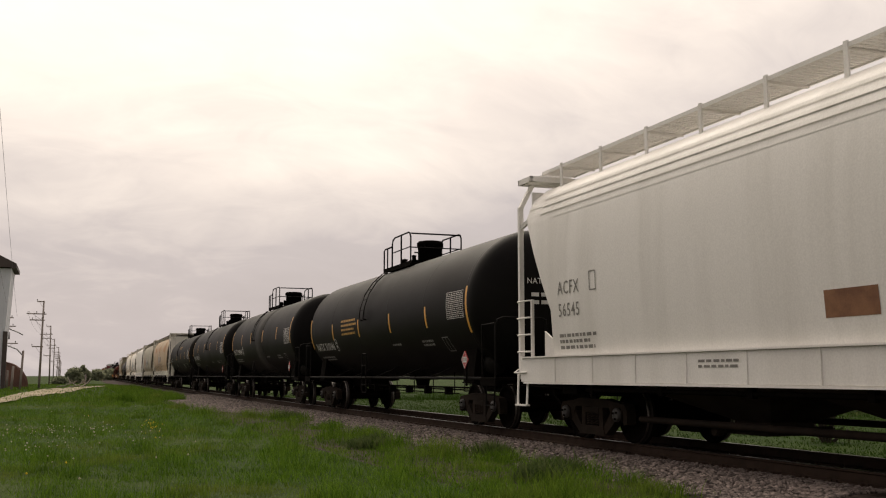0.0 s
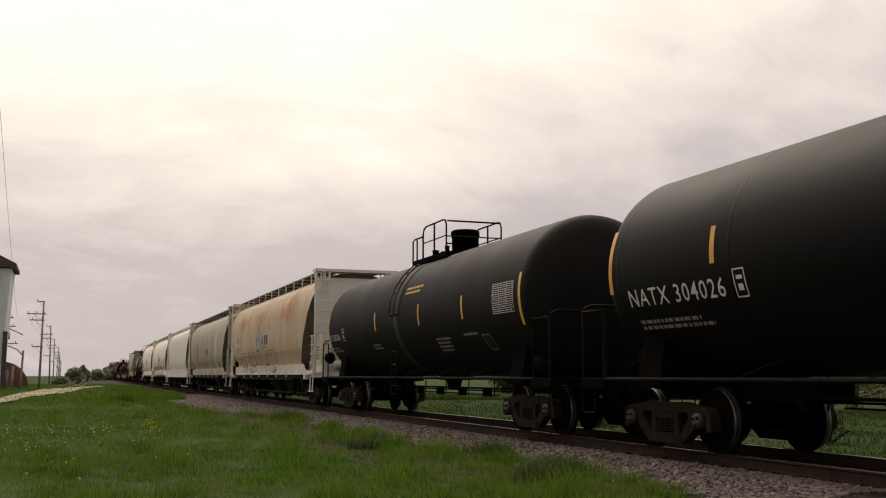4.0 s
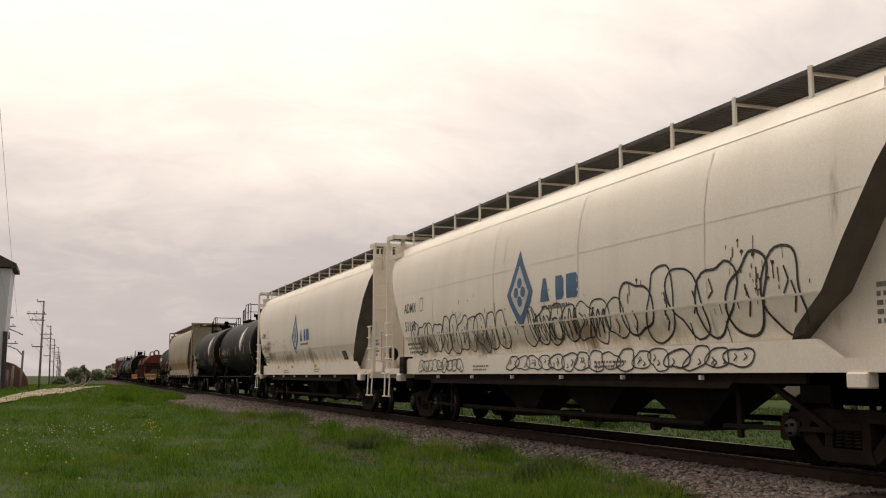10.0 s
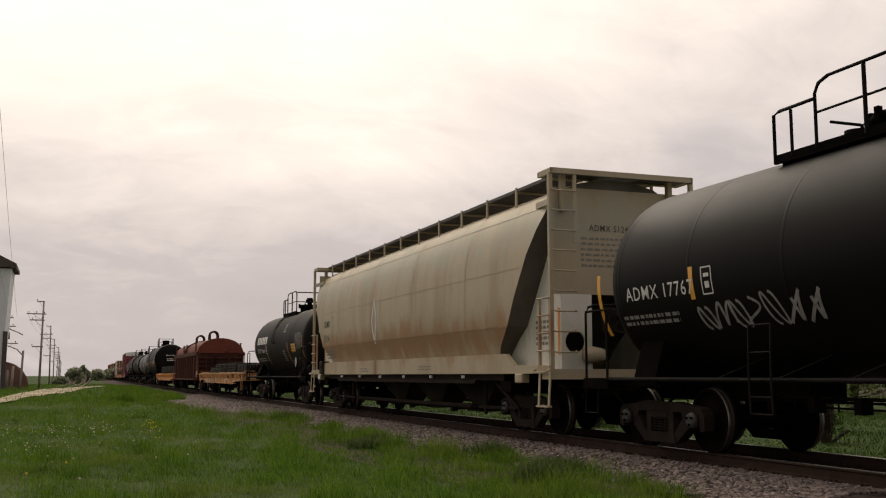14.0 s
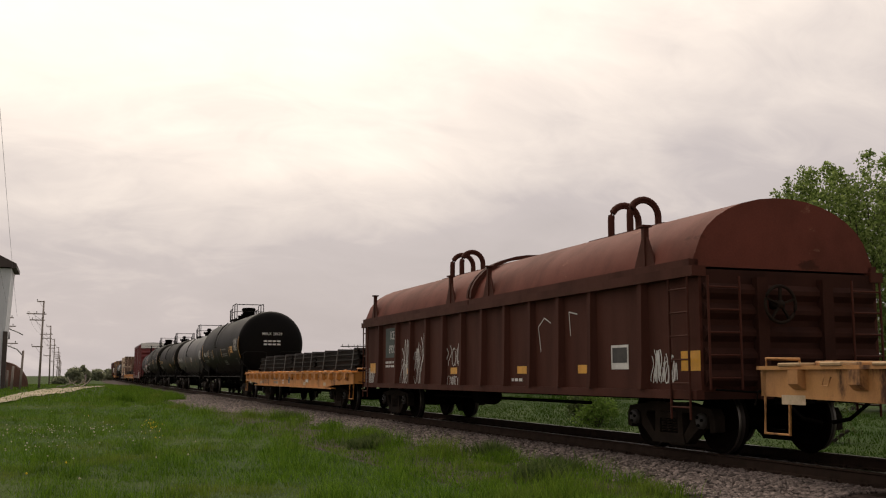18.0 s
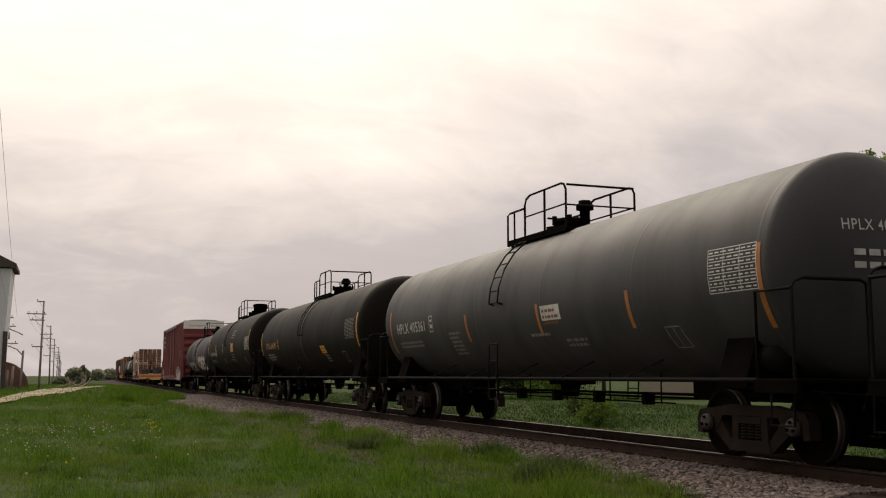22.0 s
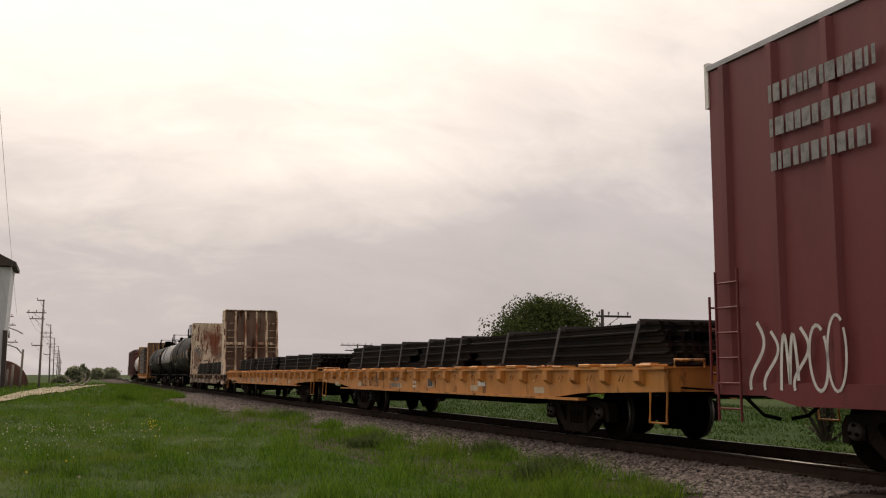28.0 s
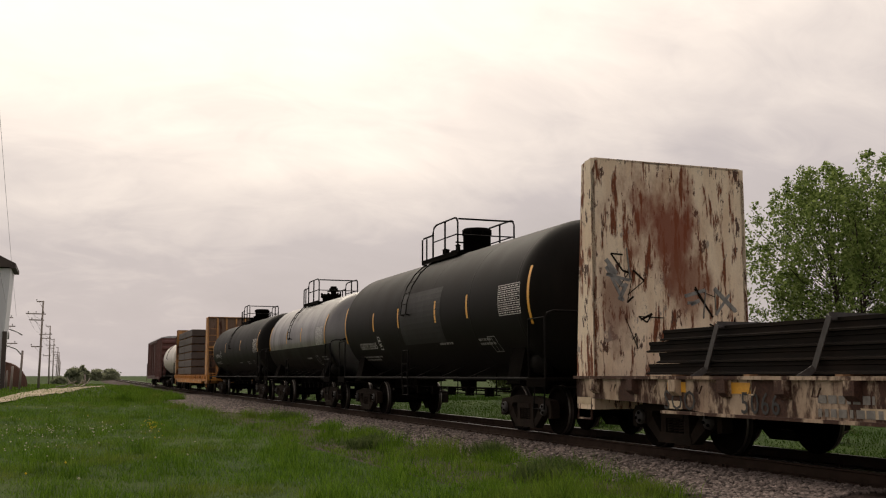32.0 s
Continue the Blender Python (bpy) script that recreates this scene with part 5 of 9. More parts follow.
def hopper_car(label, L, paint, prof=CURVED, centres=None, mark=None, emblem=None, seed=1, rail="grate", trim=None, chutes=3, slope=0.70, board_x=(0.42, 1.08),
               mark_mat="black_letter", strips=(), sill_z=(0.97, 1.40), end_strips=True, board_lift=0.0, panel=None, valve_box=True, sheet_mat=None):
    rng = random.Random(seed)
    trim = trim or paint
    straight = prof is STRAIGHT
    centres = centres or L - 5.2
    car = thing("hopper_car", label, "hopper car", group="cars of the freight train")
    hb = L / 2 - 0.62                        # end sills
    ye = hb - 0.32                           # end of the bin at the top
    zk = 4.02

    def yend(z):
        if straight:
            return ye - max(0.0, zk - max(z, 2.2)) * slope
        return ye - max(0.0, zk - max(z, 2.05)) * slope - max(0.0, 2.05 - max(z, 1.5)) * 1.6
    loop = prof + [(-x, z) for x, z in reversed(prof[:-1])]
    ny = 22
    M = Mesh()
    rows = []
    for j in range(ny + 1):
        k = -1 + 2 * j / ny
        rows.append([(x, yend(z) * k, z) for x, z in loop])
    M.loft(rows, smooth=True, caps=False, closed=False)
    n = len(loop)
    # slope sheets at the ends, darkened in colour for grime and shade
    for s in (-1, 1):
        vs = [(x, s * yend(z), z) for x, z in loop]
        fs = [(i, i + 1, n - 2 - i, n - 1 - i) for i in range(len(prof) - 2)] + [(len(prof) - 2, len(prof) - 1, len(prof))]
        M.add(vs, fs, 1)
    part("bin", M, [paint, "end_grime_shade"], car)
    wrap = prof_wrap(prof)
    # plate seams standing a little proud
    for k in range(1, 1 if prof is STRAIGHT else 5):
        y = -ye + 2 * ye * k / 5
        M = Mesh()
        patch(M, wrap, y - 0.02, y + 0.02, 1.42, 4.3, 0.006)
        part("seam", M, paint, car)
    M = Mesh()
    patch(M, wrap, -yend(2.0), yend(2.0), *((3.86, 3.885) if prof is STRAIGHT else (2.0, 2.03)), 0.008)
    patch(M, wrap, -ye, ye, 4.14, 4.17, 0.012)
    if not straight:
        patch(M, wrap, -ye + 0.7, ye - 0.7, 3.085, 3.10, 0.007)
    part("side_weld", M, paint, car)
    # side sills, end sills
    for sx in (-1, 1):
        M = Mesh()
        if straight:
            M.box(min(sx * 1.50, sx * 1.60), max(sx * 1.50, sx * 1.60), -hb + 0.25, hb - 0.25, *sill_z, bevel=0.012)
            M.box(min(sx * 1.38, sx * 1.62), max(sx * 1.38, sx * 1.62), -hb + 0.4, hb - 0.4, sill_z[0] - 0.03, sill_z[0])
            M.box(min(sx * 1.40, sx * 1.64), max(sx * 1.40, sx * 1.64), -hb + 0.3, hb - 0.3, sill_z[1], sill_z[1] + 0.025)
            for k in range(12):
                y = (k - 5.5) * (2 * hb - 2.0) / 12
                M.box(min(sx * 1.60, sx * 1.615), max(sx * 1.60, sx * 1.615), y - 0.012, y + 0.012, *sill_z)
        else:
            pts = [(-hb, 1.12), (hb, 1.12), (hb, 1.26), (hb - 1.55, 1.28), (hb - 1.95, 1.50), (-hb + 1.95, 1.50), (-hb + 1.55, 1.28), (-hb, 1.26)]
            M.loft([[(x, a, b) for a, b in pts] for x in sorted((sx * 1.43, sx * 1.53))])
        part("side_sill", M, trim, car)
        M = Mesh()
        if straight:
            M.tube([(sx * 1.50, -hb + 2.6, 0.86), (sx * 1.50, hb - 2.6, 0.86)], 0.035)
            for k in range(7):
                y = -hb + 2.8 + k * (2 * hb - 5.6) / 6
                M.box(min(sx * 1.46, sx * 1.54), max(sx * 1.46, sx * 1.54), y - 0.05, y + 0.05, 0.80, sill_z[0])
            part("side_pipe", M, "frame_black", car)
        else:
            x0, x1 = sorted((sx * 1.40, sx * 1.50))
            M.loft([[(x, a, b) for a, b in ((-hb + 3.6, 0.92), (hb - 3.6, 0.92), (hb - 3.5, 1.0), (-hb + 3.5, 1.0))] for x in (x0, x1)])
            M.box(min(sx * 1.38, sx * 1.44), max(sx * 1.38, sx * 1.44), -hb + 2.2, hb - 2.2, 0.99, 1.13)
            part("chute_flange", M, "cast", car)
            for k in range(6):
                y = (k - 2.5) * 2.05
                M = Mesh()
                M.box(min(sx * 1.50, sx * 1.56), max(sx * 1.50, sx * 1.56), y - 0.022, y + 0.022, 1.03, 1.09)
                part("jack_lug", M, "white_letter", car)
    for s in (-1, 1):
        M = Mesh()
        y0, y1 = sorted((s * hb, s * (hb - 0.35)))
        M.box(-1.50, 1.50, y0, y1, 1.02, 1.2)
        part("end_sill", M, trim, car)
        M = Mesh()
        M.box(-0.32, 0.32, *sorted((s * (hb + 0.05), s * (centres / 2 - 1.6))), 0.72, 1.05)
        part("draft_sill", M, "frame_black", car)
        # bolster over the bogie
        M = Mesh()
        M.box(-1.5, 1.5, s * centres / 2 - 0.25, s * centres / 2 + 0.25, 0.78, 0.98)
        part("body_bolster", M, "frame_black", car)
        for sx in (-1, 1):
            if straight:
                M = Mesh()
                pts = [(hb - 0.32, 1.2), (hb - 0.32, 1.9), (hb - 0.9, 1.62), (yend(1.38) - 0.05, 1.44), (yend(1.38) - 0.05, 1.2)]
                M.loft([[(x, s * a, b) for a, b in pts] for x in sorted((sx * 1.10, sx * 1.135))])
                part("end_gusset", M, trim, car)
                for x in (0.28, 0.85):
                    M = Mesh()
                    pts = [(ye + 0.06, 4.45), (ye + 0.06, 3.62), (yend(2.2) + 0.10, 2.2), (yend(2.2) - 0.05, 2.2), (ye - 0.05, 3.95)]
                    M.loft([[(q, s * a, b) for a, b in pts] for q in (sx * x - 0.05, sx * x + 0.05)])
                    part("slope_rib", M, trim, car)
            else:
                M = Mesh()
                yt = hb - 0.32
                pts = [(yt, 1.2), (yt, 4.2)] + [(yend(z) - 0.06, z) for z in (3.9, 3.3, 2.6, 2.0, 1.38)] + [(yend(1.38) - 0.06, 1.2)]
                M.loft([[(x, s * a, b) for a, b in pts] for x in sorted((sx * 1.10, sx * 1.135))])
                part("end_gusset", M, sheet_mat or trim, car)
                M = Mesh()
                M.box(min(sx * 1.40, sx * 1.56), max(sx * 1.40, sx * 1.56), *sorted((s * (hb - 1.10), s * (hb - 1.42))), 0.95, 1.12, bevel=0.015)
                part("jacking_pad", M, trim, car)
            # corner post, bent in at its head on the straight-sided cars
            yp, xp = s * (hb - 0.02), sx * 1.47
            M = Mesh()
            if straight:
                M.bar((xp, yp, 1.1), (xp, yp, 4.25), 0.09, 0.075)
                M.bar((xp, yp, 4.23), (sx * 1.22, yp, 4.70), 0.09, 0.075)
            else:
                M.bar((xp, yp, 1.12), (xp, yp, 4.70), 0.075, 0.075)
            part("corner_post", M, trim, car)
            M = Mesh()
            if straight:
                M.bar((xp, yp, 3.85), (sx * 1.36, s * (ye - 0.1), 4.05), 0.05, 0.08)
            else:
                M.bar((xp, yp, 4.18), (sx * 1.32, s * (ye - 0.55), 4.22), 0.04, 0.11)
                M.bar((sx * 1.12, s * (ye + 0.1), 4.05), (sx * 1.12, s * (ye + 0.1), 4.72), 0.09, 0.11)
            part("post_brace", M, trim, car)
            M = Mesh()
            M.bar((xp, s * (hb - 0.50), 1.15), (xp, s * (hb - 0.50), 2.47), 0.05, 0.05)
            low_ladder = part("corner_ladder", M, trim, car)
            for k in range(4):
                M = Mesh()
                z = 1.52 + 0.31 * k
                M.tube([(xp, s * (hb - 0.50), z), (sx * 1.54, s * (hb - 0.48), z), (sx * 1.54, s * (hb + 0.0), z), (xp, yp, z)], 0.016, 5)
                part("rung", M, trim, low_ladder)
            if s * sx > 0:
                M = Mesh()
                xi = sx * (0.92 if straight else 1.0)
                M.bar((xi, s * (hb + 0.02), 1.15 if straight else 3.45), (xi, s * (hb + 0.02), 4.70), 0.06, 0.05)
                rungs = part("end_ladder", M, trim, car)
                for k in range(9):
                    M = Mesh()
                    z = 1.52 + 0.36 * k
                    M.tube([(sx * 1.46, s * (hb + 0.01), z), (sx * 1.42, s * (hb + 0.07), z - 0.03), (xi, s * (hb + 0.07), z - 0.03), (xi, s * (hb + 0.0), z)], 0.015, 5)
                    part("rung", M, trim, rungs)
            M = Mesh()
            yy = s * (hb - 0.40)
            M.bar((sx * 1.52, yy, 1.15), (sx * 1.55, yy, 0.55), 0.02, 0.06)
            M.bar((sx * 1.52, s * (hb + 0.02), 1.15), (sx * 1.55, s * (hb + 0.0), 0.55), 0.02, 0.06)
            M.bar((sx * 1.55, yy - s * 0.03, 0.55), (sx * 1.55, s * (hb + 0.03), 0.55), 0.09, 0.03)
            part("sill_step", M, trim, car)
            M = Mesh()
            M.tube([(sx * 1.52, s * (hb - 0.55), 1.20), (sx * 1.62, s * (hb - 0.52), 1.14), (sx * 1.62, s * (hb - 0.02), 1.14), (sx * 1.52, s * (hb + 0.03), 1.20)], 0.016, 5)
            part("grab_rail", M, trim, car)
        # end walkway of grating in a frame
        M = Mesh()
        ya, yb = sorted((s * (hb + 0.06), s * (hb - 0.50)))
        for q in (ya, yb - 0.05):
            M.box(-1.48, 1.48, q, q + 0.05, 4.68, 4.78)
        for q in (-1.48, 1.43):
            M.box(q, q + 0.05, ya, yb, 4.68, 4.78)
        wk = part("end_walkway", M, trim, car)
        M = Mesh()
        for k in range(42):
            q = -1.42 + k * 0.068
            M.box(q, q + 0.022, ya + 0.05, yb - 0.05, 4.70, 4.76)
        tagged(part("walkway_grating", M, rail, wk), kind="stuff")
        brake_wheel(car, -0.10, s * (hb + 0.02), 2.12, s, 0.27, "cast")
        M = Mesh()
        M.box(-0.32, 0.12, *sorted((s * (hb - 0.06), s * (hb - 0.32))), 1.84, 2.30, bevel=0.04)
        part("brake_housing", M, "chute", car)
        M = Mesh()
        M.lathe([(0.0, 0.0), (0.13, 0.02), (0.15, 0.20), (0.10, 0.42), (0.0, 0.44)], 14, "x", (-0.75, s * (hb - 0.2), 1.46))
        part("brake_cylinder", M, trim, car)
        # end sheet, with a round hole at each side under the gear
        M = Mesh()
        z0, z1, ys = (3.62 if straight else 2.55), 4.5, sorted((s * (ye - 0.02), s * (ye + 0.03)))
        M.box(-1.36, 1.36, *ys, z0, z1)
        sheet = part("end_sheet", M, trim, car)
        if not straight:
            for sx in (-1, 1):
                M = Mesh()
                plate_with_hole(M, *sorted((sx * 0.52, sx * 1.14)), 1.2, 2.55, sx * 0.86, 1.69, 0.20, *ys)
                part("lower_sheet", M, sheet_mat or trim, sheet)
    # roof walks
    for sx in (-1, 1):
        M = Mesh()
        x0, x1 = sorted((sx * board_x[0], sx * board_x[1]))
        wl = (x1 - x0)
        for xx in (x0, x1):
            M.box(xx - 0.015, xx + 0.015, -hb + 0.2, hb - 0.2, 4.745 + board_lift, 4.805 + board_lift)
        for k in range(int(wl / 0.055)):
            xx = x0 + 0.03 + k * 0.055
            M.box(xx - 0.014, xx + 0.014, -hb + 0.2, hb - 0.2, 4.765 + board_lift, 4.79 + board_lift)
        for k in range(int(2 * hb / 0.10)):
            y = -hb + 0.25 + k * 0.10
            M.box(x0, x1, y - 0.020, y + 0.020, 4.758 + board_lift, 4.768 + board_lift)
        walkway = part("running_board", M, rail, car)
        for k in range(12):
            y = -0.14 + (k - 5.5) * 1.525 * (hb / 9.3)
            M = Mesh()
            xe = sx * board_x[1]
            zr = float(np.interp(board_x[1], [p[0] for p in reversed(prof)], [p[1] for p in reversed(prof)]))
            M.box(min(xe, xe + sx * 0.03), max(xe, xe + sx * 0.03), y - 0.035, y + 0.035, zr - 0.14, 4.83 + board_lift)
            M.bar((sx * board_x[0], y, 4.735 + board_lift), (xe, y, 4.735 + board_lift), 0.05, 0.03)
            part("board_bracket", M, trim, walkway)
    for k in range(8):
        M = Mesh()
        y = -ye + 1.0 + k * (2 * ye - 2) / 7
        M.lathe([(0.32, 4.66), (0.32, 4.74), (0.36, 4.74), (0.34, 4.79), (0.0, 4.82)], 18, "z", (0, y, 0))
        part("roof_hatch", M, trim, car)
    # discharge chutes
    span = centres - 3.2
    if not straight:
        span = 9.15
    for k in range(chutes):
        M = Mesh()
        y = -span / 2 + span * (k + 0.5) / chutes
        h = span / chutes / 2 - 0.05
        rings = ((1.40, h, 0.98), (0.36, 0.38, 0.44), (0.36, 0.38, 0.32)) if straight else ((1.38, h + 0.05, 1.30), (0.46, h - 0.08, 0.98), (0.30, 0.48, 0.44), (0.26, 0.40, 0.34))
        M.loft([[(-p, y - q, z), (p, y - q, z), (p, y + q, z), (-p, y + q, z)] for p, q, z in rings])
        ch = part("discharge_chute", M, "chute", car)
        M = Mesh()
        M.box(-0.45, 0.45, y - 0.42, y + 0.42, 0.26, 0.31)
        M.tube([(-1.0, y, 0.33), (1.0, y, 0.33)], 0.03)
        M.lathe([(0.07, -1.02), (0.07, -0.88)], 8, "x", (0, y, 0.33))
        part("outlet_gate", M, "cast", ch)
    M = Mesh()
    M.tube([(-1.10, -span / 2, 0.42), (-1.10, span / 2, 0.42)], 0.05)
    M.tube([(1.10, -span / 2, 0.42), (1.10, span / 2, 0.42)], 0.05)
    part("bottom_pipe", M, "cast", car)
    if not straight:
        for sx in (-1, 1):
            for s in (-1, 1):
                M = Mesh()
                M.bar((sx * 1.25, s * 6.15, 1.0), (sx * 1.1, s * 7.05, 0.46), 0.07, 0.07)
                M.bar((sx * 1.1, s * 5.0, 0.42), (sx * 1.1, s * 7.1, 0.46), 0.06, 0.06)
                M.bar((sx * 1.1, s * 5.35, 0.28), (sx * 1.1, s * 5.35, 0.92), 0.05, 0.09)
                M.bar((sx * 1.1, s * 6.3, 0.30), (sx * 1.1, s * 6.3, 0.60), 0.09, 0.12)
                part("slope_strut", M, "cast", car)
    couplers(car, L)
    running_gear(car, centres)
    # markings
    if mark:
        M = Mesh()
        for k, (text, z, sz) in enumerate(mark[1]):
            letters(M, wrap, text, mark[0], z, sz, 0.88)
        printed(M, mark_mat, car, "car_number", "stencilled car number")
        M = Mesh()
        small_print(M, wrap, mark[0] + 0.4, mark[1][-1][1] - 0.35, 1.3, 3, rng, mat=0)
        printed(M, "faded_letter", car, "load_stencil")
        M = Mesh()
        y, v = mark[0] - 0.75, mark[1][0][1]
        stroke(M, wrap, [(y, v), (y, v + 0.3), (y - 0.2, v + 0.3), (y - 0.2, v), (y, v)], 0.02)
        part("plate_mark", M, "faded_letter", car)
    M = Mesh()
    xs = 1.60 if straight else 1.53
    small_print(M, flat_wrap(xs), 3.0, 1.26, 0.9, 2, rng, 0.035, 0.07)
    small_print(M, flat_wrap(xs), -2.2, 1.28, 1.0, 2, rng, 0.035, 0.07)
    small_print(M, flat_wrap(1.137), -hb + 1.35, 2.05, 0.75, 5, rng)
    printed(M, "faded_letter", car, "sill_stencil")
    # number and print on the end sheet, brake box and board at the far corner
    for s in (-1, 1):
        M = Mesh()
        M.box(-1.36, 1.36, *sorted((s * (hb - 0.05), s * (yend(1.38) - 0.3))), 1.16, 1.20)
        part("end_deck", M, trim, car)
    if mark and prof is not STRAIGHT:
        M = Mesh()
        vs, fs = glyph_mesh(mark[1][0][0] + " " + mark[1][1][0], 0.17, 0.85)
        M.add([(-0.1 + p, -ye - 0.038, 3.72 + q) for p, q in vs], fs)
        part("end_number", M, mark_mat, car, "small stencilled number on the end sheet")
        M = Mesh()
        for k in range(6):
            x = -0.72
            while x < 0.55:
                wd = rng.uniform(0.05, 0.14)
                M.box(x, x + wd, -ye - 0.036, -ye - 0.032, 3.56 - 0.1 * k, 3.60 - 0.1 * k)
                x += wd + 0.035
        printed(M, "faded_letter", car, "end_stencil")
    if valve_box:
        M = Mesh()
        yb = hb - 1.68
        M.box(-1.62, -1.36, yb - 0.17, yb + 0.17, 1.13, 1.55, bevel=0.02)
        M.lathe([(0.07, -1.64), (0.10, -1.62)], 12, "x", (0, yb, 1.40))
        part("brake_valve_box", M, "chute", car)
    M = Mesh()
    M.box(-1.57, -1.545, hb - 1.40, hb - 1.12, 0.97, 1.10)
    part("routing_board", M, "white_letter", car)
    if end_strips:
        for y in (hb - 0.38, -hb + 0.38):
            M = Mesh()
            patch(M, flat_wrap(1.137), y - 0.05, y + 0.05, 1.46, 2.30)
            part("reflector_strip", M, "flat_strip", car, "upright orange reflector strip")
    for y, z0, z1 in strips:
        M = Mesh()
        patch(M, wrap, y - 0.05, y + 0.05, z0, z1)
        part("reflector_strip", M, "orange_strip", car, "upright orange reflector strip")
    if panel:
        M = Mesh()
        patch(M, wrap, panel, panel - 0.52, 1.57, 1.84, lean=0.06)
        p = part("test_panel", M, "black_letter", car, "black two-field stencil panel")
        M = Mesh()
        patch(M, wrap, panel - 0.25, panel - 0.28, 1.58, 1.83, 0.009, 0.06)
        patch(M, wrap, panel - 0.03, panel - 0.50, 1.66, 1.675, 0.009)
        printed(M, "faded_letter", p, "panel_lines")
    if emblem:
        ey, ez, eh, mat, inner = emblem
        M = Mesh()
        hw = eh * 0.64

        def dia(k, up=1.0):
            return [(ey + hw * k, ez), (ey + hw * k * 0.70, ez + eh * 0.24 * k), (ey + hw * 0.30 * k, ez + eh * 0.58 * k), (ey, ez + eh * 0.9 * k * up), (ey - hw * 0.30 * k, ez + eh * 0.58 * k), (ey - hw * k * 0.70, ez + eh * 0.24 * k), (ey - hw * k, ez),
                    (ey - hw * k * 0.8, ez - eh * 0.2 * k), (ey - hw * 0.3 * k, ez - eh * 0.55 * k), (ey, ez - eh * 0.72 * k * up), (ey + hw * 0.3 * k, ez - eh * 0.55 * k), (ey + hw * k * 0.8, ez - eh * 0.2 * k)]
        shape(M, wrap, dia(1.0), 0.007)
        em = part("emblem", M, mat, car, "blue diamond emblem")
        if mat == "navy":
            M = Mesh()
            shape(M, wrap, dia(1.07), 0.004)
            part("emblem_edge", M, "white_letter", em)
        M = Mesh()
        shape(M, wrap, dia(0.68, 0.95), 0.009)
        part("emblem_field", M, "white_letter" if inner else paint, em)
        M = Mesh()
        for a, b in ((0, 0.19), (0, -0.19), (0.185, 0), (-0.185, 0)):
            shape(M, wrap, [(ey + a * eh * 0.9 + 0.112 * eh * math.cos(q * 0.5236), ez + 0.02 + b * eh + 0.112 * eh * math.sin(q * 0.5236)) for q in range(12)], 0.013)
        part("emblem_petals", M, mat, em)
        # company letters as plain blocks
        v0, v1 = ez - 0.22, ez + 0.19
        for y, w, lean in ((ey - 0.86, 0.37, 0.13), (ey - 1.48, 0.30, 0.0), (ey - 1.88, 0.43, 0.0)):
            M = Mesh()
            shape(M, wrap, [(y, v0), (y - lean, v1), (y - w + max(lean, 0.07), v1), (y - w, v1 - (0.41 if lean else 0.08)), (y - w, v0 + 0.001)] if lean else
                  [(y, v0), (y, v1), (y - w + 0.07, v1), (y - w, v1 - 0.08), (y - w, v0 + 0.08), (y - w + 0.07, v0)])
            part("company_block", M, mat, car, "plain blue block beside the emblem")
        M = Mesh()
        small_print(M, wrap, ey - 0.9, ez - 0.36, 1.35, 1, rng, 0.07)
        printed(M, "faded_letter", car, "company_line")
    return car, wrap, rng


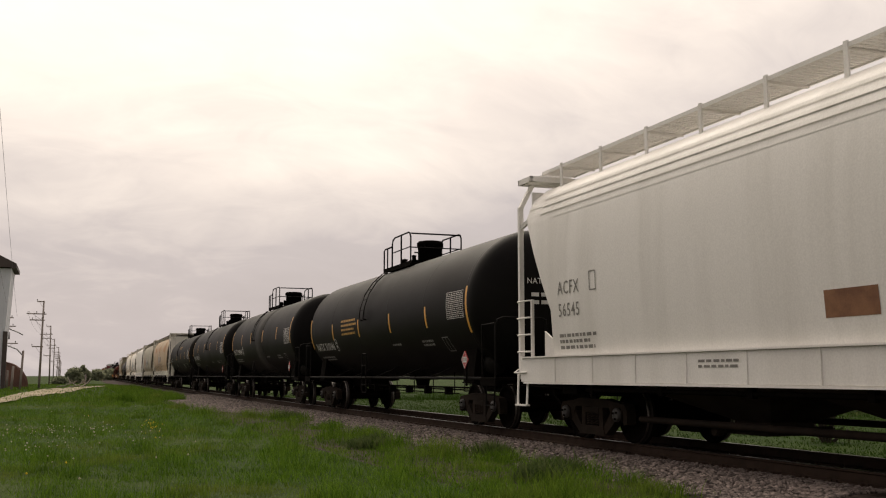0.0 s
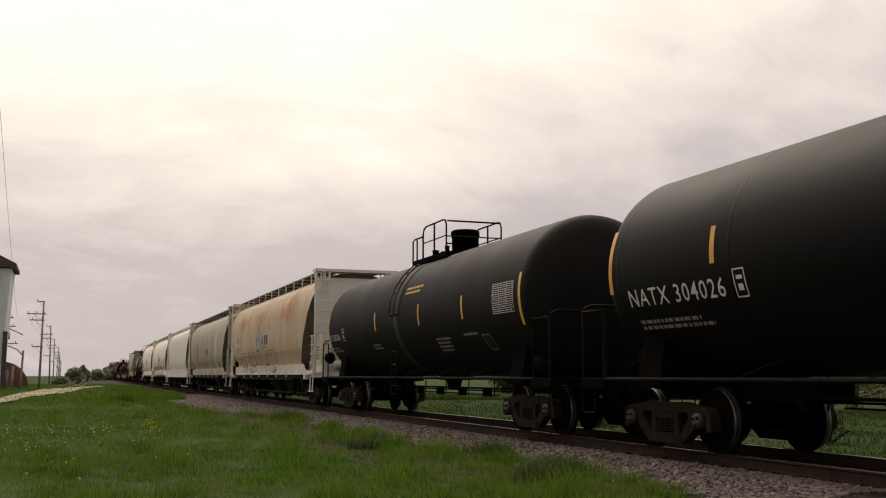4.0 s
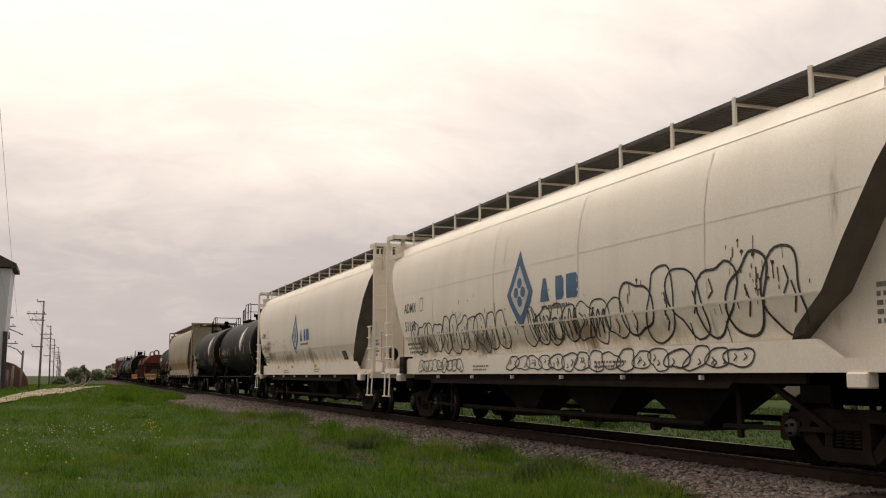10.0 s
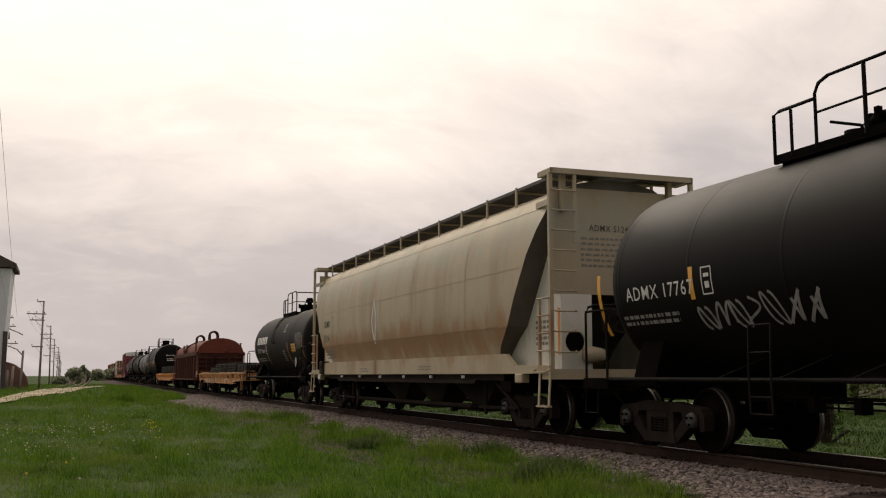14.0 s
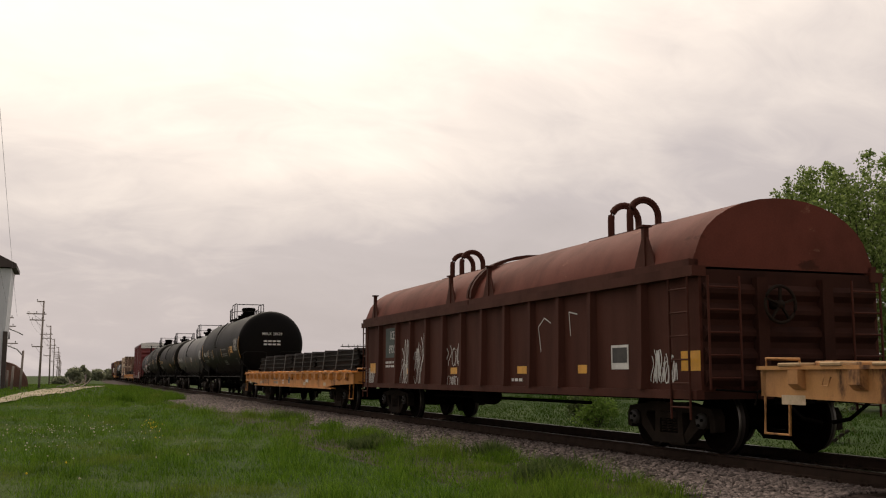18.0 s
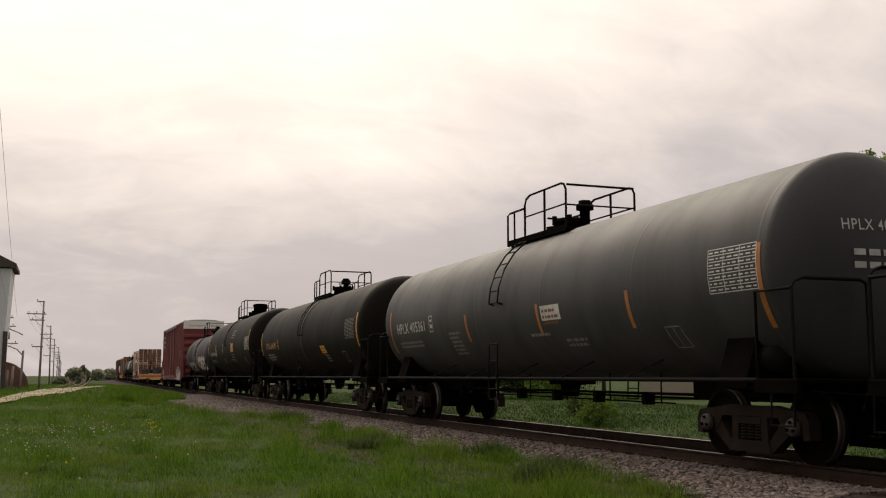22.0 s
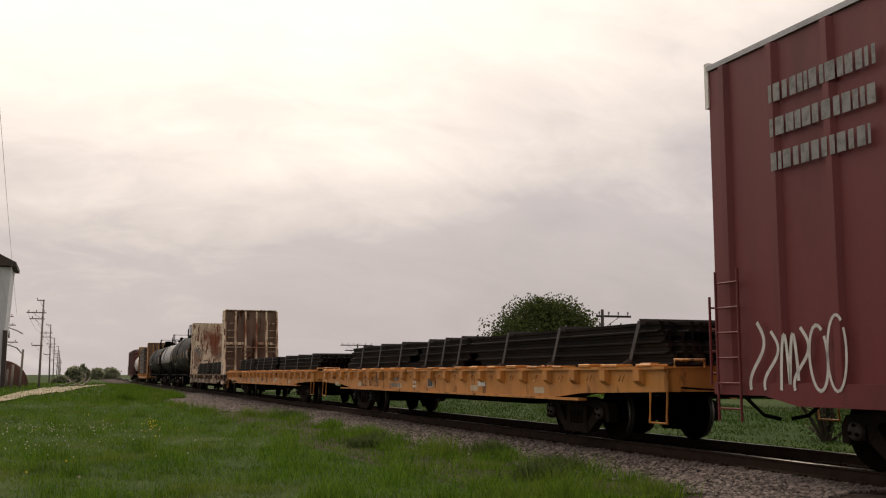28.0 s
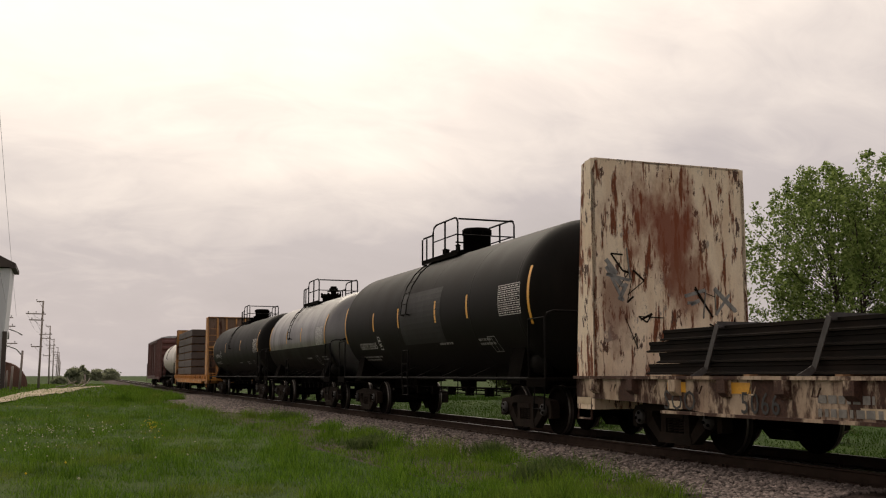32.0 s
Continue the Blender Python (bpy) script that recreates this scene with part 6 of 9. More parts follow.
# ---------- flat cars and their loads ----------
def flat_car(label, L, paint, centres, mark=None, mark_mat="black_letter", deck=1.17, sill_low=0.68, pockets=18, seed=1, bulkheads=False, back=None, face=None, top=4.62, name="flat_car"):
    rng = random.Random(seed)
    car = thing(name, label, "flat car", group="cars of the freight train")
    hb = L / 2 - 0.62
    M = Mesh()
    for k in range(int(2 * hb / 0.30)):
        y = -hb + 0.02 + k * 0.30
        M.box(-1.42, 1.42, y, y + 0.285, deck - 0.10, deck - 0.012 - 0.006 * rng.random())
    part("deck", M, "timber", car, "worn plank deck")
    if not bulkheads:
        for k in range(7):
            y = -hb + 1.2 + k * (2 * hb - 2.4) / 6 + rng.uniform(-0.4, 0.4)
            M = Mesh()
            M.box(-1.38, 1.38, y - 0.16, y + 0.16, deck - 0.01, deck + rng.uniform(0.07, 0.10), bevel=0.02)
            part("deck_bolster", M, paint, car)
    for sx in (-1, 1):
        M = Mesh()
        x0, x1 = sorted((sx * 1.44, sx * 1.50))
        e = hb - 2.6
        pts = [(-hb, deck), (hb, deck), (hb, sill_low + 0.16), (e, sill_low + 0.10), (e - 1.2, sill_low), (-e + 1.2, sill_low), (-e, sill_low + 0.10), (-hb, sill_low + 0.16)]
        M.loft([[(x, a, b) for a, b in pts] for x in (x0, x1)])
        sill = part("side_sill", M, paint, car)
        M = Mesh()
        M.box(min(sx * 1.40, sx * 1.56), max(sx * 1.40, sx * 1.56), -hb, hb, deck - 0.015, deck + 0.03)
        part("top_flange", M, paint, sill)
        M = Mesh()
        M.box(min(sx * 1.40, sx * 1.55), max(sx * 1.40, sx * 1.55), -e, e, sill_low - 0.02, sill_low + 0.02)
        part("bottom_flange", M, paint, sill)
        for k in range(pockets):
            y = -hb + 0.7 + k * (2 * hb - 1.4) / (pockets - 1)
            M = Mesh()
            M.loft([[(sx * 1.50, y - 0.10, z), (sx * (1.50 + d), y - 0.085, z), (sx * (1.50 + d), y + 0.085, z), (sx * 1.50, y + 0.10, z)] for z, d in ((deck - 0.24, 0.03), (deck - 0.18, 0.10), (deck - 0.02, 0.10))])
            part("stake_pocket", M, paint, sill)
        for k in range(0 if bulkheads else 22):
            M = Mesh()
            y = -hb + 0.55 + k * (2 * hb - 1.1) / 21 + rng.uniform(-0.08, 0.08)
            ln = rng.uniform(0.16, 0.26)
            M.box(min(sx * 1.28, sx * 1.58), max(sx * 1.28, sx * 1.58), y - ln, y + ln, deck + 0.02, deck + rng.uniform(0.055, 0.085), bevel=0.012)
            part("deck_edge_plate", M, "bright_orange" if paint == "flat_orange" else "pale_edge", sill)
        for y in (8.6, 5.9, 2.2, -2.9, -6.0):
            M = Mesh()
            patch(M, flat_wrap(-sx * 1.502) if sx > 0 else flat_wrap(1.502), y, y - rng.uniform(0.35, 0.5), deck - 0.42, deck - 0.31, 0.004)
            part("faded_patch", M, "faded_tape", sill)
        for k in range(pockets - 1):
            y = -hb + 0.7 + (k + 0.5) * (2 * hb - 1.4) / (pockets - 1)
            M = Mesh()
            M.tube([(sx * 1.53, y - 0.06, deck - 0.10), (sx * 1.57, y - 0.05, deck - 0.2), (sx * 1.57, y + 0.04, deck - 0.2), (sx * 1.53, y + 0.05, deck - 0.10)], 0.011, 5)
            part("tie_down_ring", M, paint, sill)
    for s in (-1, 1):
        M = Mesh()
        y0, y1 = sorted((s * hb, s * (hb - 0.10)))
        M.box(-1.50, 1.50, y0, y1, sill_low + 0.16, deck)
        M.box(-1.5, 1.5, *sorted((s * (hb + 0.02), s * (hb - 0.8))), deck, deck + 0.025)
        part("end_sill", M, paint, car)
        for sx in (-1, 1):
            M = Mesh()
            M.tube([(sx * 1.48, s * (hb - 0.05), sill_low + 0.2), (sx * 1.50, s * (hb - 0.05), 0.40), (sx * 1.50, s * (hb - 0.5), 0.40), (sx * 1.48, s * (hb - 0.5), sill_low + 0.2)], 0.02)
            part("sill_step", M, paint, car)
            M = Mesh()
            M.tube([(sx * 1.40, s * (hb + 0.02), deck), (sx * 1.40, s * (hb + 0.02), deck + 0.12), (sx * 0.9, s * (hb + 0.02), deck + 0.12), (sx * 0.9, s * (hb + 0.02), deck)], 0.02)
            part("end_grab", M, paint, car)
    M = Mesh()
    fish = [(-hb, 0.75), (-centres / 2 + 1.6, 0.75), (-centres / 2 + 3.4, 0.48), (centres / 2 - 3.4, 0.48), (centres / 2 - 1.6, 0.75), (hb, 0.75), (hb, deck - 0.11), (-hb, deck - 0.11)]
    M.loft([[(x, a, b) for a, b in fish] for x in (-0.34, 0.34)])
    for k in range(9):
        y = -centres / 2 + centres * k / 8
        M.box(-1.42, 1.42, y - 0.06, y + 0.06, sill_low + 0.1, deck - 0.1)
    M.lathe([(0.0, -0.45), (0.19, -0.4), (0.19, 0.4), (0.0, 0.45)], 12, "y", (-0.85, -1.5, 0.70))
    M.box(-1.2, -0.7, 0.6, 1.1, 0.5, 0.9)
    part("centre_sill", M, "frame_black", car)
    couplers(car, L)
    running_gear(car, centres)
    w = flat_wrap(1.503)
    if mark:
        M = Mesh()
        letters(M, w, mark[0], mark[1], mark[2], mark[3], 0.92, 0.006)
        printed(M, mark_mat, car, "car_number", "stencilled car number")
        M = Mesh()
        small_print(M, w, mark[1] - 1.9, mark[2] + 0.16, 1.0, 2, rng, 0.09, 0.15)
        printed(M, "faded_letter", car, "load_stencil")
    if not bulkheads:
        M = Mesh()
        patch(M, w, -0.2, -0.54, deck - 0.38, deck - 0.10)
        p = part("consolidated_panel", M, "white_letter", car, "black and white inspection panel")
        M = Mesh()
        patch(M, w, -0.22, -0.36, deck - 0.36, deck - 0.12, 0.009)
        patch(M, w, -0.38, -0.52, deck - 0.36, deck - 0.12, 0.009)
        part("panel_field", M, "black_letter", p)
        M = Mesh()
        small_print(M, w, 0.9, deck - 0.3, 0.3, 2, rng)
        patch(M, w, -3.3, -3.7, deck - 0.32, deck - 0.22)
        printed(M, "white_letter", car, "sill_stencil")
    if bulkheads:
        for s in (-1, 1):
            # s = -1: near end; its cargo face looks to the rear
            yb = s * (hb - 0.12) if s < 0 else hb - 0.02
            yi = s * (hb - 1.24) if s < 0 else hb - 0.60
            d = s * abs(yb - yi) / 1.12      # the far bulkhead is the shallower one
            M = Mesh()
            y0, y1 = sorted((yi, yi + d * 0.05))
            top_x = 1.38
            pts = [(-1.50, deck - 0.5), (1.50, deck - 0.5), (1.50, top - 0.25), (top_x, top), (-top_x, top), (-1.50, top - 0.25)]
            M.loft([[(x, y, z) for x, z in pts] for y in (y0, y1)])
            b = part("bulkhead", M, face, car, "rust-streaked white steel bulkhead plate")
            if face == "bulk_rust":
                for mat, n, wd in (("grey_letter", 7, 0.05), ("cast", 8, 0.025)):
                    M = Mesh()
                    for q in range(n):
                        x0, z0 = rng.uniform(-1.35, 0.9), rng.uniform(1.35, 2.75)
                        pts = [(x0 + rng.uniform(0, 0.5), z0 + rng.uniform(-0.1, 0.5)) for _ in range(5)]
                        for (xa, za), (xb, zb) in zip(pts, pts[1:]):
                            M.bar((xa, yi - s * 0.004, za), (xb, yi - s * 0.004, zb), 0.004, wd * rng.uniform(0.5, 1.6))
                    printed(M, mat, b, "graffiti", "worn spray-paint shapes")
            for sx in (-1.46, 1.46):
                M = Mesh()
                pts = [(yi, deck - 0.5), (yb, deck - 0.5), (yb, deck + 0.25), (yi + d * 0.60, top - 0.06), (yi, top)]
                M.loft([[(x, a, c) for a, c in pts] for x in (sx - 0.035, sx + 0.035)])
                part("bulkhead_flange", M, face, b)
            for x in (-0.85, -0.3, 0.3, 0.85):
                M = Mesh()
                pts = [(yi + d * 0.45, deck), (yi + d * 1.02, deck), (yi + d * 0.62, top - 0.08), (yi + d * 0.45, top - 0.05)]
                M.loft([[(q, a, c) for a, c in pts] for q in (x - 0.045, x + 0.045)])
                part("bulkhead_rib", M, face, b)
            M = Mesh()
            M.box(-1.42, 1.42, *sorted((yi + d * 0.46, yi + d * 0.50)), deck, top - 0.06)
            part("bulkhead_back", M, back, b, "rusted ribbed back of the bulkhead")
            M = Mesh()
            M.box(-1.42, 1.42, *sorted((yi, yi + d * 0.64)), top - 0.03, top + 0.012)
            part("bulkhead_cap", M, face, b)
            M = Mesh()
            M.tube([(-1.40, yi + d * 0.98, deck + 1.52), (1.40, yi + d * 0.98, deck + 1.52)], 0.018, 5)
            part("grab_rail", M, face, b)
            for z in (deck + 1.74,):
                for x0, x1 in ((-1.42, -0.95), (-0.78, -0.4), (0.4, 0.78), (0.95, 1.42)):
                    M = Mesh()
                    M.box(x0, x1, *sorted((yi + d * 0.52, yi + d * 0.78)), z - 0.08, z + 0.06)
                    part("bulkhead_stiffener", M, face, b)
            for sx in (-1, 1):
                ladder(b, (sx * 1.15, yi + d * 1.06, deck - 0.1), (sx * 1.15, yi + d * 0.70, top - 0.55), 0.50, (1, 0, 0), 8, 0.018, face, "bulkhead_ladder")
            brake_wheel(car, -0.25, yi + d * 0.94, 2.35, s, 0.29, "bulk_brown")
    return car


def rail_bundle(y0, y1, width, layers, deck, seed, lay_h=0.165, spaced=False, label="bundle of long dark steel rails strapped on timber blocks"):
    """Stack of rails in layers with dunnage under it, spacers between and straps over it."""
    rng = random.Random(seed)
    b = thing("rail_bundle", label, "steel bundle", group="steel loads on the flat cars")
    n = 14
    k2 = lay_h / 0.088
    z = deck + 0.05
    ln = y1 - y0
    marks = [y0 + ln * (k + 0.5 + rng.uniform(-0.1, 0.1)) / 6 for k in range(6)]
    for k in range(layers):
        M = Mesh()
        shift = rng.uniform(-0.30, 0.30)
        w2 = width * (1 - 0.012 * k)
        for i in range(n):
            x = -w2 / 2 + w2 * (i + 0.5) / n
            j0, j1 = rng.uniform(-0.16, 0.16), rng.uniform(-0.16, 0.16)
            w = w2 / n * 0.48
            M.loft([[(x - w, y, z), (x + w, y, z), (x + w, y, z + 0.012 * k2), (x + 0.02, y, z + 0.022 * k2), (x + 0.02, y, z + 0.055 * k2), (x + 0.036, y, z + 0.060 * k2), (x + 0.036, y, z + 0.084 * k2), (x - 0.036, y, z + 0.084 * k2), (x - 0.036, y, z + 0.060 * k2), (x - 0.02, y, z + 0.055 * k2), (x - 0.02, y, z + 0.022 * k2), (x - w, y, z + 0.012 * k2)]
                    for y in (y0 + shift + j0, y1 + shift + j1)])
        part("rail_layer", M, "steel_load", b)
        for y in marks if spaced else ():
            M = Mesh()
            M.box(-w2 / 2 - 0.006, w2 / 2 + 0.006, y - 0.02, y + 0.02, z + lay_h * 0.80, z + lay_h - 0.004)
            part("spacer", M, "spacer", b)
        z += lay_h
    zt = z
    for k in range(4):
        y = y0 + ln * (k + 0.5) / 4
        M = Mesh()
        M.box(-width / 2 - 0.1, width / 2 + 0.1, y - 0.06, y + 0.06, deck, deck + 0.05)
        part("dunnage", M, "timber", b)
    for k in range(3):
        y = y0 + ln * (0.14 + 0.33 * k) + rng.uniform(-0.2, 0.2)
        M = Mesh()
        h = width / 2 + 0.014
        pts = [(-1.44, deck), (-h, deck + 0.12), (-h, zt + 0.005), (h, zt + 0.005), (h, deck + 0.12), (1.44, deck)]
        for (a, c), (d, e) in zip(pts, pts[1:]):
            M.bar((a, y - 0.5 * (c - deck), c), (d, y - 0.5 * (e - deck), e), 0.014, 0.085)
        part("strap", M, "strap", b, "steel strap")
    return b


# ---------- covered coil gondola ----------
def coil_gondola(label, L, centres, seed=3):
    rng = random.Random(seed)
    car = thing("coil_gondola", label, "gondola car", group="cars of the freight train")
    hb = L / 2 - 0.62
    z0, z1 = 0.77, 2.42
    for sx in (-1, 1):
        M = Mesh()
        M.box(min(sx * 1.46, sx * 1.50), max(sx * 1.46, sx * 1.50), -hb, hb, z0, z1)
        part("side_wall", M, "gon_brown", car)
    M = Mesh()
    M.box(-1.46, 1.46, -hb, hb, z0 + 0.1, z0 + 0.2)
    part("floor_plate", M, "gon_brown", car)
    for sx in (-1, 1):
        M = Mesh()
        M.box(min(sx * 1.50, sx * 1.58), max(sx * 1.50, sx * 1.58), -hb, hb, z0, z0 + 0.12)
        M.box(min(sx * 1.40, sx * 1.62), max(sx * 1.40, sx * 1.62), -hb - 0.03, hb + 0.03, z1, z1 + 0.14)
        part("side_rail", M, "gon_brown", car)
        for y in (-6.8, -5.25, -4.12, -2.97, -1.82, -0.67, 0.48, 1.63, 2.78, 3.93, 5.08, 6.6):
            M = Mesh()
            M.loft([[(sx * 1.50, y - 0.10, z), (sx * (1.50 + d), y - 0.055, z), (sx * (1.50 + d), y + 0.055, z), (sx * 1.50, y + 0.10, z)] for z, d in ((z0 + 0.12, 0.13), (z0 + 0.4, 0.11), (z1, 0.09))])
            part("side_stake", M, "gon_brown", car)
    for s in (-1, 1):
        M = Mesh()
        M.box(-1.46, 1.46, *sorted((s * hb, s * (hb - 0.05))), z0, z1 + 0.1)
        e = part("end_wall", M, "gon_end", car)
        for z in (1.05, 1.35, 1.65, 1.95, 2.22):
            M = Mesh()
            M.loft([[(x, s * (hb + d), z + h) for d, h in ((0, -0.11), (0.07, -0.03), (0.07, 0.03), (0, 0.11))] for x in (-1.44, 1.44)])
            part("end_rib", M, "gon_end", e)
        for x in (-0.55, 0.55):
            M = Mesh()
            M.box(x - 0.09, x + 0.09, *sorted((s * hb, s * (hb + 0.12))), z0, z1)
            part("end_post", M, "gon_end", e)
        brake_wheel(car, -0.35, s * (hb + 0.22), 2.05, s, 0.25, "cast")
        for sx in (-1, 1):
            ladder(car, (sx * 1.2, s * (hb + 0.14), 0.9), (sx * 1.2, s * (hb + 0.14), z1), 0.5, (1, 0, 0), 5, 0.018, "gon_brown", "end_ladder")
            ladder(car, (sx * 1.60, s * (hb - 0.35), 0.5), (sx * 1.60, s * (hb - 0.35), z1), 0.46, (0, 1, 0), 6, 0.018, "gon_brown", "corner_ladder")
    # two hoods with end plates
    n = 2
    for k in range(n):
        a, b = -hb + 0.04 + k * (2 * hb - 0.08) / n + 0.03, -hb + 0.04 + (k + 1) * (2 * hb - 0.08) / n - 0.03
        zb = z1 + 0.14
        out = [(1.52, zb), (1.52, zb + 0.12)] + [(1.47 * math.cos(radians(q)), zb + 0.14 + 0.88 * math.sin(radians(q))) for q in range(8, 173, 11)] + [(-1.52, zb + 0.12), (-1.52, zb)]
        M = Mesh()
        M.loft([[(x, y, z) for x, z in out] for y in (a, b)], smooth=False)
        for i in range(len(M.s)):
            M.s[i] = len(M.f[i]) == 4
        hood = part("hood", M, "gon_hood", car, "faded oxide-red rounded coil cover")
        M = Mesh()
        for sx in (-1, 1):
            M.box(min(sx * 1.45, sx * 1.60), max(sx * 1.45, sx * 1.60), a, b, zb - 0.02, zb + 0.10)
        part("hood_rail", M, "gon_brown", hood)
        M = Mesh()
        M.box(-0.22, 0.22, (a + b) / 2 - 1.3, (a + b) / 2 + 1.3, zb + 0.98, zb + 1.06)
        part("hood_ridge", M, "gon_brown", hood)
        ym = (a + b) / 2
        for dy in (-0.33, 0.33):
            M = Mesh()
            for rr, wd in ((0.30, 0.048), (0.25, 0.03)):
                M.tube([(-rr, ym + dy, zb + 0.92), (-rr, ym + dy, zb + 1.32)] + arc((0, ym + dy, zb + 1.32), rr, 180, 0, 12, "xz") + [(rr, ym + dy, zb + 1.32), (rr, ym + dy, zb + 0.92)], wd, 8)
            part("lifting_loop", M, "gon_brown", hood)
        # raised rim where the hoods meet
        yr = b - 0.10 if k == 0 else a + 0.02
        M = Mesh()
        ring = [[(r * 1.49 * math.cos(radians(q)), y, zb + 0.14 + r * 0.90 * math.sin(radians(q))) for q in range(0, 181, 10)] for r, y in ((1.0, yr), (1.07, yr), (1.07, yr + 0.09), (1.0, yr + 0.09))]
        M.loft(ring, caps=False, closed=False)
        part("hood_rim", M, "gon_brown", hood)
        for sx in (-1, 1):
            for y in (a + 1.25, b - 0.88):
                M = Mesh()
                M.box(min(sx * 1.46, sx * 1.54), max(sx * 1.46, sx * 1.54), y - 0.04, y + 0.04, zb, zb + 0.70)
                M.box(min(sx * 1.42, sx * 1.58), max(sx * 1.42, sx * 1.58), y - 0.07, y + 0.07, zb + 0.70, zb + 0.73)
                M.loft([[(sx * 1.50 + d, q, z) for q, z in ((y - 0.32, zb + 0.05), (y + 0.32, zb + 0.05), (y + 0.06, zb + 0.55), (y - 0.06, zb + 0.55))] for d in (-0.02, 0.02)])
                part("guide_post", M, "gon_brown", hood)
    M = Mesh()
    M.box(-0.34, 0.34, -hb, hb, 0.70, 0.92)
    M.lathe([(0.0, -0.45), (0.19, -0.4), (0.19, 0.4), (0.0, 0.45)], 12, "y", (-0.85, 0.8, 0.66))
    M.tube([(-0.9, -4, 0.62), (-0.9, 4, 0.62)], 0.03)
    part("centre_sill", M, "frame_black", car)
    couplers(car, L)
    running_gear(car, centres)
    w = flat_wrap(1.50)
    M = Mesh()
    patch(M, w, 6.2, 5.06, 1.55, 2.32, 0.004)
    part("number_panel", M, "green_panel", car, "dark green number panel")
    M = Mesh()
    letters(M, w, "ICE", 5.60, 2.02, 0.31, 0.75, 0.010)
    letters(M, w, "69006", 5.58, 1.66, 0.31, 0.75, 0.010)
    part("car_number", M, "white_letter", car, "stencilled car number")
    M = Mesh()
    small_print(M, w, 6.2, 1.40, 0.9, 2, rng)
    small_print(M, w, -2.0, 0.98, 0.5, 1, rng)
    graffiti(M, w, hb - 0.15, hb - 0.95, 0.85, 1.3, rng, 0.022, 6)
    graffiti(M, w, 4.9, 3.98, 0.9, 2.2, rng, 0.026, 3)
    graffiti(M, w, 4.8, 4.0, 0.9, 1.5, rng, 0.020, 5)
    graffiti(M, w, 3.85, 2.85, 0.9, 2.15, rng, 0.028, 4)
    graffiti(M, w, 3.8, 2.9, 1.2, 1.9, rng, 0.020, 5)
    graffiti(M, w, 1.6, 0.6, 1.3, 1.9, rng, 0.025, 5)
    graffiti(M, w, 1.5, 0.7, 0.85, 1.1, rng, 0.02, 5)
    stroke(M, w, [(-3.3, 1.5), (-3.2, 1.95), (-3.45, 2.1), (-3.7, 2.0)], 0.02)
    stroke(M, w, [(-4.45, 1.75), (-4.4, 2.15), (-4.7, 2.1)], 0.02)
    graffiti(M, w, -6.95, -7.55, 1.0, 1.55, rng, 0.022, 8)
    graffiti(M, w, -7.0, -7.6, 0.98, 1.3, rng, 0.018, 6)
    printed(M, "white_letter", car, "graffiti", "white spray-paint scrawl")
    for y, wd in ((7.4, 0.5), (4.2, 0.4), (1.1, 0.4), (-2.47, 0.42), (-4.9, 0.42), (-7.95, 0.46)):
        M = Mesh()
        patch(M, w, y - wd / 2, y + wd / 2, 1.12 if wd < 0.45 else 1.15, 1.26 if wd < 0.45 else 1.42)
        part("reflector_strip", M, "yellow", car)
    M = Mesh()
    patch(M, w, -5.8, -6.32, 1.18, 1.55)
    p = part("consolidated_panel", M, "white_letter", car)
    M = Mesh()
    patch(M, w, -5.84, -6.28, 1.28, 1.51, 0.009)
    part("panel_field", M, "black_letter", p)
    return car


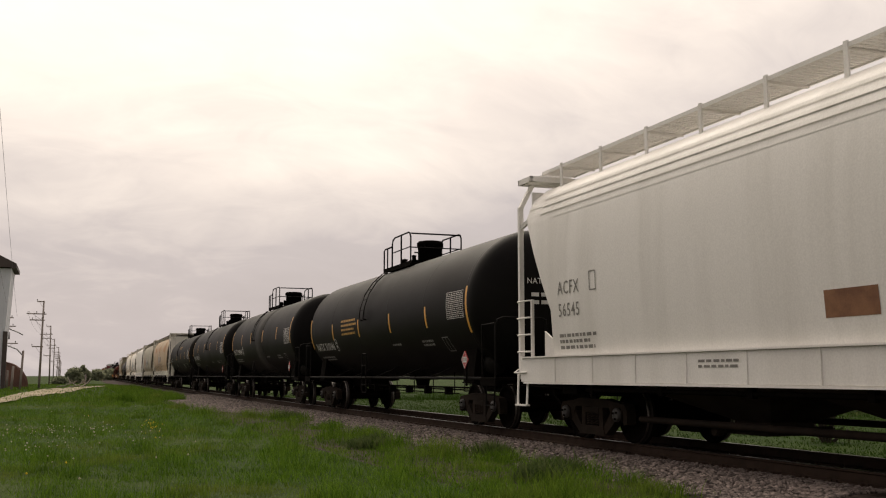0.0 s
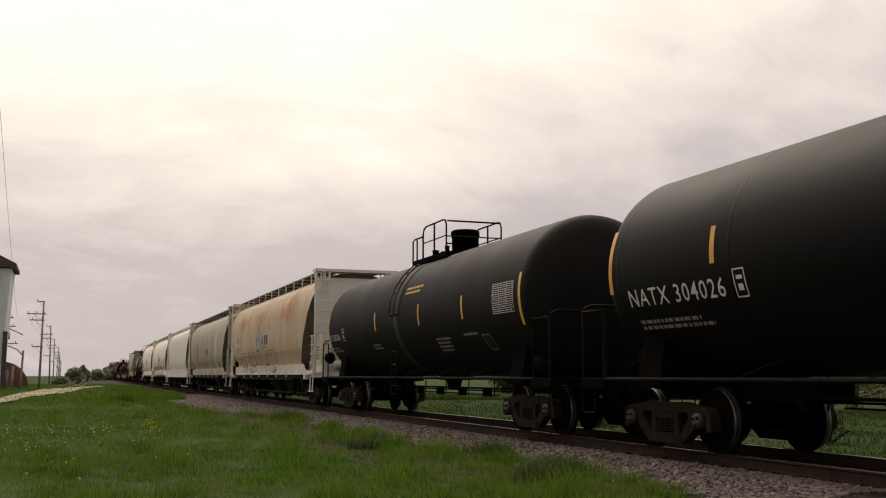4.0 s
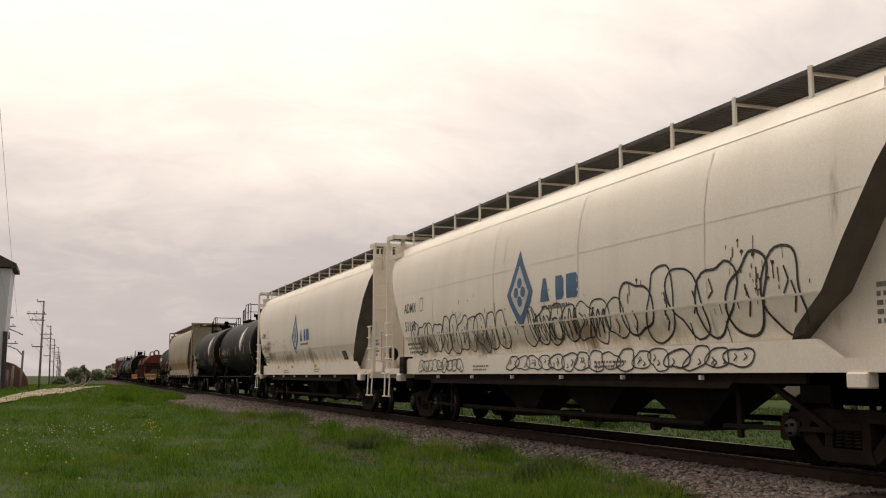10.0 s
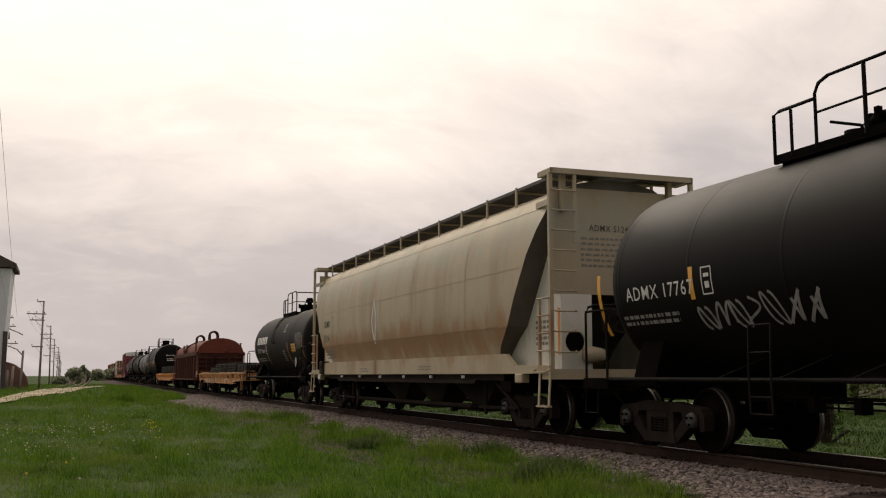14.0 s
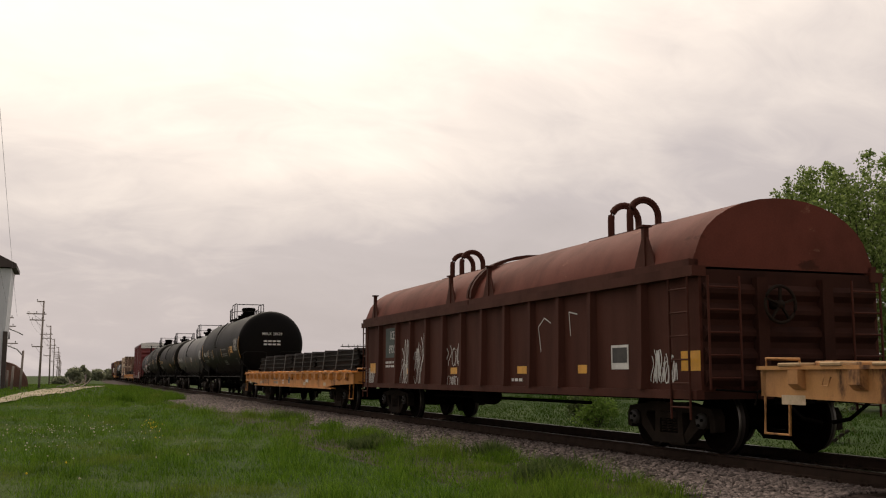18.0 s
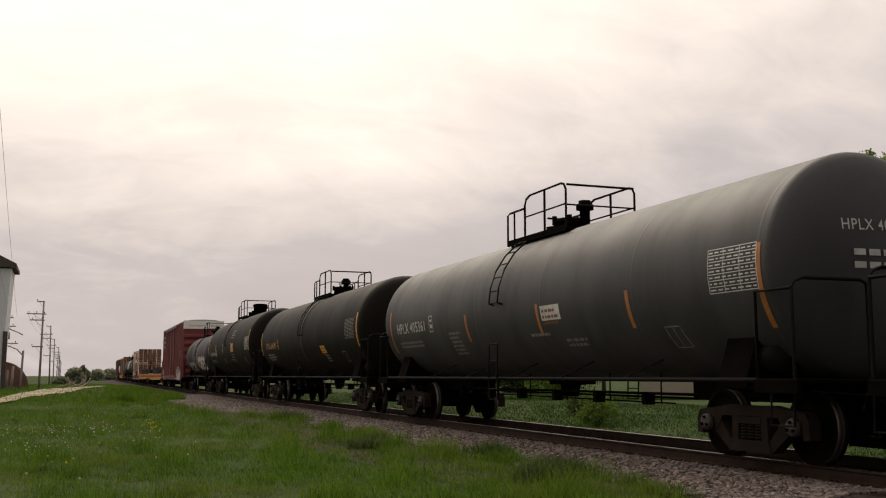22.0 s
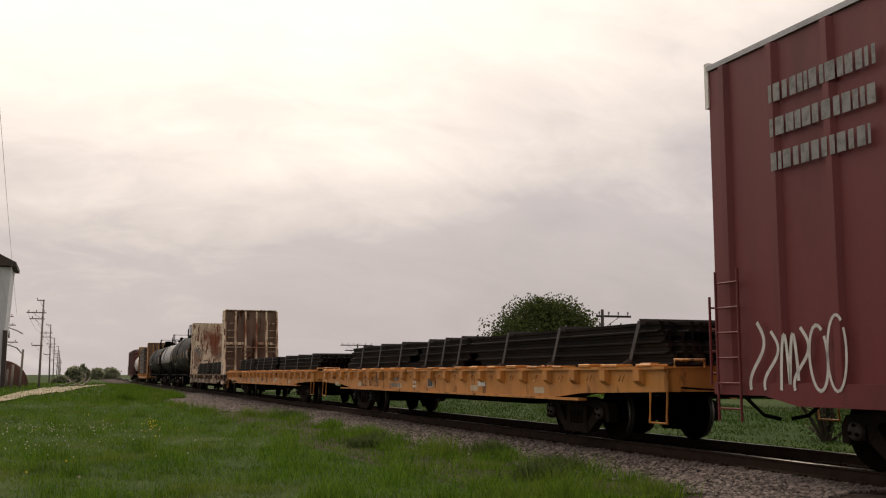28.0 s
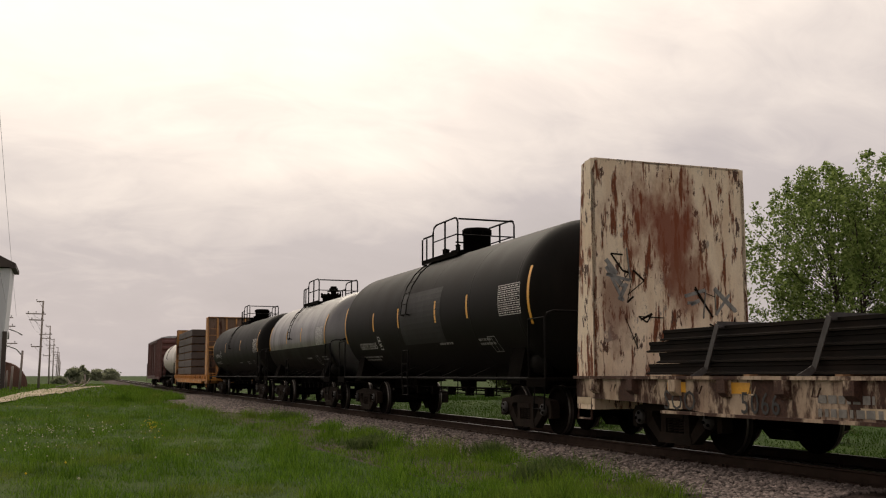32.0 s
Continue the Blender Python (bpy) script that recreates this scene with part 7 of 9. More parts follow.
# ---------- box cars ----------
def box_car(label, L, paint, centres, top=5.24, low=0.78, white_end=True, ribs=20, seed=5, marks=True):
    rng = random.Random(seed)
    car = thing("box_car", label, "box car", group="cars of the freight train")
    hb = L / 2 - 0.55
    W = 1.50
    M = Mesh()
    M.box(-W, W, -hb, hb, low + 0.16, top - 0.12, bevel=0.01)
    body = part("body", M, paint, car)
    M = Mesh()
    M.loft([[(x, y, z) for x, z in ((-W - 0.03, top - 0.12), (-W - 0.03, top - 0.05), (-0.9, top + 0.06), (0, top + 0.10), (0.9, top + 0.06), (W + 0.03, top - 0.05), (W + 0.03, top - 0.12))] for y in (-hb, hb)])
    part("roof", M, "galvanised", car)
    dy0, dy1 = -2.35, 2.75      # double doors
    for sx in (-1, 1):
        for k in range(ribs):
            y = -hb + 0.35 + k * (2 * hb - 0.7) / (ribs - 1)
            if dy0 - 0.25 < y < dy1 + 0.25:
                continue
            M = Mesh()
            M.loft([[(sx * W, y - 0.11, z), (sx * (W + 0.06), y - 0.05, z), (sx * (W + 0.06), y + 0.05, z), (sx * W, y + 0.11, z)] for z in (low + 0.2, top - 0.14)])
            part("side_rib", M, paint, car)
        # two plug doors with rods and plates
        for a, b in ((dy0, (dy0 + dy1) / 2 - 0.02), ((dy0 + dy1) / 2 + 0.02, dy1)):
            M = Mesh()
            x0, x1 = sorted((sx * (W + 0.01), sx * (W + 0.085)))
            M.box(x0, x1, a, b, low + 0.35, top - 0.35, bevel=0.012)
            d = part("door", M, paint, car)
            for k in range(5):
                z = low + 0.5 + k * (top - low - 1.0) / 4
                M = Mesh()
                M.box(min(sx * (W + 0.085), sx * (W + 0.11)), max(sx * (W + 0.085), sx * (W + 0.11)), a + 0.05, b - 0.05, z - 0.03, z + 0.03)
                part("door_rail", M, paint, d)
            for q in (0.25, 0.5, 0.75):
                M = Mesh()
                y = a + (b - a) * q
                M.tube([(sx * (W + 0.13), y, low + 0.35), (sx * (W + 0.13), y, top - 0.4)], 0.022, 6)
                M.box(min(sx * (W + 0.09), sx * (W + 0.17)), max(sx * (W + 0.09), sx * (W + 0.17)), y - 0.09, y + 0.09, 1.6, 1.75)
                part("locking_bar", M, paint, d)
        M = Mesh()
        for z in (low + 0.24, top - 0.3):
            M.box(min(sx * (W + 0.02), sx * (W + 0.16)), max(sx * (W + 0.02), sx * (W + 0.16)), -5.2, 5.6, z - 0.06, z + 0.05)
        part("door_track", M, paint, car)
        M = Mesh()
        e = hb
        pts = [(-e, low + 0.2), (e, low + 0.2), (e, low + 0.05), (e - 1.0, low + 0.05), (e - 1.6, low - 0.06), (e - 3.4, low - 0.06), (e - 3.8, low - 0.02), (-e + 3.8, low - 0.02), (-e + 3.4, low - 0.06), (-e + 1.6, low - 0.06), (-e + 1.0, low + 0.05), (-e, low + 0.05)]
        M.loft([[(x, a, b) for a, b in pts] for x in sorted((sx * (W + 0.005), sx * (W + 0.06)))])
        part("side_sill", M, paint, car)
    for s in (-1, 1):
        nr = 6
        zt = top - (1.0 if white_end else 0.3)
        for k in range(nr):
            z = low + 0.55 + k * (zt - low - 0.75) / (nr - 1)
            M = Mesh()
            M.loft([[(x, s * (hb + d * f), z + h) for d, h in ((0, -0.20), (0.10, -0.07), (0.10, 0.07), (0, 0.20))] for x, f in ((-W + 0.04, 0.3), (-W + 0.3, 1), (W - 0.3, 1), (W - 0.04, 0.3))])
            part("end_rib", M, paint, car)
        if white_end:
            M = Mesh()
            M.box(-W - 0.02, W + 0.02, *sorted((s * (hb - 0.02), s * (hb + 0.06))), top - 0.62, top + 0.0)
            e = part("end_panel", M, "white_hopper", car, "white upper end panel with black lettering")
            if s < 0:
                M = Mesh()
                for text, x, z, sz in (("Excess Height Car", -0.50, top - 0.42, 0.17), ("CP 218211", 0.9, top - 0.44, 0.20)):
                    vs, fs = glyph_mesh(text, sz, 0.8)
                    M.add([(x + a, -hb - 0.068, z + b) for a, b in vs], fs)
                part("end_lettering", M, "black_letter", e)
        for sx in (-1, 1):
            ladder(car, (sx * 1.25, s * (hb + 0.16), 0.95), (sx * 1.25, s * (hb + 0.16), 2.1), 0.46, (1, 0, 0), 4, 0.018, paint, "end_ladder")
            ladder(car, (sx * (W + 0.10), s * (hb - 0.38), 0.5), (sx * (W + 0.10), s * (hb - 0.38), 2.4), 0.46, (0, 1, 0), 6, 0.018, paint, "corner_ladder")
    M = Mesh()
    M.box(-0.34, 0.34, -hb - 0.1, hb + 0.1, 0.70, low + 0.17)
    for s in (-1, 1):
        M.box(-1.4, 1.4, s * centres / 2 - 0.3, s * centres / 2 + 0.3, 0.74, low + 0.17)
    M.box(-1.0, -0.5, 0.4, 1.4, 0.55, low + 0.1)
    part("centre_sill", M, "frame_black", car)
    couplers(car, L)
    running_gear(car, centres)
    if marks:
        w = flat_wrap(W + 0.06)
        M = Mesh()
        small_print(M, flat_wrap(W + 0.11), 2.2, 4.35, 0.8, 4, rng, 0.09, 0.16)
        small_print(M, flat_wrap(W + 0.11), -0.5, 4.40, 0.8, 3, rng, 0.09, 0.16)
        small_print(M, w, hb - 1.3, 4.35, 1.8, 3, rng, 0.22, 0.42)
        small_print(M, w, -hb + 2.2, 2.9, 0.8, 4, rng, 0.05, 0.16)
        printed(M, "grey_letter", car, "side_stencil", "worn white side lettering")
        M = Mesh()
        graffiti(M, w, -4.6, -hb + 0.5, 0.8, 1.8, rng, 0.05, 7)
        graffiti(M, w, -5.0, -hb + 0.8, 0.75, 1.5, rng, 0.035, 9)
        graffiti(M, w, -5.6, -hb + 0.5, 0.8, 1.75, rng, 0.10, 8)
        graffiti(M, w, -6.2, -hb + 0.9, 0.75, 1.3, rng, 0.06, 5)
        graffiti(M, w, hb - 0.8, hb - 2.4, 0.9, 1.8, rng, 0.05, 6)
        printed(M, "white_letter", car, "graffiti", "white spray-paint scrawl")
    return car


# ---------- ground, track ----------
def strip(M, offs, s0, s1, step):
    """Long strips along the track; offs: (side, z) across."""
    n = max(1, int(round((s1 - s0) / step)))
    base = len(M.v)
    for i in range(n + 1):
        s = s0 + (s1 - s0) * i / n
        for side, z in offs:
            x, y, _, _ = on_track(s, side)
            M.v.append((x, y, z))
    k = len(offs)
    for i in range(n):
        for j in range(k - 1):
            M.f.append((base + i * k + j, base + i * k + j + 1, base + (i + 1) * k + j + 1, base + (i + 1) * k + j))
            M.m.append(0)
            M.s.append(False)


EDGE = ((0, 10, 14, 20, 34, 38, 42, 58, 63, 400), (-2.3, -2.35, -2.6, -2.75, -2.5, -2.9, -4.5, -4.5, -3.0, -2.7))   # where turf meets ballast, by distance


def turf_edge(y):
    """Offset of the turf's edge from the track's middle, ragged."""
    return np.interp(y, *EDGE) + 0.12 * np.sin(y * 1.7) + 0.10 * np.sin(y * 5.1) + 0.06 * np.sin(y * 11.3)


def build_ground():
    M = Mesh()
    xs = [-2500, -900, -300, -120] + [(-60 + 4 * i) for i in range(30)] + [90, 140, 300, 900, 2500]
    ys = [-900, -500, -200, -60] + [(-20 + 4 * i) for i in range(40)] + [160, 200, 280, 400, 700, 1300, 2600]
    for y in ys:
        for x in xs:
            z = GROUND_Z + 0.05 * noise.noise(Vector((x * 0.11, y * 0.11, 0.0)))
            M.v.append((x, y, z))
    k = len(xs)
    for j in range(len(ys) - 1):
        for i in range(k - 1):
            M.f.append((j * k + i, j * k + i + 1, (j + 1) * k + i + 1, (j + 1) * k + i))
            M.m.append(0)
            M.s.append(True)
    tagged(part("ground", M, "turf"), "green meadow turf beside the railway", "ground", kind="structure")
    M = Mesh()
    M.add([(33, 54, GROUND_Z + 0.09), (162, 6, GROUND_Z + 0.09), (1600, -400, GROUND_Z + 0.09), (2400, 1500, GROUND_Z + 0.09), (1300, 2160, GROUND_Z + 0.09)], [(0, 1, 2, 3, 4)])
    tagged(part("far_field", M, "field"), "flat tan farm field towards the horizon", "field", kind="structure")
    # pale gravel drive
    M = Mesh()
    rows = [(-60, 34, 60), (-20, 38, 58), (-9, 42, 57), (-4.1, 46.5, 58), (-3.7, 48, 69), (-3.3, 50, 91), (-3.0, 57, 98), (-2.2, 66, 116), (-1.3, 75, 123), (-0.1, 85, 127), (0.8, 95, 130), (2.2, 118, 136), (5.8, 146, 151.5)]
    jag, px = random.Random(9), [r[0] for r in rows]
    x = -60.0
    fine = []
    while x <= 6.0:
        fine.append(x)
        x += 4.0 if x < -12 else 0.25
    for x in fine:
        a, b = (float(np.interp(x, px, [r[k] for r in rows])) for k in (1, 2))
        w = b - a
        for q in (a + w * jag.uniform(0.0, 0.16), b - w * jag.uniform(0.0, 0.22)):
            M.v.append((x, q, GROUND_Z + 0.085))
    for i in range(len(fine) - 1):
        M.f.append((2 * i, 2 * i + 1, 2 * i + 3, 2 * i + 2))
        M.m.append(0)
        M.s.append(False)
    tagged(part("gravel_drive", M, "gravel"), "pale worn gravel drive across the grass", "driveway", kind="structure")


def build_track():
    M = Mesh()
    prof = [(-4.75, GROUND_Z - 0.03), (-4.5, GROUND_Z + 0.045), (-3.1, GROUND_Z + 0.06), (-2.45, -0.30), (-1.75, -0.25), (-1.42, -0.19), (-0.6, -0.20), (0.6, -0.20), (1.42, -0.19), (1.75, -0.27), (2.5, GROUND_Z - 0.03)]
    for a, b, st in ((-560, -10, 25), (-10, 170, 4), (170, 900, 20)):
        strip(M, prof, a, b, st)
    tagged(part("ballast", M, "ballast"), "bed of crushed pinkish-grey ballast stone", "ballast", kind="structure")
    head = 0.035
    for name_side in (-0.7525, 0.7525):
        web = [(-0.07, -0.172), (-0.07, -0.155), (-0.012, -0.135), (-0.012, -0.04), (-head, -0.028), (-head, -0.006), (head, -0.006), (head, -0.028), (0.012, -0.04), (0.012, -0.135), (0.07, -0.155), (0.07, -0.172)]
        M = Mesh()
        for a, b, st in ((-560, -10, 25), (-10, 170, 5), (170, 900, 20)):
            strip(M, [(name_side + w, z) for w, z in web], a, b, st)
        rail = tagged(part("rail", M, "rail"), "rusty steel running rail with a worn bright head", "rail", "rails of the track", "structure")
        M = Mesh()
        for a, b, st in ((-560, -10, 25), (-10, 170, 5), (170, 900, 20)):
            strip(M, [(name_side - head, -0.006), (name_side - head + 0.008, 0.0), (name_side + head - 0.008, 0.0), (name_side + head, -0.006)], a, b, st)
        part("rail_head", M, "rail_head", rail)


def build_ties():
    bed = bpy.data.objects["ballast"]
    M = Mesh()
    M.box(-1.3, 1.3, -0.115, 0.115, -0.33, -0.176, bevel=0.015)
    tie = mesh_of("tie", M, "tie")
    M = Mesh()
    for sx in (-1, 1):
        M.box(sx * 0.7525 - 0.17, sx * 0.7525 + 0.17, -0.09, 0.09, -0.176, -0.168)
        for a in (-0.1, 0.1):
            for b in (-0.05, 0.05):
                M.box(sx * 0.7525 + a - 0.015, sx * 0.7525 + a + 0.015, b - 0.012, b + 0.012, -0.168, -0.135)
    plate = mesh_of("tie_plate", M, "rail")
    rng = random.Random(8)
    for k in range(290):
        s = 3.0 + k * 0.53 + rng.uniform(-0.04, 0.04)
        x, y, _, ph = on_track(s)
        m = pose(x, y, rng.uniform(-0.012, 0.004), 0, 0, -math.degrees(ph) + rng.uniform(-1.2, 1.2))
        part("tie", tie, None, bed, at=m)
        if k < 150:
            part("tie_plate", plate, None, bed, at=m)
    M = Mesh()
    for s0, s1 in ((-120, 3), (157, 420)):
        s = s0
        while s < s1:
            x, y, _, ph = on_track(s)
            c, d = math.cos(ph), math.sin(ph)
            p = [(x + a * c + b * d, y - a * d + b * c, z) for a in (-1.3, 1.3) for b in (-0.115, 0.115) for z in (-0.3, -0.178)]
            M.add(p, [(0, 1, 3, 2), (4, 6, 7, 5), (0, 4, 5, 1), (2, 3, 7, 6), (0, 2, 6, 4), (1, 5, 7, 3)])
            s += 0.53
    tagged(part("distant_ties", M, "tie", bed), kind="stuff")


def rock(rng):
    bm = bmesh.new()
    bmesh.ops.create_icosphere(bm, subdivisions=1, radius=1.0)
    for v in bm.verts:
        v.co *= rng.uniform(0.65, 1.1)
        v.co.z *= 0.75
    bm.verts.index_update()
    r = ([tuple(v.co) for v in bm.verts], [[v.index for v in f.verts] for f in bm.faces])
    bm.free()
    return r


def build_stones():
    rng = random.Random(21)
    rocks = [rock(rng) for _ in range(8)]
    rv = [np.array(r[0]) for r in rocks]
    rf = [np.array(r[1]) for r in rocks]
    V, F, n = [], [], 0
    gen = np.random.RandomState(5)

    def level(side):
        return float(np.interp(abs(side), [0, 0.6, 1.42, 1.75, 2.45, 3.1, 4.5], [-0.20, -0.20, -0.19, -0.25, -0.30, GROUND_Z + 0.06, GROUND_Z + 0.045]))
    for k in range(40000):
        s = 9.0 + 62.0 * gen.rand() ** 1.5
        low = float(turf_edge(s))
        side = low - 0.15 + (-0.68 - low) * gen.rand() if gen.rand() < 0.90 else -0.6 + 2.0 * gen.rand()
        x, y, _, _ = on_track(s, side)
        size = gen.uniform(0.022, 0.048) * (1 + max(0, s - 30) * 0.012)
        i = gen.randint(8)
        a = gen.rand() * 6.28
        c, d = math.cos(a), math.sin(a)
        p = rv[i] * size
        q = np.stack([p[:, 0] * c - p[:, 1] * d + x, p[:, 0] * d + p[:, 1] * c + y, p[:, 2] + level(side) + size * 0.25], 1)
        V.append(q)
        F.append(rf[i] + n)
        n += len(q)
    V, F = np.concatenate(V), np.concatenate(F)
    me = bpy.data.meshes.new("ballast_stones")
    me.from_pydata(V.tolist(), [], F.tolist())
    me.materials.append(MAT["stone"])
    bed = bpy.data.objects["ballast"]
    tagged(part("ballast_stones", me, None, bed), kind="stuff")
    meshes = []
    for i in range(6):
        m = bpy.data.meshes.new("stone")
        m.from_pydata((rv[i]).tolist(), [], rf[i].tolist())
        m.materials.append(MAT["stone"])
        meshes.append(m)
    for k in range(260):
        s = rng.uniform(9.5, 17.0)
        side = rng.uniform(-2.5, -0.95)
        x, y, _, _ = on_track(s, side)
        z = level(side)
        sz = rng.uniform(0.032, 0.055)
        ob = part("stone", meshes[k % 6], None, bed)
        ob.matrix_basis = pose(x, y, z + sz * 0.4, rng.uniform(0, 360), rng.uniform(0, 360), 0) @ Matrix.Diagonal((sz, sz, sz, 1))


def build_grass():
    gen = np.random.RandomState(11)

    def blades(name, n, place, hmin, hmax, width, mat, label, lean=0.5):
        x, y, z = place(n)
        n = len(x)
        # taller in loose clumps, thin and short between them
        clump = np.sin(x * 1.9 + 1.3 * np.sin(y * 0.7)) * np.sin(y * 1.1 + 1.7 * np.sin(x * 0.8)) + 0.6 * np.sin(x * 5.3 + y * 2.1) * np.sin(y * 3.7 - x)
        h = gen.uniform(hmin, hmax, n) * np.clip(0.85 + 0.40 * clump, 0.4, 1.5)
        a = gen.uniform(0, 2 * np.pi, n)
        b = gen.uniform(0, 2 * np.pi, n)
        w = width * gen.uniform(0.6, 1.3, n)
        lx, ly = np.cos(b) * h * lean * gen.rand(n), np.sin(b) * h * lean * gen.rand(n)
        ca, sa = np.cos(a) * w / 2, np.sin(a) * w / 2
        v = np.empty((n, 5, 3))
        v[:, 0] = np.stack([x - ca, y - sa, z], 1)
        v[:, 1] = np.stack([x + ca, y + sa, z], 1)
        v[:, 2] = np.stack([x - ca * 0.7 + lx * 0.35, y - sa * 0.7 + ly * 0.35, z + h * 0.6], 1)
        v[:, 3] = np.stack([x + ca * 0.7 + lx * 0.35, y + sa * 0.7 + ly * 0.35, z + h * 0.6], 1)
        v[:, 4] = np.stack([x + lx, y + ly, z + h], 1)
        base = np.arange(n)[:, None] * 5
        me = bpy.data.meshes.new(name)
        q = (base + np.array([0, 1, 3, 2])).tolist()
        t = (base + np.array([2, 3, 4])).tolist()
        me.from_pydata(v.reshape(-1, 3).tolist(), [], q + t)
        me.materials.append(MAT[mat])
        return tagged(part(name, me, None), label, "grass", kind="stuff")

    def ground_at(x, y):
        tx = TRACK_X + 0.5 * CURVE * y * y
        return np.where((x > tx - 4.7) & (x < tx), GROUND_Z + 0.035, GROUND_Z - 0.01)

    def near_lawn(n):
        y = 10.2 + 64 * gen.rand(n) ** 1.8
        x = -0.16 * y - 1.0 + (7.6 + 0.16 * y + 1.0) * gen.rand(n)
        keep = x < TRACK_X + 0.5 * CURVE * y * y + turf_edge(y)
        x, y = x[keep], y[keep]
        return x, y, ground_at(x, y)
    blades("lawn_grass", 230000, near_lawn, 0.035, 0.125, 0.011, "blade", "short green meadow grass", 1.0)

    def tufts(n):
        c = 330
        cy = 10.4 + 62 * gen.rand(c) ** 1.5
        cx = TRACK_X + 0.5 * CURVE * cy * cy + turf_edge(cy) - 0.15 - 8.5 * gen.rand(c) ** 3.2
        i = gen.randint(0, c, n)
        x, y = cx[i] + gen.normal(0, 0.17, n), cy[i] + gen.normal(0, 0.22, n)
        keep = x < TRACK_X + 0.5 * CURVE * y * y + turf_edge(y) + 0.18
        x, y = x[keep], y[keep]
        return x, y, ground_at(x, y)
    blades("tall_grass_tufts", 26000, tufts, 0.12, 0.36, 0.011, "blade", "taller grass tufts along the ballast edge", 0.9)

    def verge(n):
        # rank grass where the ballast narrows again, and along the bank beyond
        k = gen.rand(n)
        y = np.where(k < 0.45, 60 + 9 * gen.rand(n), 66 + 70 * gen.rand(n))
        x = np.where(k < 0.45, 2.2 + 4.4 * gen.rand(n), TRACK_X + 0.5 * CURVE * y * y - 2.3 - 3.5 * gen.rand(n))
        return x, y, np.full(n, GROUND_Z + 0.03)
    blades("verge_grass", 30000, verge, 0.14, 0.42, 0.024, "blade", "taller grass over the toe of the ballast", 0.7)

    def weeds(n):
        spots = np.array([(5.55, 19.4), (5.75, 19.9), (6.1, 12.6), (6.75, 13.4), (7.0, 16.5), (6.9, 33.0)])
        i = gen.randint(0, len(spots), n)
        r = gen.normal(0, 0.17, (n, 2))
        x, y = spots[i, 0] + r[:, 0], spots[i, 1] + r[:, 1]
        return x, y, ground_at(x, y) + 0.12 * gen.rand(n)
    blades("weed_clumps", 3600, weeds, 0.08, 0.26, 0.028, "weed", "grey-green leafy weed clumps", 1.1)

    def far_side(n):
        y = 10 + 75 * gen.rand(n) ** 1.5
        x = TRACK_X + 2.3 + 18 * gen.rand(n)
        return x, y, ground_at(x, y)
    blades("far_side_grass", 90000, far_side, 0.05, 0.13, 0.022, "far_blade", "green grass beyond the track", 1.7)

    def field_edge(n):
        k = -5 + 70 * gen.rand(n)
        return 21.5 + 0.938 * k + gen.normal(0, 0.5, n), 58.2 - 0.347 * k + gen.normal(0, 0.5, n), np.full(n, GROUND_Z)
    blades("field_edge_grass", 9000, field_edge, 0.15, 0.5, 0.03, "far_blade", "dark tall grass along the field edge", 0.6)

    def distant(n):
        y = 60 + 120 * gen.rand(n)
        x = -0.16 * y - 4 + (0.16 * y + 11) * gen.rand(n)
        drive = (y > np.interp(x, [-9, -4.1, -3.3, -3.0, -2.2, -1.3, -0.1, 0.8, 2.2, 5.8], [42, 46, 50, 57, 66, 75, 85, 95, 117, 144])) & (y < np.interp(x, [-9, -4.1, -3.7, -3.3, -2.2, -1.3, -0.1, 0.8, 2.2, 5.8], [59, 60, 70, 92, 118, 125, 129, 133, 138, 153])) & (x < 6)
        drive &= gen.rand(n) > 0.4
        x, y = x[~drive], y[~drive]
        return x, y, ground_at(x, y)
    blades("distant_lawn_grass", 30000, distant, 0.10, 0.25, 0.05, "blade", "distant meadow grass")
    # flowers
    rng = random.Random(4)
    for name, mat, label, n, spot in (("yellow_flowers", "yellow_petal", "small yellow meadow flowers", 44, (2.15, 27.0, 0.55)), ("seed_heads", "seed_head", "pale dandelion seed heads", 170, (0.0, 26.0, 2.6))):
        M = Mesh()
        for k in range(n):
            x, y = rng.gauss(spot[0], spot[2] * 0.45), rng.gauss(spot[1], spot[2] * 1.2)
            if mat == "seed_head" and k % 3 == 1:
                cx, cy = ((-1.0, 26.5), (-0.1, 26.0), (-0.5, 19.8), (0.9, 27.5))[k % 4]
                x, y = rng.gauss(cx, 0.28), rng.gauss(cy, 1.0)
            if mat == "yellow_petal":
                y = rng.gauss(27.5, 2.2)
                x = 2.15 + (y - 27.0) * 0.075 + rng.gauss(0, 0.12)
            if k % 6 == 0:
                y = rng.uniform(13.5, 48)
                x = rng.uniform(-0.14 * y, 3.5)
            if y < 13 or x > 6.8:
                continue
            z = GROUND_Z + rng.uniform(0.12, 0.24)
            r = rng.uniform(0.009, 0.021)
            M.add([(x + r * a, y + r * b, z + r * c) for a, b, c in ((1, 0, 0), (-1, 0, 0), (0, 1, 0), (0, -1, 0), (0, 0, 1), (0, 0, -1))],
                  [(0, 2, 4), (2, 1, 4), (1, 3, 4), (3, 0, 4), (2, 0, 5), (1, 2, 5), (3, 1, 5), (0, 3, 5)])
        tagged(part(name, M, mat), label, "flowers", kind="stuff")


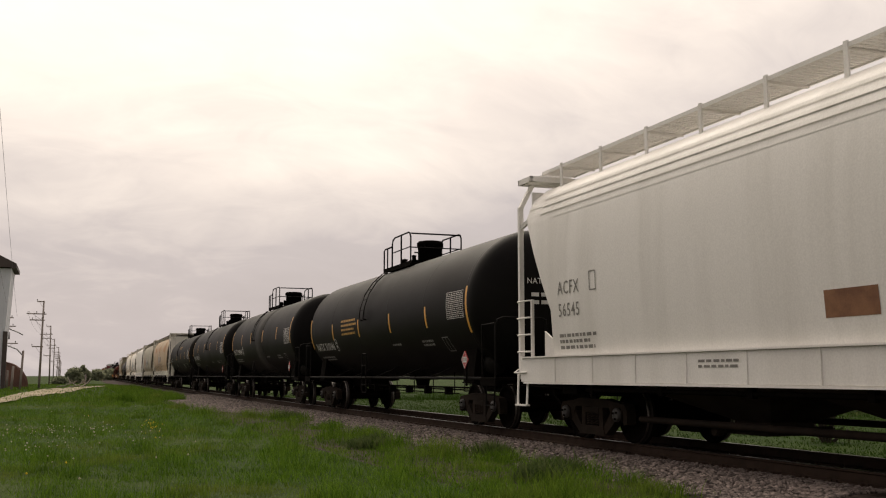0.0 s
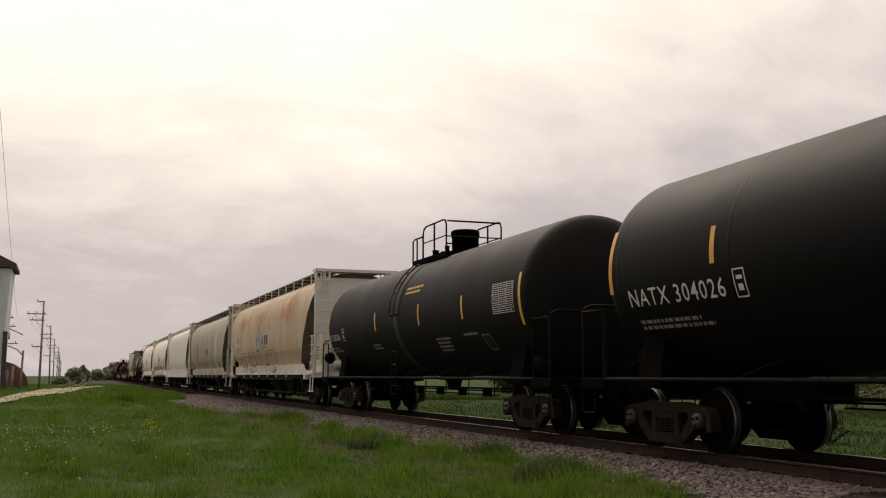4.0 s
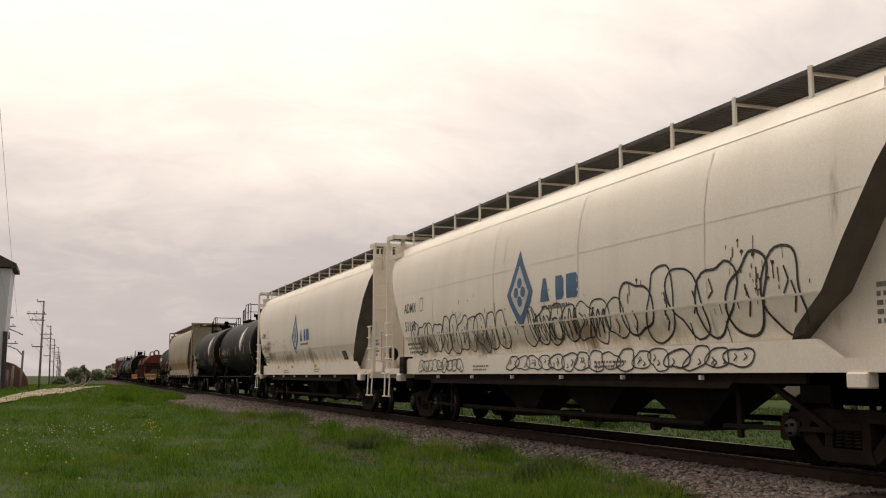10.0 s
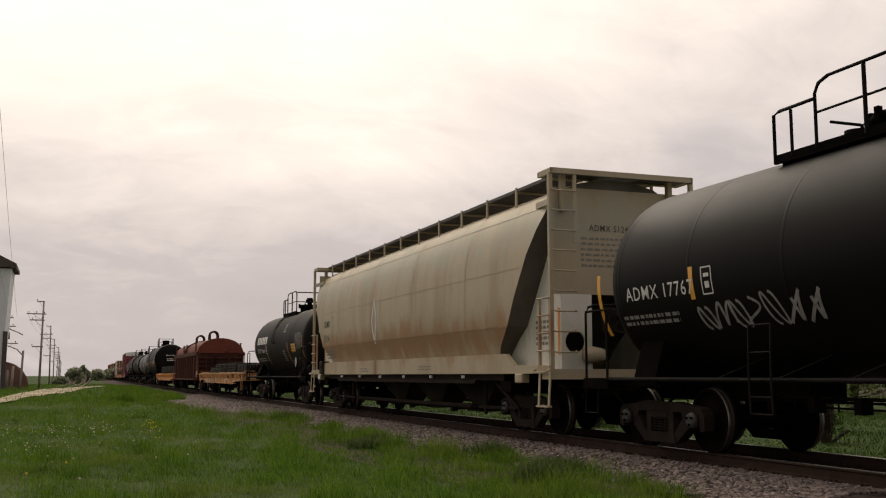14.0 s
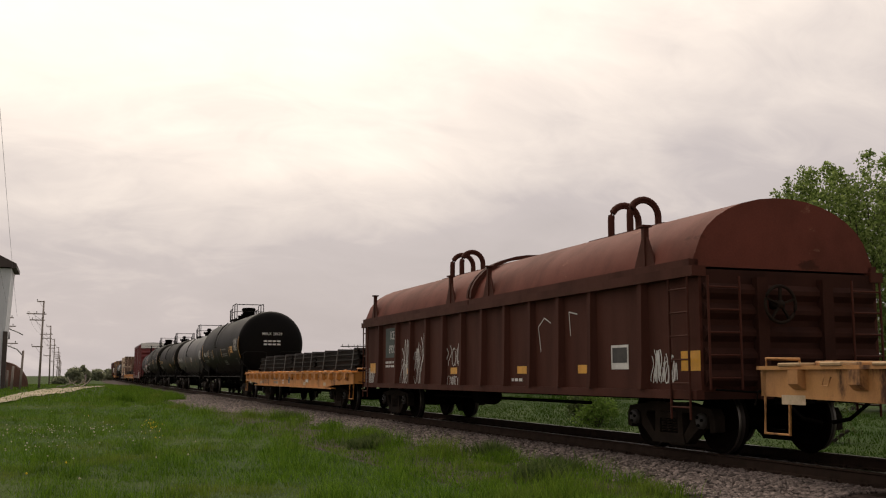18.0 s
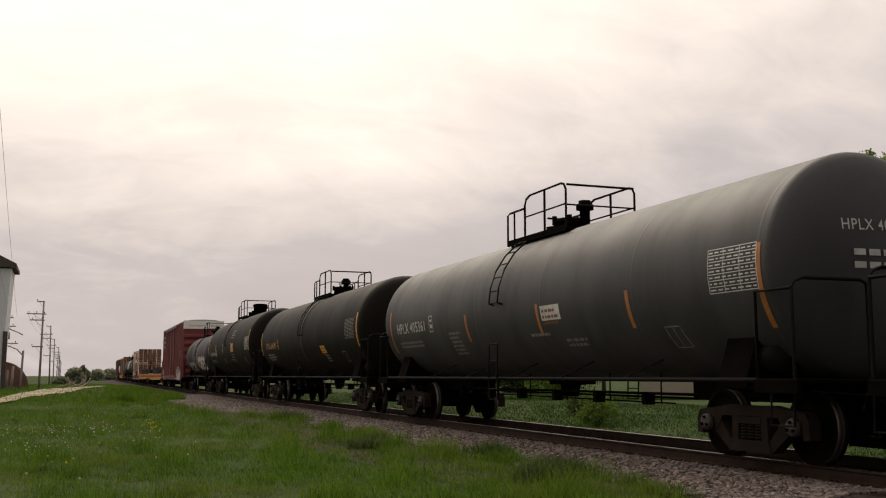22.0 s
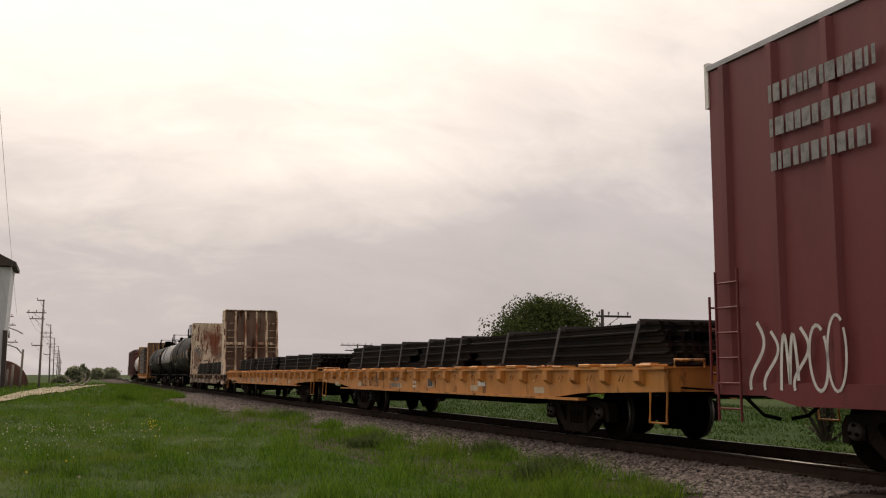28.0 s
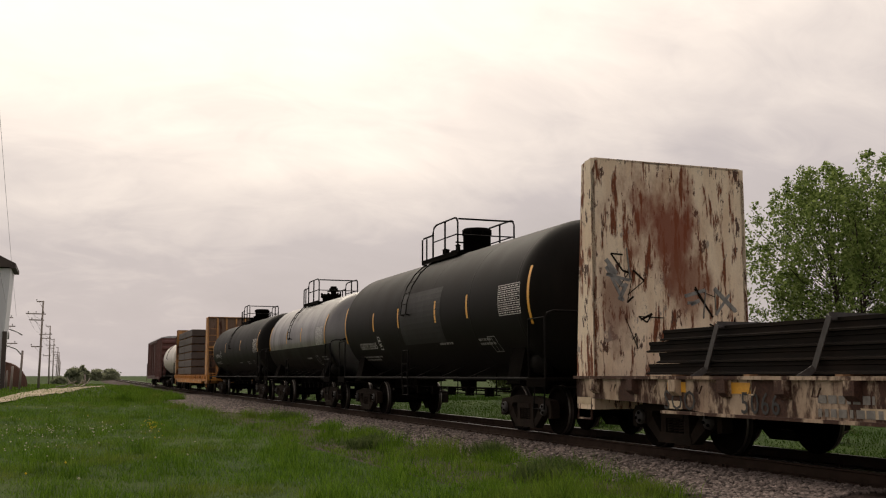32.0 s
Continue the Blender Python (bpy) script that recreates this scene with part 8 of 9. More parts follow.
# ---------- trees and bushes ----------
def leaf_cloud(M, centres, per, size, gen, droop=0.0):
    """Small folded leaves round the given centres (x, y, z, radius)."""
    for cx, cy, cz, r in centres:
        p = gen.normal(0, 1, (per, 3))
        p /= np.linalg.norm(p, axis=1)[:, None] + 1e-9
        p *= (gen.rand(per, 1) ** 0.45) * r
        for q in p:
            a = gen.normal(0, 1, 3)
            b = np.cross(a, gen.normal(0, 1, 3))
            a, b = a / np.linalg.norm(a), b / (np.linalg.norm(b) + 1e-9)
            s = size * gen.uniform(0.6, 1.3)
            c = np.array((cx, cy, cz)) + q
            M.add([c - a * s, c + b * s * 0.55, c + a * s, c - b * s * 0.55], [(0, 1, 2, 3)])


def tree(name, label, x, y, height, spread, crown_from, seed, leaf, size, clumps, per, trunk_r=0.16, poplar=False, stems=1):
    rng, gen = random.Random(seed), np.random.RandomState(seed)
    t = thing(name, label, "tree", pose(x, y, GROUND_Z))
    T, centres = Mesh(), []
    for st in range(stems):
        a0 = rng.uniform(0, 6.28)
        lean = 0.0 if stems == 1 else 0.16
        top = Vector((math.cos(a0) * lean * height, math.sin(a0) * lean * height, height * rng.uniform(0.85, 0.95)))
        n = 7
        for i in range(n):
            p, q = top * (i / n), top * ((i + 1) / n)
            p, q = p + Vector((0.06 * math.sin(i * 2.1 + st), 0.06 * math.cos(i * 1.7), 0)), q + Vector((0.06 * math.sin((i + 1) * 2.1 + st), 0.06 * math.cos((i + 1) * 1.7), 0))
            r0, r1 = trunk_r * (1 - 0.88 * i / n), trunk_r * (1 - 0.88 * (i + 1) / n)
            T.loft([[p + Vector((math.cos(k) * r0, math.sin(k) * r0, 0)) for k in np.arange(6) * 1.0472], [q + Vector((math.cos(k) * r1, math.sin(k) * r1, 0)) for k in np.arange(6) * 1.0472]], smooth=True)
        for k in range(clumps // stems):
            u = rng.uniform(crown_from, 1.0)
            z = height * u
            base = top * min(u * 0.75, 0.9)
            w = math.sin(math.pi * min(1, max(0.05, (u - crown_from) / (1 - crown_from) * 0.86 + 0.10))) ** 0.6
            a, r = rng.uniform(0, 6.28), spread * w * rng.uniform(0.35, 1.0)
            tip = Vector((top.x * u + math.cos(a) * r, top.y * u + math.sin(a) * r, z + (0.3 if poplar else 0.0) * rng.random()))
            if k % 2 == 0:
                mid = (base + tip) / 2 + Vector((0, 0, -0.1 * height * 0.1))
                T.tube([base, mid, tip], trunk_r * 0.16, 4)
            centres.append((tip.x, tip.y, tip.z, spread * (rng.uniform(0.12, 0.24) if poplar else rng.uniform(0.16, 0.30))))
            if poplar:
                for lift, r in ((0.17, 0.11), (0.28, 0.06)):
                    centres.append((tip.x * 1.02 + spread * rng.uniform(-0.03, 0.03), tip.y * 1.02, tip.z + spread * lift, spread * r))
    part("trunk", T, "bark", t)
    C = Mesh()
    leaf_cloud(C, centres, per, size, gen)
    part("crown", C, leaf, t)
    return t


def bush(name, label, x, y, w, h, seed, leaf, size, clumps, per, stem_r=0.012):
    rng, gen = random.Random(seed), np.random.RandomState(seed)
    t = thing(name, label, "bush", pose(x, y, GROUND_Z))
    T, centres = Mesh(), []
    for k in range(clumps):
        a, r, u = rng.uniform(0, 6.28), rng.random() ** 0.6, rng.random()
        p = Vector((math.cos(a) * r * w / 2 * (1 - 0.5 * u), math.sin(a) * r * w / 2 * (1 - 0.5 * u), h * (0.12 + 0.8 * u)))
        centres.append((p.x, p.y, p.z, w * rng.uniform(0.10, 0.2)))
        if w < 3 and k % 2 == 0:
            S = Mesh()
            S.tube([(p.x * 0.15, p.y * 0.15, 0), (p.x * 0.6, p.y * 0.6, p.z * 0.6), tuple(p)], stem_r, 5)
            part("stem", S, "bark", t)
    if w >= 3:
        T.tube([(0, 0, 0), (0.1, 0.1, h * 0.4), (0.0, 0.2, h * 0.8)], 0.15, 6)
        part("trunk", T, "bark", t)
    C = Mesh()
    leaf_cloud(C, centres, per, size, gen)
    part("crown", C, leaf, t)
    return t


# ---------- poles, elevator, yard ----------
def utility_pole(x, y, h, arms, label, group, lean=0.0, r=0.14, wood="pole"):
    t = thing("utility_pole", label, "utility pole", pose(x, y, GROUND_Z, 0, lean, 0), group)
    M = Mesh()
    M.lathe([(r, -0.2), (r * 0.62, h), (0.0, h + 0.02)], 10, "z")
    part("pole_shaft", M, wood, t)
    for z, x0, x1, ins in arms:
        M = Mesh()
        M.box(x0, x1, -0.06, 0.06, z - 0.06, z + 0.06)
        a = part("crossarm", M, wood, t)
        M = Mesh()
        if x0 < -0.6:
            M.bar((x0 * 0.6, 0.05, z - 0.05), (0, 0.05, z - 0.8), 0.04, 0.03)
        if x1 > 0.6:
            M.bar((x1 * 0.6, 0.05, z - 0.05), (0, 0.05, z - 0.8), 0.04, 0.03)
        part("arm_brace", M, wood, a)
        for k in range(ins):
            q = x0 + (x1 - x0) * (k + 0.3) / (ins - 0.4) if ins > 1 else x0
            M = Mesh()
            M.lathe([(0.03, z + 0.06), (0.03, z + 0.16), (0.06, z + 0.17), (0.05, z + 0.28), (0.0, z + 0.30)], 8, "z", (q, 0, 0))
            part("insulator", M, "porcelain", a)
    return t


def wire(a, b, sag, name="overhead_wire"):
    M = Mesh()
    pts = []
    for k in range(13):
        u = k / 12
        pts.append((a[0] + (b[0] - a[0]) * u, a[1] + (b[1] - a[1]) * u, a[2] + (b[2] - a[2]) * u - sag * 4 * u * (1 - u)))
    M.tube(pts, 0.012, 4)
    return tagged(part(name, M, "wire"), "thin dark overhead wire between the poles", "wire", "overhead wires", "structure")


def build_yard():
    # tall white elevator at the edge of the yard
    e = thing("grain_elevator", "tall white metal-clad grain elevator with a dark roof", "grain elevator", pose(-6.45, 120, GROUND_Z))
    h = 13.1
    M = Mesh()
    M.loft([[(-9, 0, z), (x, 0, z), (x, 8, z), (-9, 8, z)] for x, z in ((0.0, -0.3), (0.15, 5.0), (0.55, h))])
    part("wall", M, "white_wall", e)
    for k in range(24):
        M = Mesh()
        x = -8.9 + k * 0.386
        M.box(x - 0.05, x + 0.05, -0.05, 0, 0, h - 0.1)
        part("cladding_rib", M, "white_wall", e)
    M = Mesh()
    M.loft([[(-9.6, y, h + 0.1), (1.05, y, h + 0.1), (1.05, y, h + 0.5), (-4.3, y, h + 3.2), (-9.6, y, h + 0.5)] for y in (-0.6, 8.6)])
    part("roof", M, "dark_roof", e)
    M = Mesh()
    M.box(0.45, 1.05, -0.62, -0.6, h - 0.02, h + 0.4)
    part("fascia", M, "dark_roof", e)
    for z in (4.2, 9.5):
        M = Mesh()
        M.box(-1.7, -0.9, -0.09, -0.05, z, z + 1.1)
        part("shutter", M, "galvanised", e)
    M = Mesh()
    M.box(0.05, 0.5, -0.3, 0.3, 0, 6.2)
    part("service_riser", M, "dark_roof", e)
    # service pole with transformers and arms beside it
    p = utility_pole(-6.75, 129.5, 8.6, [(8.2, -0.8, 0.9, 3), (7.2, -0.6, 1.2, 2), (5.2, -0.9, 1.5, 3)], "weathered service pole with transformers beside the elevator", "")
    for k, z in ((-0.4, 6.1), (0.35, 6.1), (0.0, 5.5)):
        M = Mesh()
        M.lathe([(0.0, z - 0.45), (0.26, z - 0.42), (0.26, z + 0.35), (0.2, z + 0.42), (0.06, z + 0.6), (0, z + 0.62)], 14, "z", (k, -0.3, 0))
        part("transformer", M, "galvanised", p)
    for za, zb in ((7.0, 6.2), (5.0, 3.9)):
        M = Mesh()
        M.tube([(0.2, 0, za), (1.4, 0.2, za - 0.45), (2.0, 0.3, zb)], 0.075)
        part("service_arm", M, "galvanised", p)
    # rusty arched shed with its fence posts
    q = thing("arched_shed", "rust-brown arched sheet-metal shed behind the elevator", "shed", pose(-7.6, 138, GROUND_Z))
    M = Mesh()
    ring = [(3.1 * math.cos(radians(a)), 3.2 * math.sin(radians(a))) for a in range(0, 181, 12)]
    M.loft([[(x, y, z) for x, z in ring] for y in (0, 9)], smooth=False)
    part("shell", M, "rusty_sheet", q)
    for k in range(7):
        M = Mesh()
        y = 0.2 + k * 1.4
        M.tube([(x * 1.01, y, z * 1.01) for x, z in ring], 0.05, 4)
        part("shell_rib", M, "rusty_sheet", q)
    for x, y, hh in ((-4.95, 112, 2.4), (-4.36, 118, 4.1), (-6.0, 124, 2.0)):
        t = thing("fence_post", "leaning dark wooden yard post", "post", pose(x, y, GROUND_Z, 0, 2, 0), "yard posts")
        M = Mesh()
        M.lathe([(0.13, -0.1), (0.11, hh), (0.0, hh + 0.04)], 8, "z")
        part("post_shaft", M, "pole", t)
    t = thing("fence_post", "short wooden post beside the track", "post", pose(2.77, 150, GROUND_Z), "yard posts")
    M = Mesh()
    M.lathe([(0.12, -0.1), (0.10, 1.6), (0.0, 1.64)], 8, "z")
    part("post_shaft", M, "pole", t)
    # fallen branches
    for k, (x, y, a) in enumerate(((0.4, 130, 10), (1.6, 128, -35), (2.4, 131, 60), (1.3, 132, 150))):
        t = thing("fallen_log", "bleached fallen log lying in the grass", "log", pose(x, y, GROUND_Z + 0.15, 0, 0, a), "fallen logs")
        M = Mesh()
        M.tube([(-1.2, 0, 0.0), (-0.3, 0.1, 0.1), (0.6, 0, 0.45), (1.1, -0.1, 0.7 + 0.12 * k)], 0.06, 7)
        M.tube([(0.2, 0.05, 0.25), (0.3, 0.4, 0.8)], 0.035, 6)
        part("log_stem", M, "log", t)
    # pole line along the drive
    line = []
    for k in range(9):
        y = 124 + 66 * k
        x = -2.62 + 0.16 * min(k, 3) + 0.10 * math.sin(k * 2.2)
        hh = 9.9 + 0.2 * math.sin(k * 1.3)
        arms = [(hh - 0.1, -0.7, 0.1, 1), (hh - 1.5, -1.75, 0.35, 3), (hh - 2.2, -1.4, 0.2, 2), (hh - 5.2, -1.0, 0.2, 1)]
        utility_pole(x, y, hh, arms, "weathered wooden utility pole with crossarms", "poles of the line", lean=0.6 if k == 0 else 1.6 * math.sin(k * 5) + 0.6)
        line.append((x, y, hh))
    for (x0, y0, h0), (x1, y1, h1) in zip(line[:5], line[1:6]):
        for dx, dz in ((-1.6, -1.25), (-0.9, -1.25)):
            wire((x0 + dx, y0, h0 + dz + GROUND_Z), (x1 + dx, y1, h1 + dz + GROUND_Z), 0.8)
    for dx, z in ((-0.8, 8.4), (0.0, 8.5), (0.9, 8.4)):
        wire((-6.4 + dx, 129.5, z + GROUND_Z), (-5.2 + dx * 1.5, 58, 14.5 + z * 0.1), 0.3)
    # old telegraph poles beyond the track
    utility_pole(*FAR_POLES[0], 5.34, [(4.94, -0.4, 1.95, 4), (4.26, -0.4, 2.2, 4)], "dark old telegraph pole with two crossarms", "telegraph poles", wood="dark_pole")
    utility_pole(*FAR_POLES[1], 5.6, [(5.4, -2.4, 2.2, 6), (4.7, -1.8, 1.8, 4)], "dark old telegraph pole with two crossarms", "telegraph poles", wood="dark_pole")


FAR_POLES = ((30.27, 54.1), (37.5, 134.9))
# ---------- the train ----------
CARS = []                 # (car, distance of its middle from the tripod's abreast point at the start)


def place_car(car, a, b):
    CARS.append((car, (a + b) / 2))


def strips(ends, inner, v=0.15, end_len=1.0, ln=0.5, end_v=0.18):
    """Reflector strips: long ones at the ends, short ones between."""
    return [(y, end_v, end_len) for y in ends] + [(y, v, ln) for y in inner]


def plate(car, wrap, y0, y1, v0, v1, rng, mat="yellow", lean=0.0):
    """Warning plate with lines of print."""
    M = Mesh()
    patch(M, wrap, y0, y1, v0, v1, lean=lean)
    p = part("warning_plate", M, mat, car, "yellow warning plate" if mat == "yellow" else "cream warning plate")
    M = Mesh()
    small_print(M, wrap, y0 - 0.06, v1 - 0.12, y0 - y1 - 0.12, 3, rng, 0.05, 0.11, 0.010)
    printed(M, "rust_panel", p, "plate_print")


def extra_print(car, wrap, y, v, w, n, rng, mat="grey_letter", h=0.06, gap=0.12):
    M = Mesh()
    small_print(M, wrap, y, v, w, n, rng, h, gap)
    printed(M, mat, car, "test_stencil")


def build_train():
    # 0: pale hopper leading the view
    a, b = -1.0, 18.0
    car, wrap, rng = hopper_car("pale grey covered hopper car with a rusty plate", b - a, "white_hopper", STRAIGHT, rail="white_hopper", board_lift=0.12, valve_box=False, mark=(6.75, [("ACFX", 2.46, 0.32), ("56545", 2.08, 0.32)]), seed=2, mark_mat="faded_letter", slope=0.62, end_strips=False)
    M = Mesh()
    patch(M, wrap, 0.62, -0.2, 1.72, 2.03)
    part("rusty_plate", M, "rust_panel", car, "rusty brown plate on the side")
    for z in (3.98, 4.12, 4.26):
        M = Mesh()
        patch(M, wrap, -8.0, 8.0, z, z + 0.05, 0.02)
        part("roof_edge_strip", M, "white_hopper", car)
    place_car(car, a, b)
    # 1-3: three alike black tank cars
    for (a, b), text, seed, left, lad, nums in (((18.0, 36.4), "NATX 310046", 11, 1.5, 0.65, (4.4, 1.35, -1.7, -4.6)), ((36.4, 54.7), "NATX 304064", 12, 1.8, 0.85, (4.5, 1.8, -1.25, -4.45)), ((54.7, 73.0), "NATX 304026", 13, 0.85, -0.4, (4.75, 1.4, -1.55, -4.75))):
        low_v = -0.2 if seed == 11 else 0.15
        car, wrap, rng = tank_car("long black tank car with yellow reflector strips", b - a, 1.575, 2.645, "black_paint", 13.5, (left, 2.5), lad, mark=(text, 5.75, -0.55 - (0.22 if seed == 11 else 0), 0.37),
                                  stripes=strips((7.4, -7.25), nums, low_v, end_v=low_v + 0.03), seed=seed, end_mark=[(text, 0.35, 0.17)], band=(-0.35, 1.7, "faded_band") if seed == 12 else None, panel_y=-6.05, insp_y=-5.35)
        placard(car, -1.53, -7.1, 1.42, "1170")
        if seed == 11:
            extra_print(car, wrap, 3.3, 0.05, 1.8, 4, rng, "gold_letter", 0.06, 0.13)
        place_car(car, a, b)
    # 4: black tank car with a collar
    a, b = 73.0, 91.25
    car, wrap, rng = tank_car("black tank car with a dark collar round the shell", b - a, 1.55, 2.62, "dusty_black", 13.4, (1.3, 2.6), 0.35, head=1.0, band=(0.25, 0.45, "band_paint"),
                              mark=("TLX 200286", 6.9, -0.45, 0.28), stripes=strips((7.45, -7.4), (2.2, -1.5, -4.4), -0.08, end_v=-0.1), seed=14, panel_y=-6.1, insp_y=-5.2, prints=((-2.4, -0.75, 1.0, 4), (-4.2, -0.7, 0.8, 1), (2.8, -0.75, 0.8, 2)))
    extra_print(car, wrap, -0.3, 0.62, 1.4, 2, rng, "gold_letter")
    place_car(car, a, b)
    # 5-9: covered hoppers
    a, b = 91.25, 111.9
    car, wrap, rng = hopper_car("cream covered hopper car washed with orange rust", b - a, "rust_hopper", mark=(6.82, [("FLRX", 2.66, 0.35), ("5629", 2.20, 0.35)]), emblem=(1.05, 2.62, 0.92, "navy", True), seed=5, rail="dark_grate", trim="pale_hopper")
    M = Mesh()
    fill = Mesh()
    over = lambda v, o=0.006: (min(wrap(v, o)[0], -1.532 - o if v < 1.505 else 0.0), v)
    chunky(M, fill, over, "EVSEPIUTD", 5.55, 1.36, 0.80, 0.68, 0.98, 0.25, 0.178, 0.006, 0.03)
    for k, f in enumerate(fill.f):
        fill.m[k] = int(max(fill.v[i][2] for i in f) < 1.51)
    g = printed(M, "spray_dark", car, "graffiti", "tall dark outlined spray-paint letters")
    printed(fill, ["rust_hopper", "pale_hopper"], g, "graffiti_fill")
    place_car(car, a, b)
    a, b = 111.9, 131.75
    car, wrap, rng = hopper_car("weathered grey covered hopper car with rust stains", b - a, "green_grey_hopper", mark=(6.72, [("ADMX", 2.62, 0.33), ("51260", 2.16, 0.33)]), emblem=(0.85, 2.53, 0.90, "navy", True), seed=6, rail="dark_grate", strips=((8.14, 1.62, 2.15), (3.55, 1.55, 1.95)), panel=-5.5)
    place_car(car, a, b)
    a, b = 131.75, 150.35
    car, wrap, rng = hopper_car("light grey covered hopper car with orange strips", b - a, "pale_hopper", STRAIGHT, mark=(6.95, [("ADMX", 2.61, 0.31), ("50172", 2.16, 0.31)]), seed=7, trim="white_hopper", slope=0.66, rail="pale_hopper", valve_box=False, sill_z=(0.99, 1.44),
                                strips=tuple((y, 1.46, 1.93) for y in (6.3, 4.34, 1.5, -1.2, -4.0, -6.4)))
    M = Mesh()
    patch(M, wrap, -7.3, -7.75, 1.5, 1.95)
    p = part("consolidated_panel", M, "black_letter", car)
    M = Mesh()
    patch(M, wrap, -7.34, -7.71, 1.54, 1.66, 0.009)
    part("panel_field", M, "white_letter", p)
    place_car(car, a, b)
    a, b = 150.35, 170.1
    car, wrap, rng = hopper_car("cream covered hopper car covered in dark graffiti", b - a, "cream_hopper", mark=(6.98, [("ADMX", 2.61, 0.33), ("51168", 2.17, 0.33)]), emblem=(0.5, 2.60, 0.90, "blue", True), seed=8, rail="dark_grate")
    M = Mesh()
    bubble_row(M, wrap, 6.9, 1.2, 1.55, 2.38, rng, 11, 0.028)
    bubble_row(M, wrap, 0.4, -3.2, 1.62, 2.30, rng, 7, 0.026)
    bubble_row(M, wrap, -3.2, -7.2, 1.55, 2.62, rng, 6, 0.036)
    bubble_row(M, flat_wrap(1.532), 6.4, 3.6, 1.16, 1.46, rng, 9, 0.022)
    bubble_row(M, flat_wrap(1.532), 1.2, -6.2, 1.16, 1.47, rng, 16, 0.024)
    graffiti(M, wrap, 0.2, -2.6, 1.7, 2.3, rng, 0.03, 9)
    printed(M, "black_letter", car, "graffiti", "black spray-paint scrawl")
    rust_runs(car, wrap, -6.5, 4.0, 2.35, 0.22, 90, rng, clusters=4)
    place_car(car, a, b)
    a, b = 170.1, 190.0
    car, wrap, rng = hopper_car("cream covered hopper car with a blue emblem", b - a, "cream_hopper", mark=(7.17, [("ADMX", 2.64, 0.33), ("51161", 2.17, 0.33)]), emblem=(0.75, 2.53, 0.92, "blue", True), seed=9, rail="dark_grate", panel=-5.9)
    for y in (4.3, 1.62, -2.2):
        M = Mesh()
        patch(M, flat_wrap(1.532), y, y - 0.40, 1.36, 1.47)
        part("reflector_strip", M, "yellow", car)
    rust_runs(car, wrap, 0.9, 6.6, 2.42, 0.09, 95, rng, clusters=6)
    rust_runs(car, wrap, 5.5, 6.9, 2.23, 0.05, 110, rng, clusters=4)
    rust_runs(car, wrap, 2.0, 6.8, 1.85, 0.14, 30, rng)
    place_car(car, a, b)
    # 10, 11: short black tank cars with a pale leaf
    for (a, b), text, seed, num_y, inner, shift in (((190.0, 203.4), "ADMX 15922", 20, 3.7, (3.72, 1.83, -0.45, -3.05), 0.0), ((203.4, 216.5), "ADMX 17767", 21, 3.75, (2.9, -0.8, -3.7), -0.7)):
        car, wrap, rng = tank_car("short black tank car with a pale leaf emblem", b - a, 1.48, 2.52, "black_paint", 8.8, (1.95, 2.5), 1.35, head=1.0, mark=(text, num_y, -0.32, 0.29), panels=False, upper_ladder=False,
                                  stripes=strips((5.45, -5.0), inner, -0.18, 1.0, 0.45, -0.35), seed=seed, top="valves", prints=((-0.2, -0.8, 0.9, 2), (4.2, -0.72, 1.2, 2)))
        M = Mesh()
        patch(M, wrap, -3.78 - max(shift, -0.3), -4.75 - max(shift, -0.3), -0.55, 0.13)
        part("worn_panel", M, "faded_band", car, "patch of faded grey stencil")
        tip, low = (-2.24 + shift, 0.96), (-2.16 + shift, -0.15)
        M = Mesh()
        outline = [(-2.21, 1.03), (-2.62, 0.80), (-2.92, 0.52), (-2.97, 0.39), (-2.62, 0.10), (-2.24, -0.20), (-2.05, -0.20), (-1.86, -0.10), (-1.68, 0.14), (-1.63, 0.34), (-1.72, 0.66), (-1.92, 0.87)]
        outline = [(y + shift, v) for y, v in outline]
        shape(M, wrap, outline)
        em = part("emblem", M, "faded_letter", car, "leaf emblem in cream and blue")
        M = Mesh()
        stroke(M, wrap, outline + outline[:1], 0.035, 0.012, step=0.05)
        stroke(M, wrap, [tip, (-2.52 + shift, 0.45), low, (-1.95 + shift, -0.30)], 0.05, 0.02, step=0.05)
        part("emblem_edge", M, "white_letter", em)
        M = Mesh()
        shape(M, wrap, [(y + shift, v) for y, v in ((-2.30, 0.88), (-2.48, 0.45), (-2.20, -0.12), (-2.02, -0.15), (-1.86, -0.02), (-1.76, 0.22), (-1.80, 0.46), (-1.98, 0.72))], 0.010)
        part("leaf_half", M, "cream_hopper", em, "cream half of the leaf")
        M = Mesh()
        shape(M, wrap, [(y + shift, v) for y, v in ((-2.36, 0.90), (-2.62, 0.72), (-2.88, 0.48), (-2.90, 0.40), (-2.58, 0.13), (-2.30, -0.10), (-2.62, 0.45))], 0.010)
        part("leaf_half", M, "navy", em, "blue half of the leaf")
        M = Mesh()
        for y, w, lean in ((-1.52, 0.42, 0.14), (-2.02, 0.40, 0.0), (-2.50, 0.46, 0.0)):
            y += shift
            stroke(M, wrap, [(y, -0.64), (y - lean, -0.33), (y - w + lean, -0.33), (y - w, -0.40 if not lean else -0.64), (y - w, -0.64), (y, -0.64)], 0.022)
        part("company_block", M, "grey_letter", car, "row of plain grey outlined blocks")
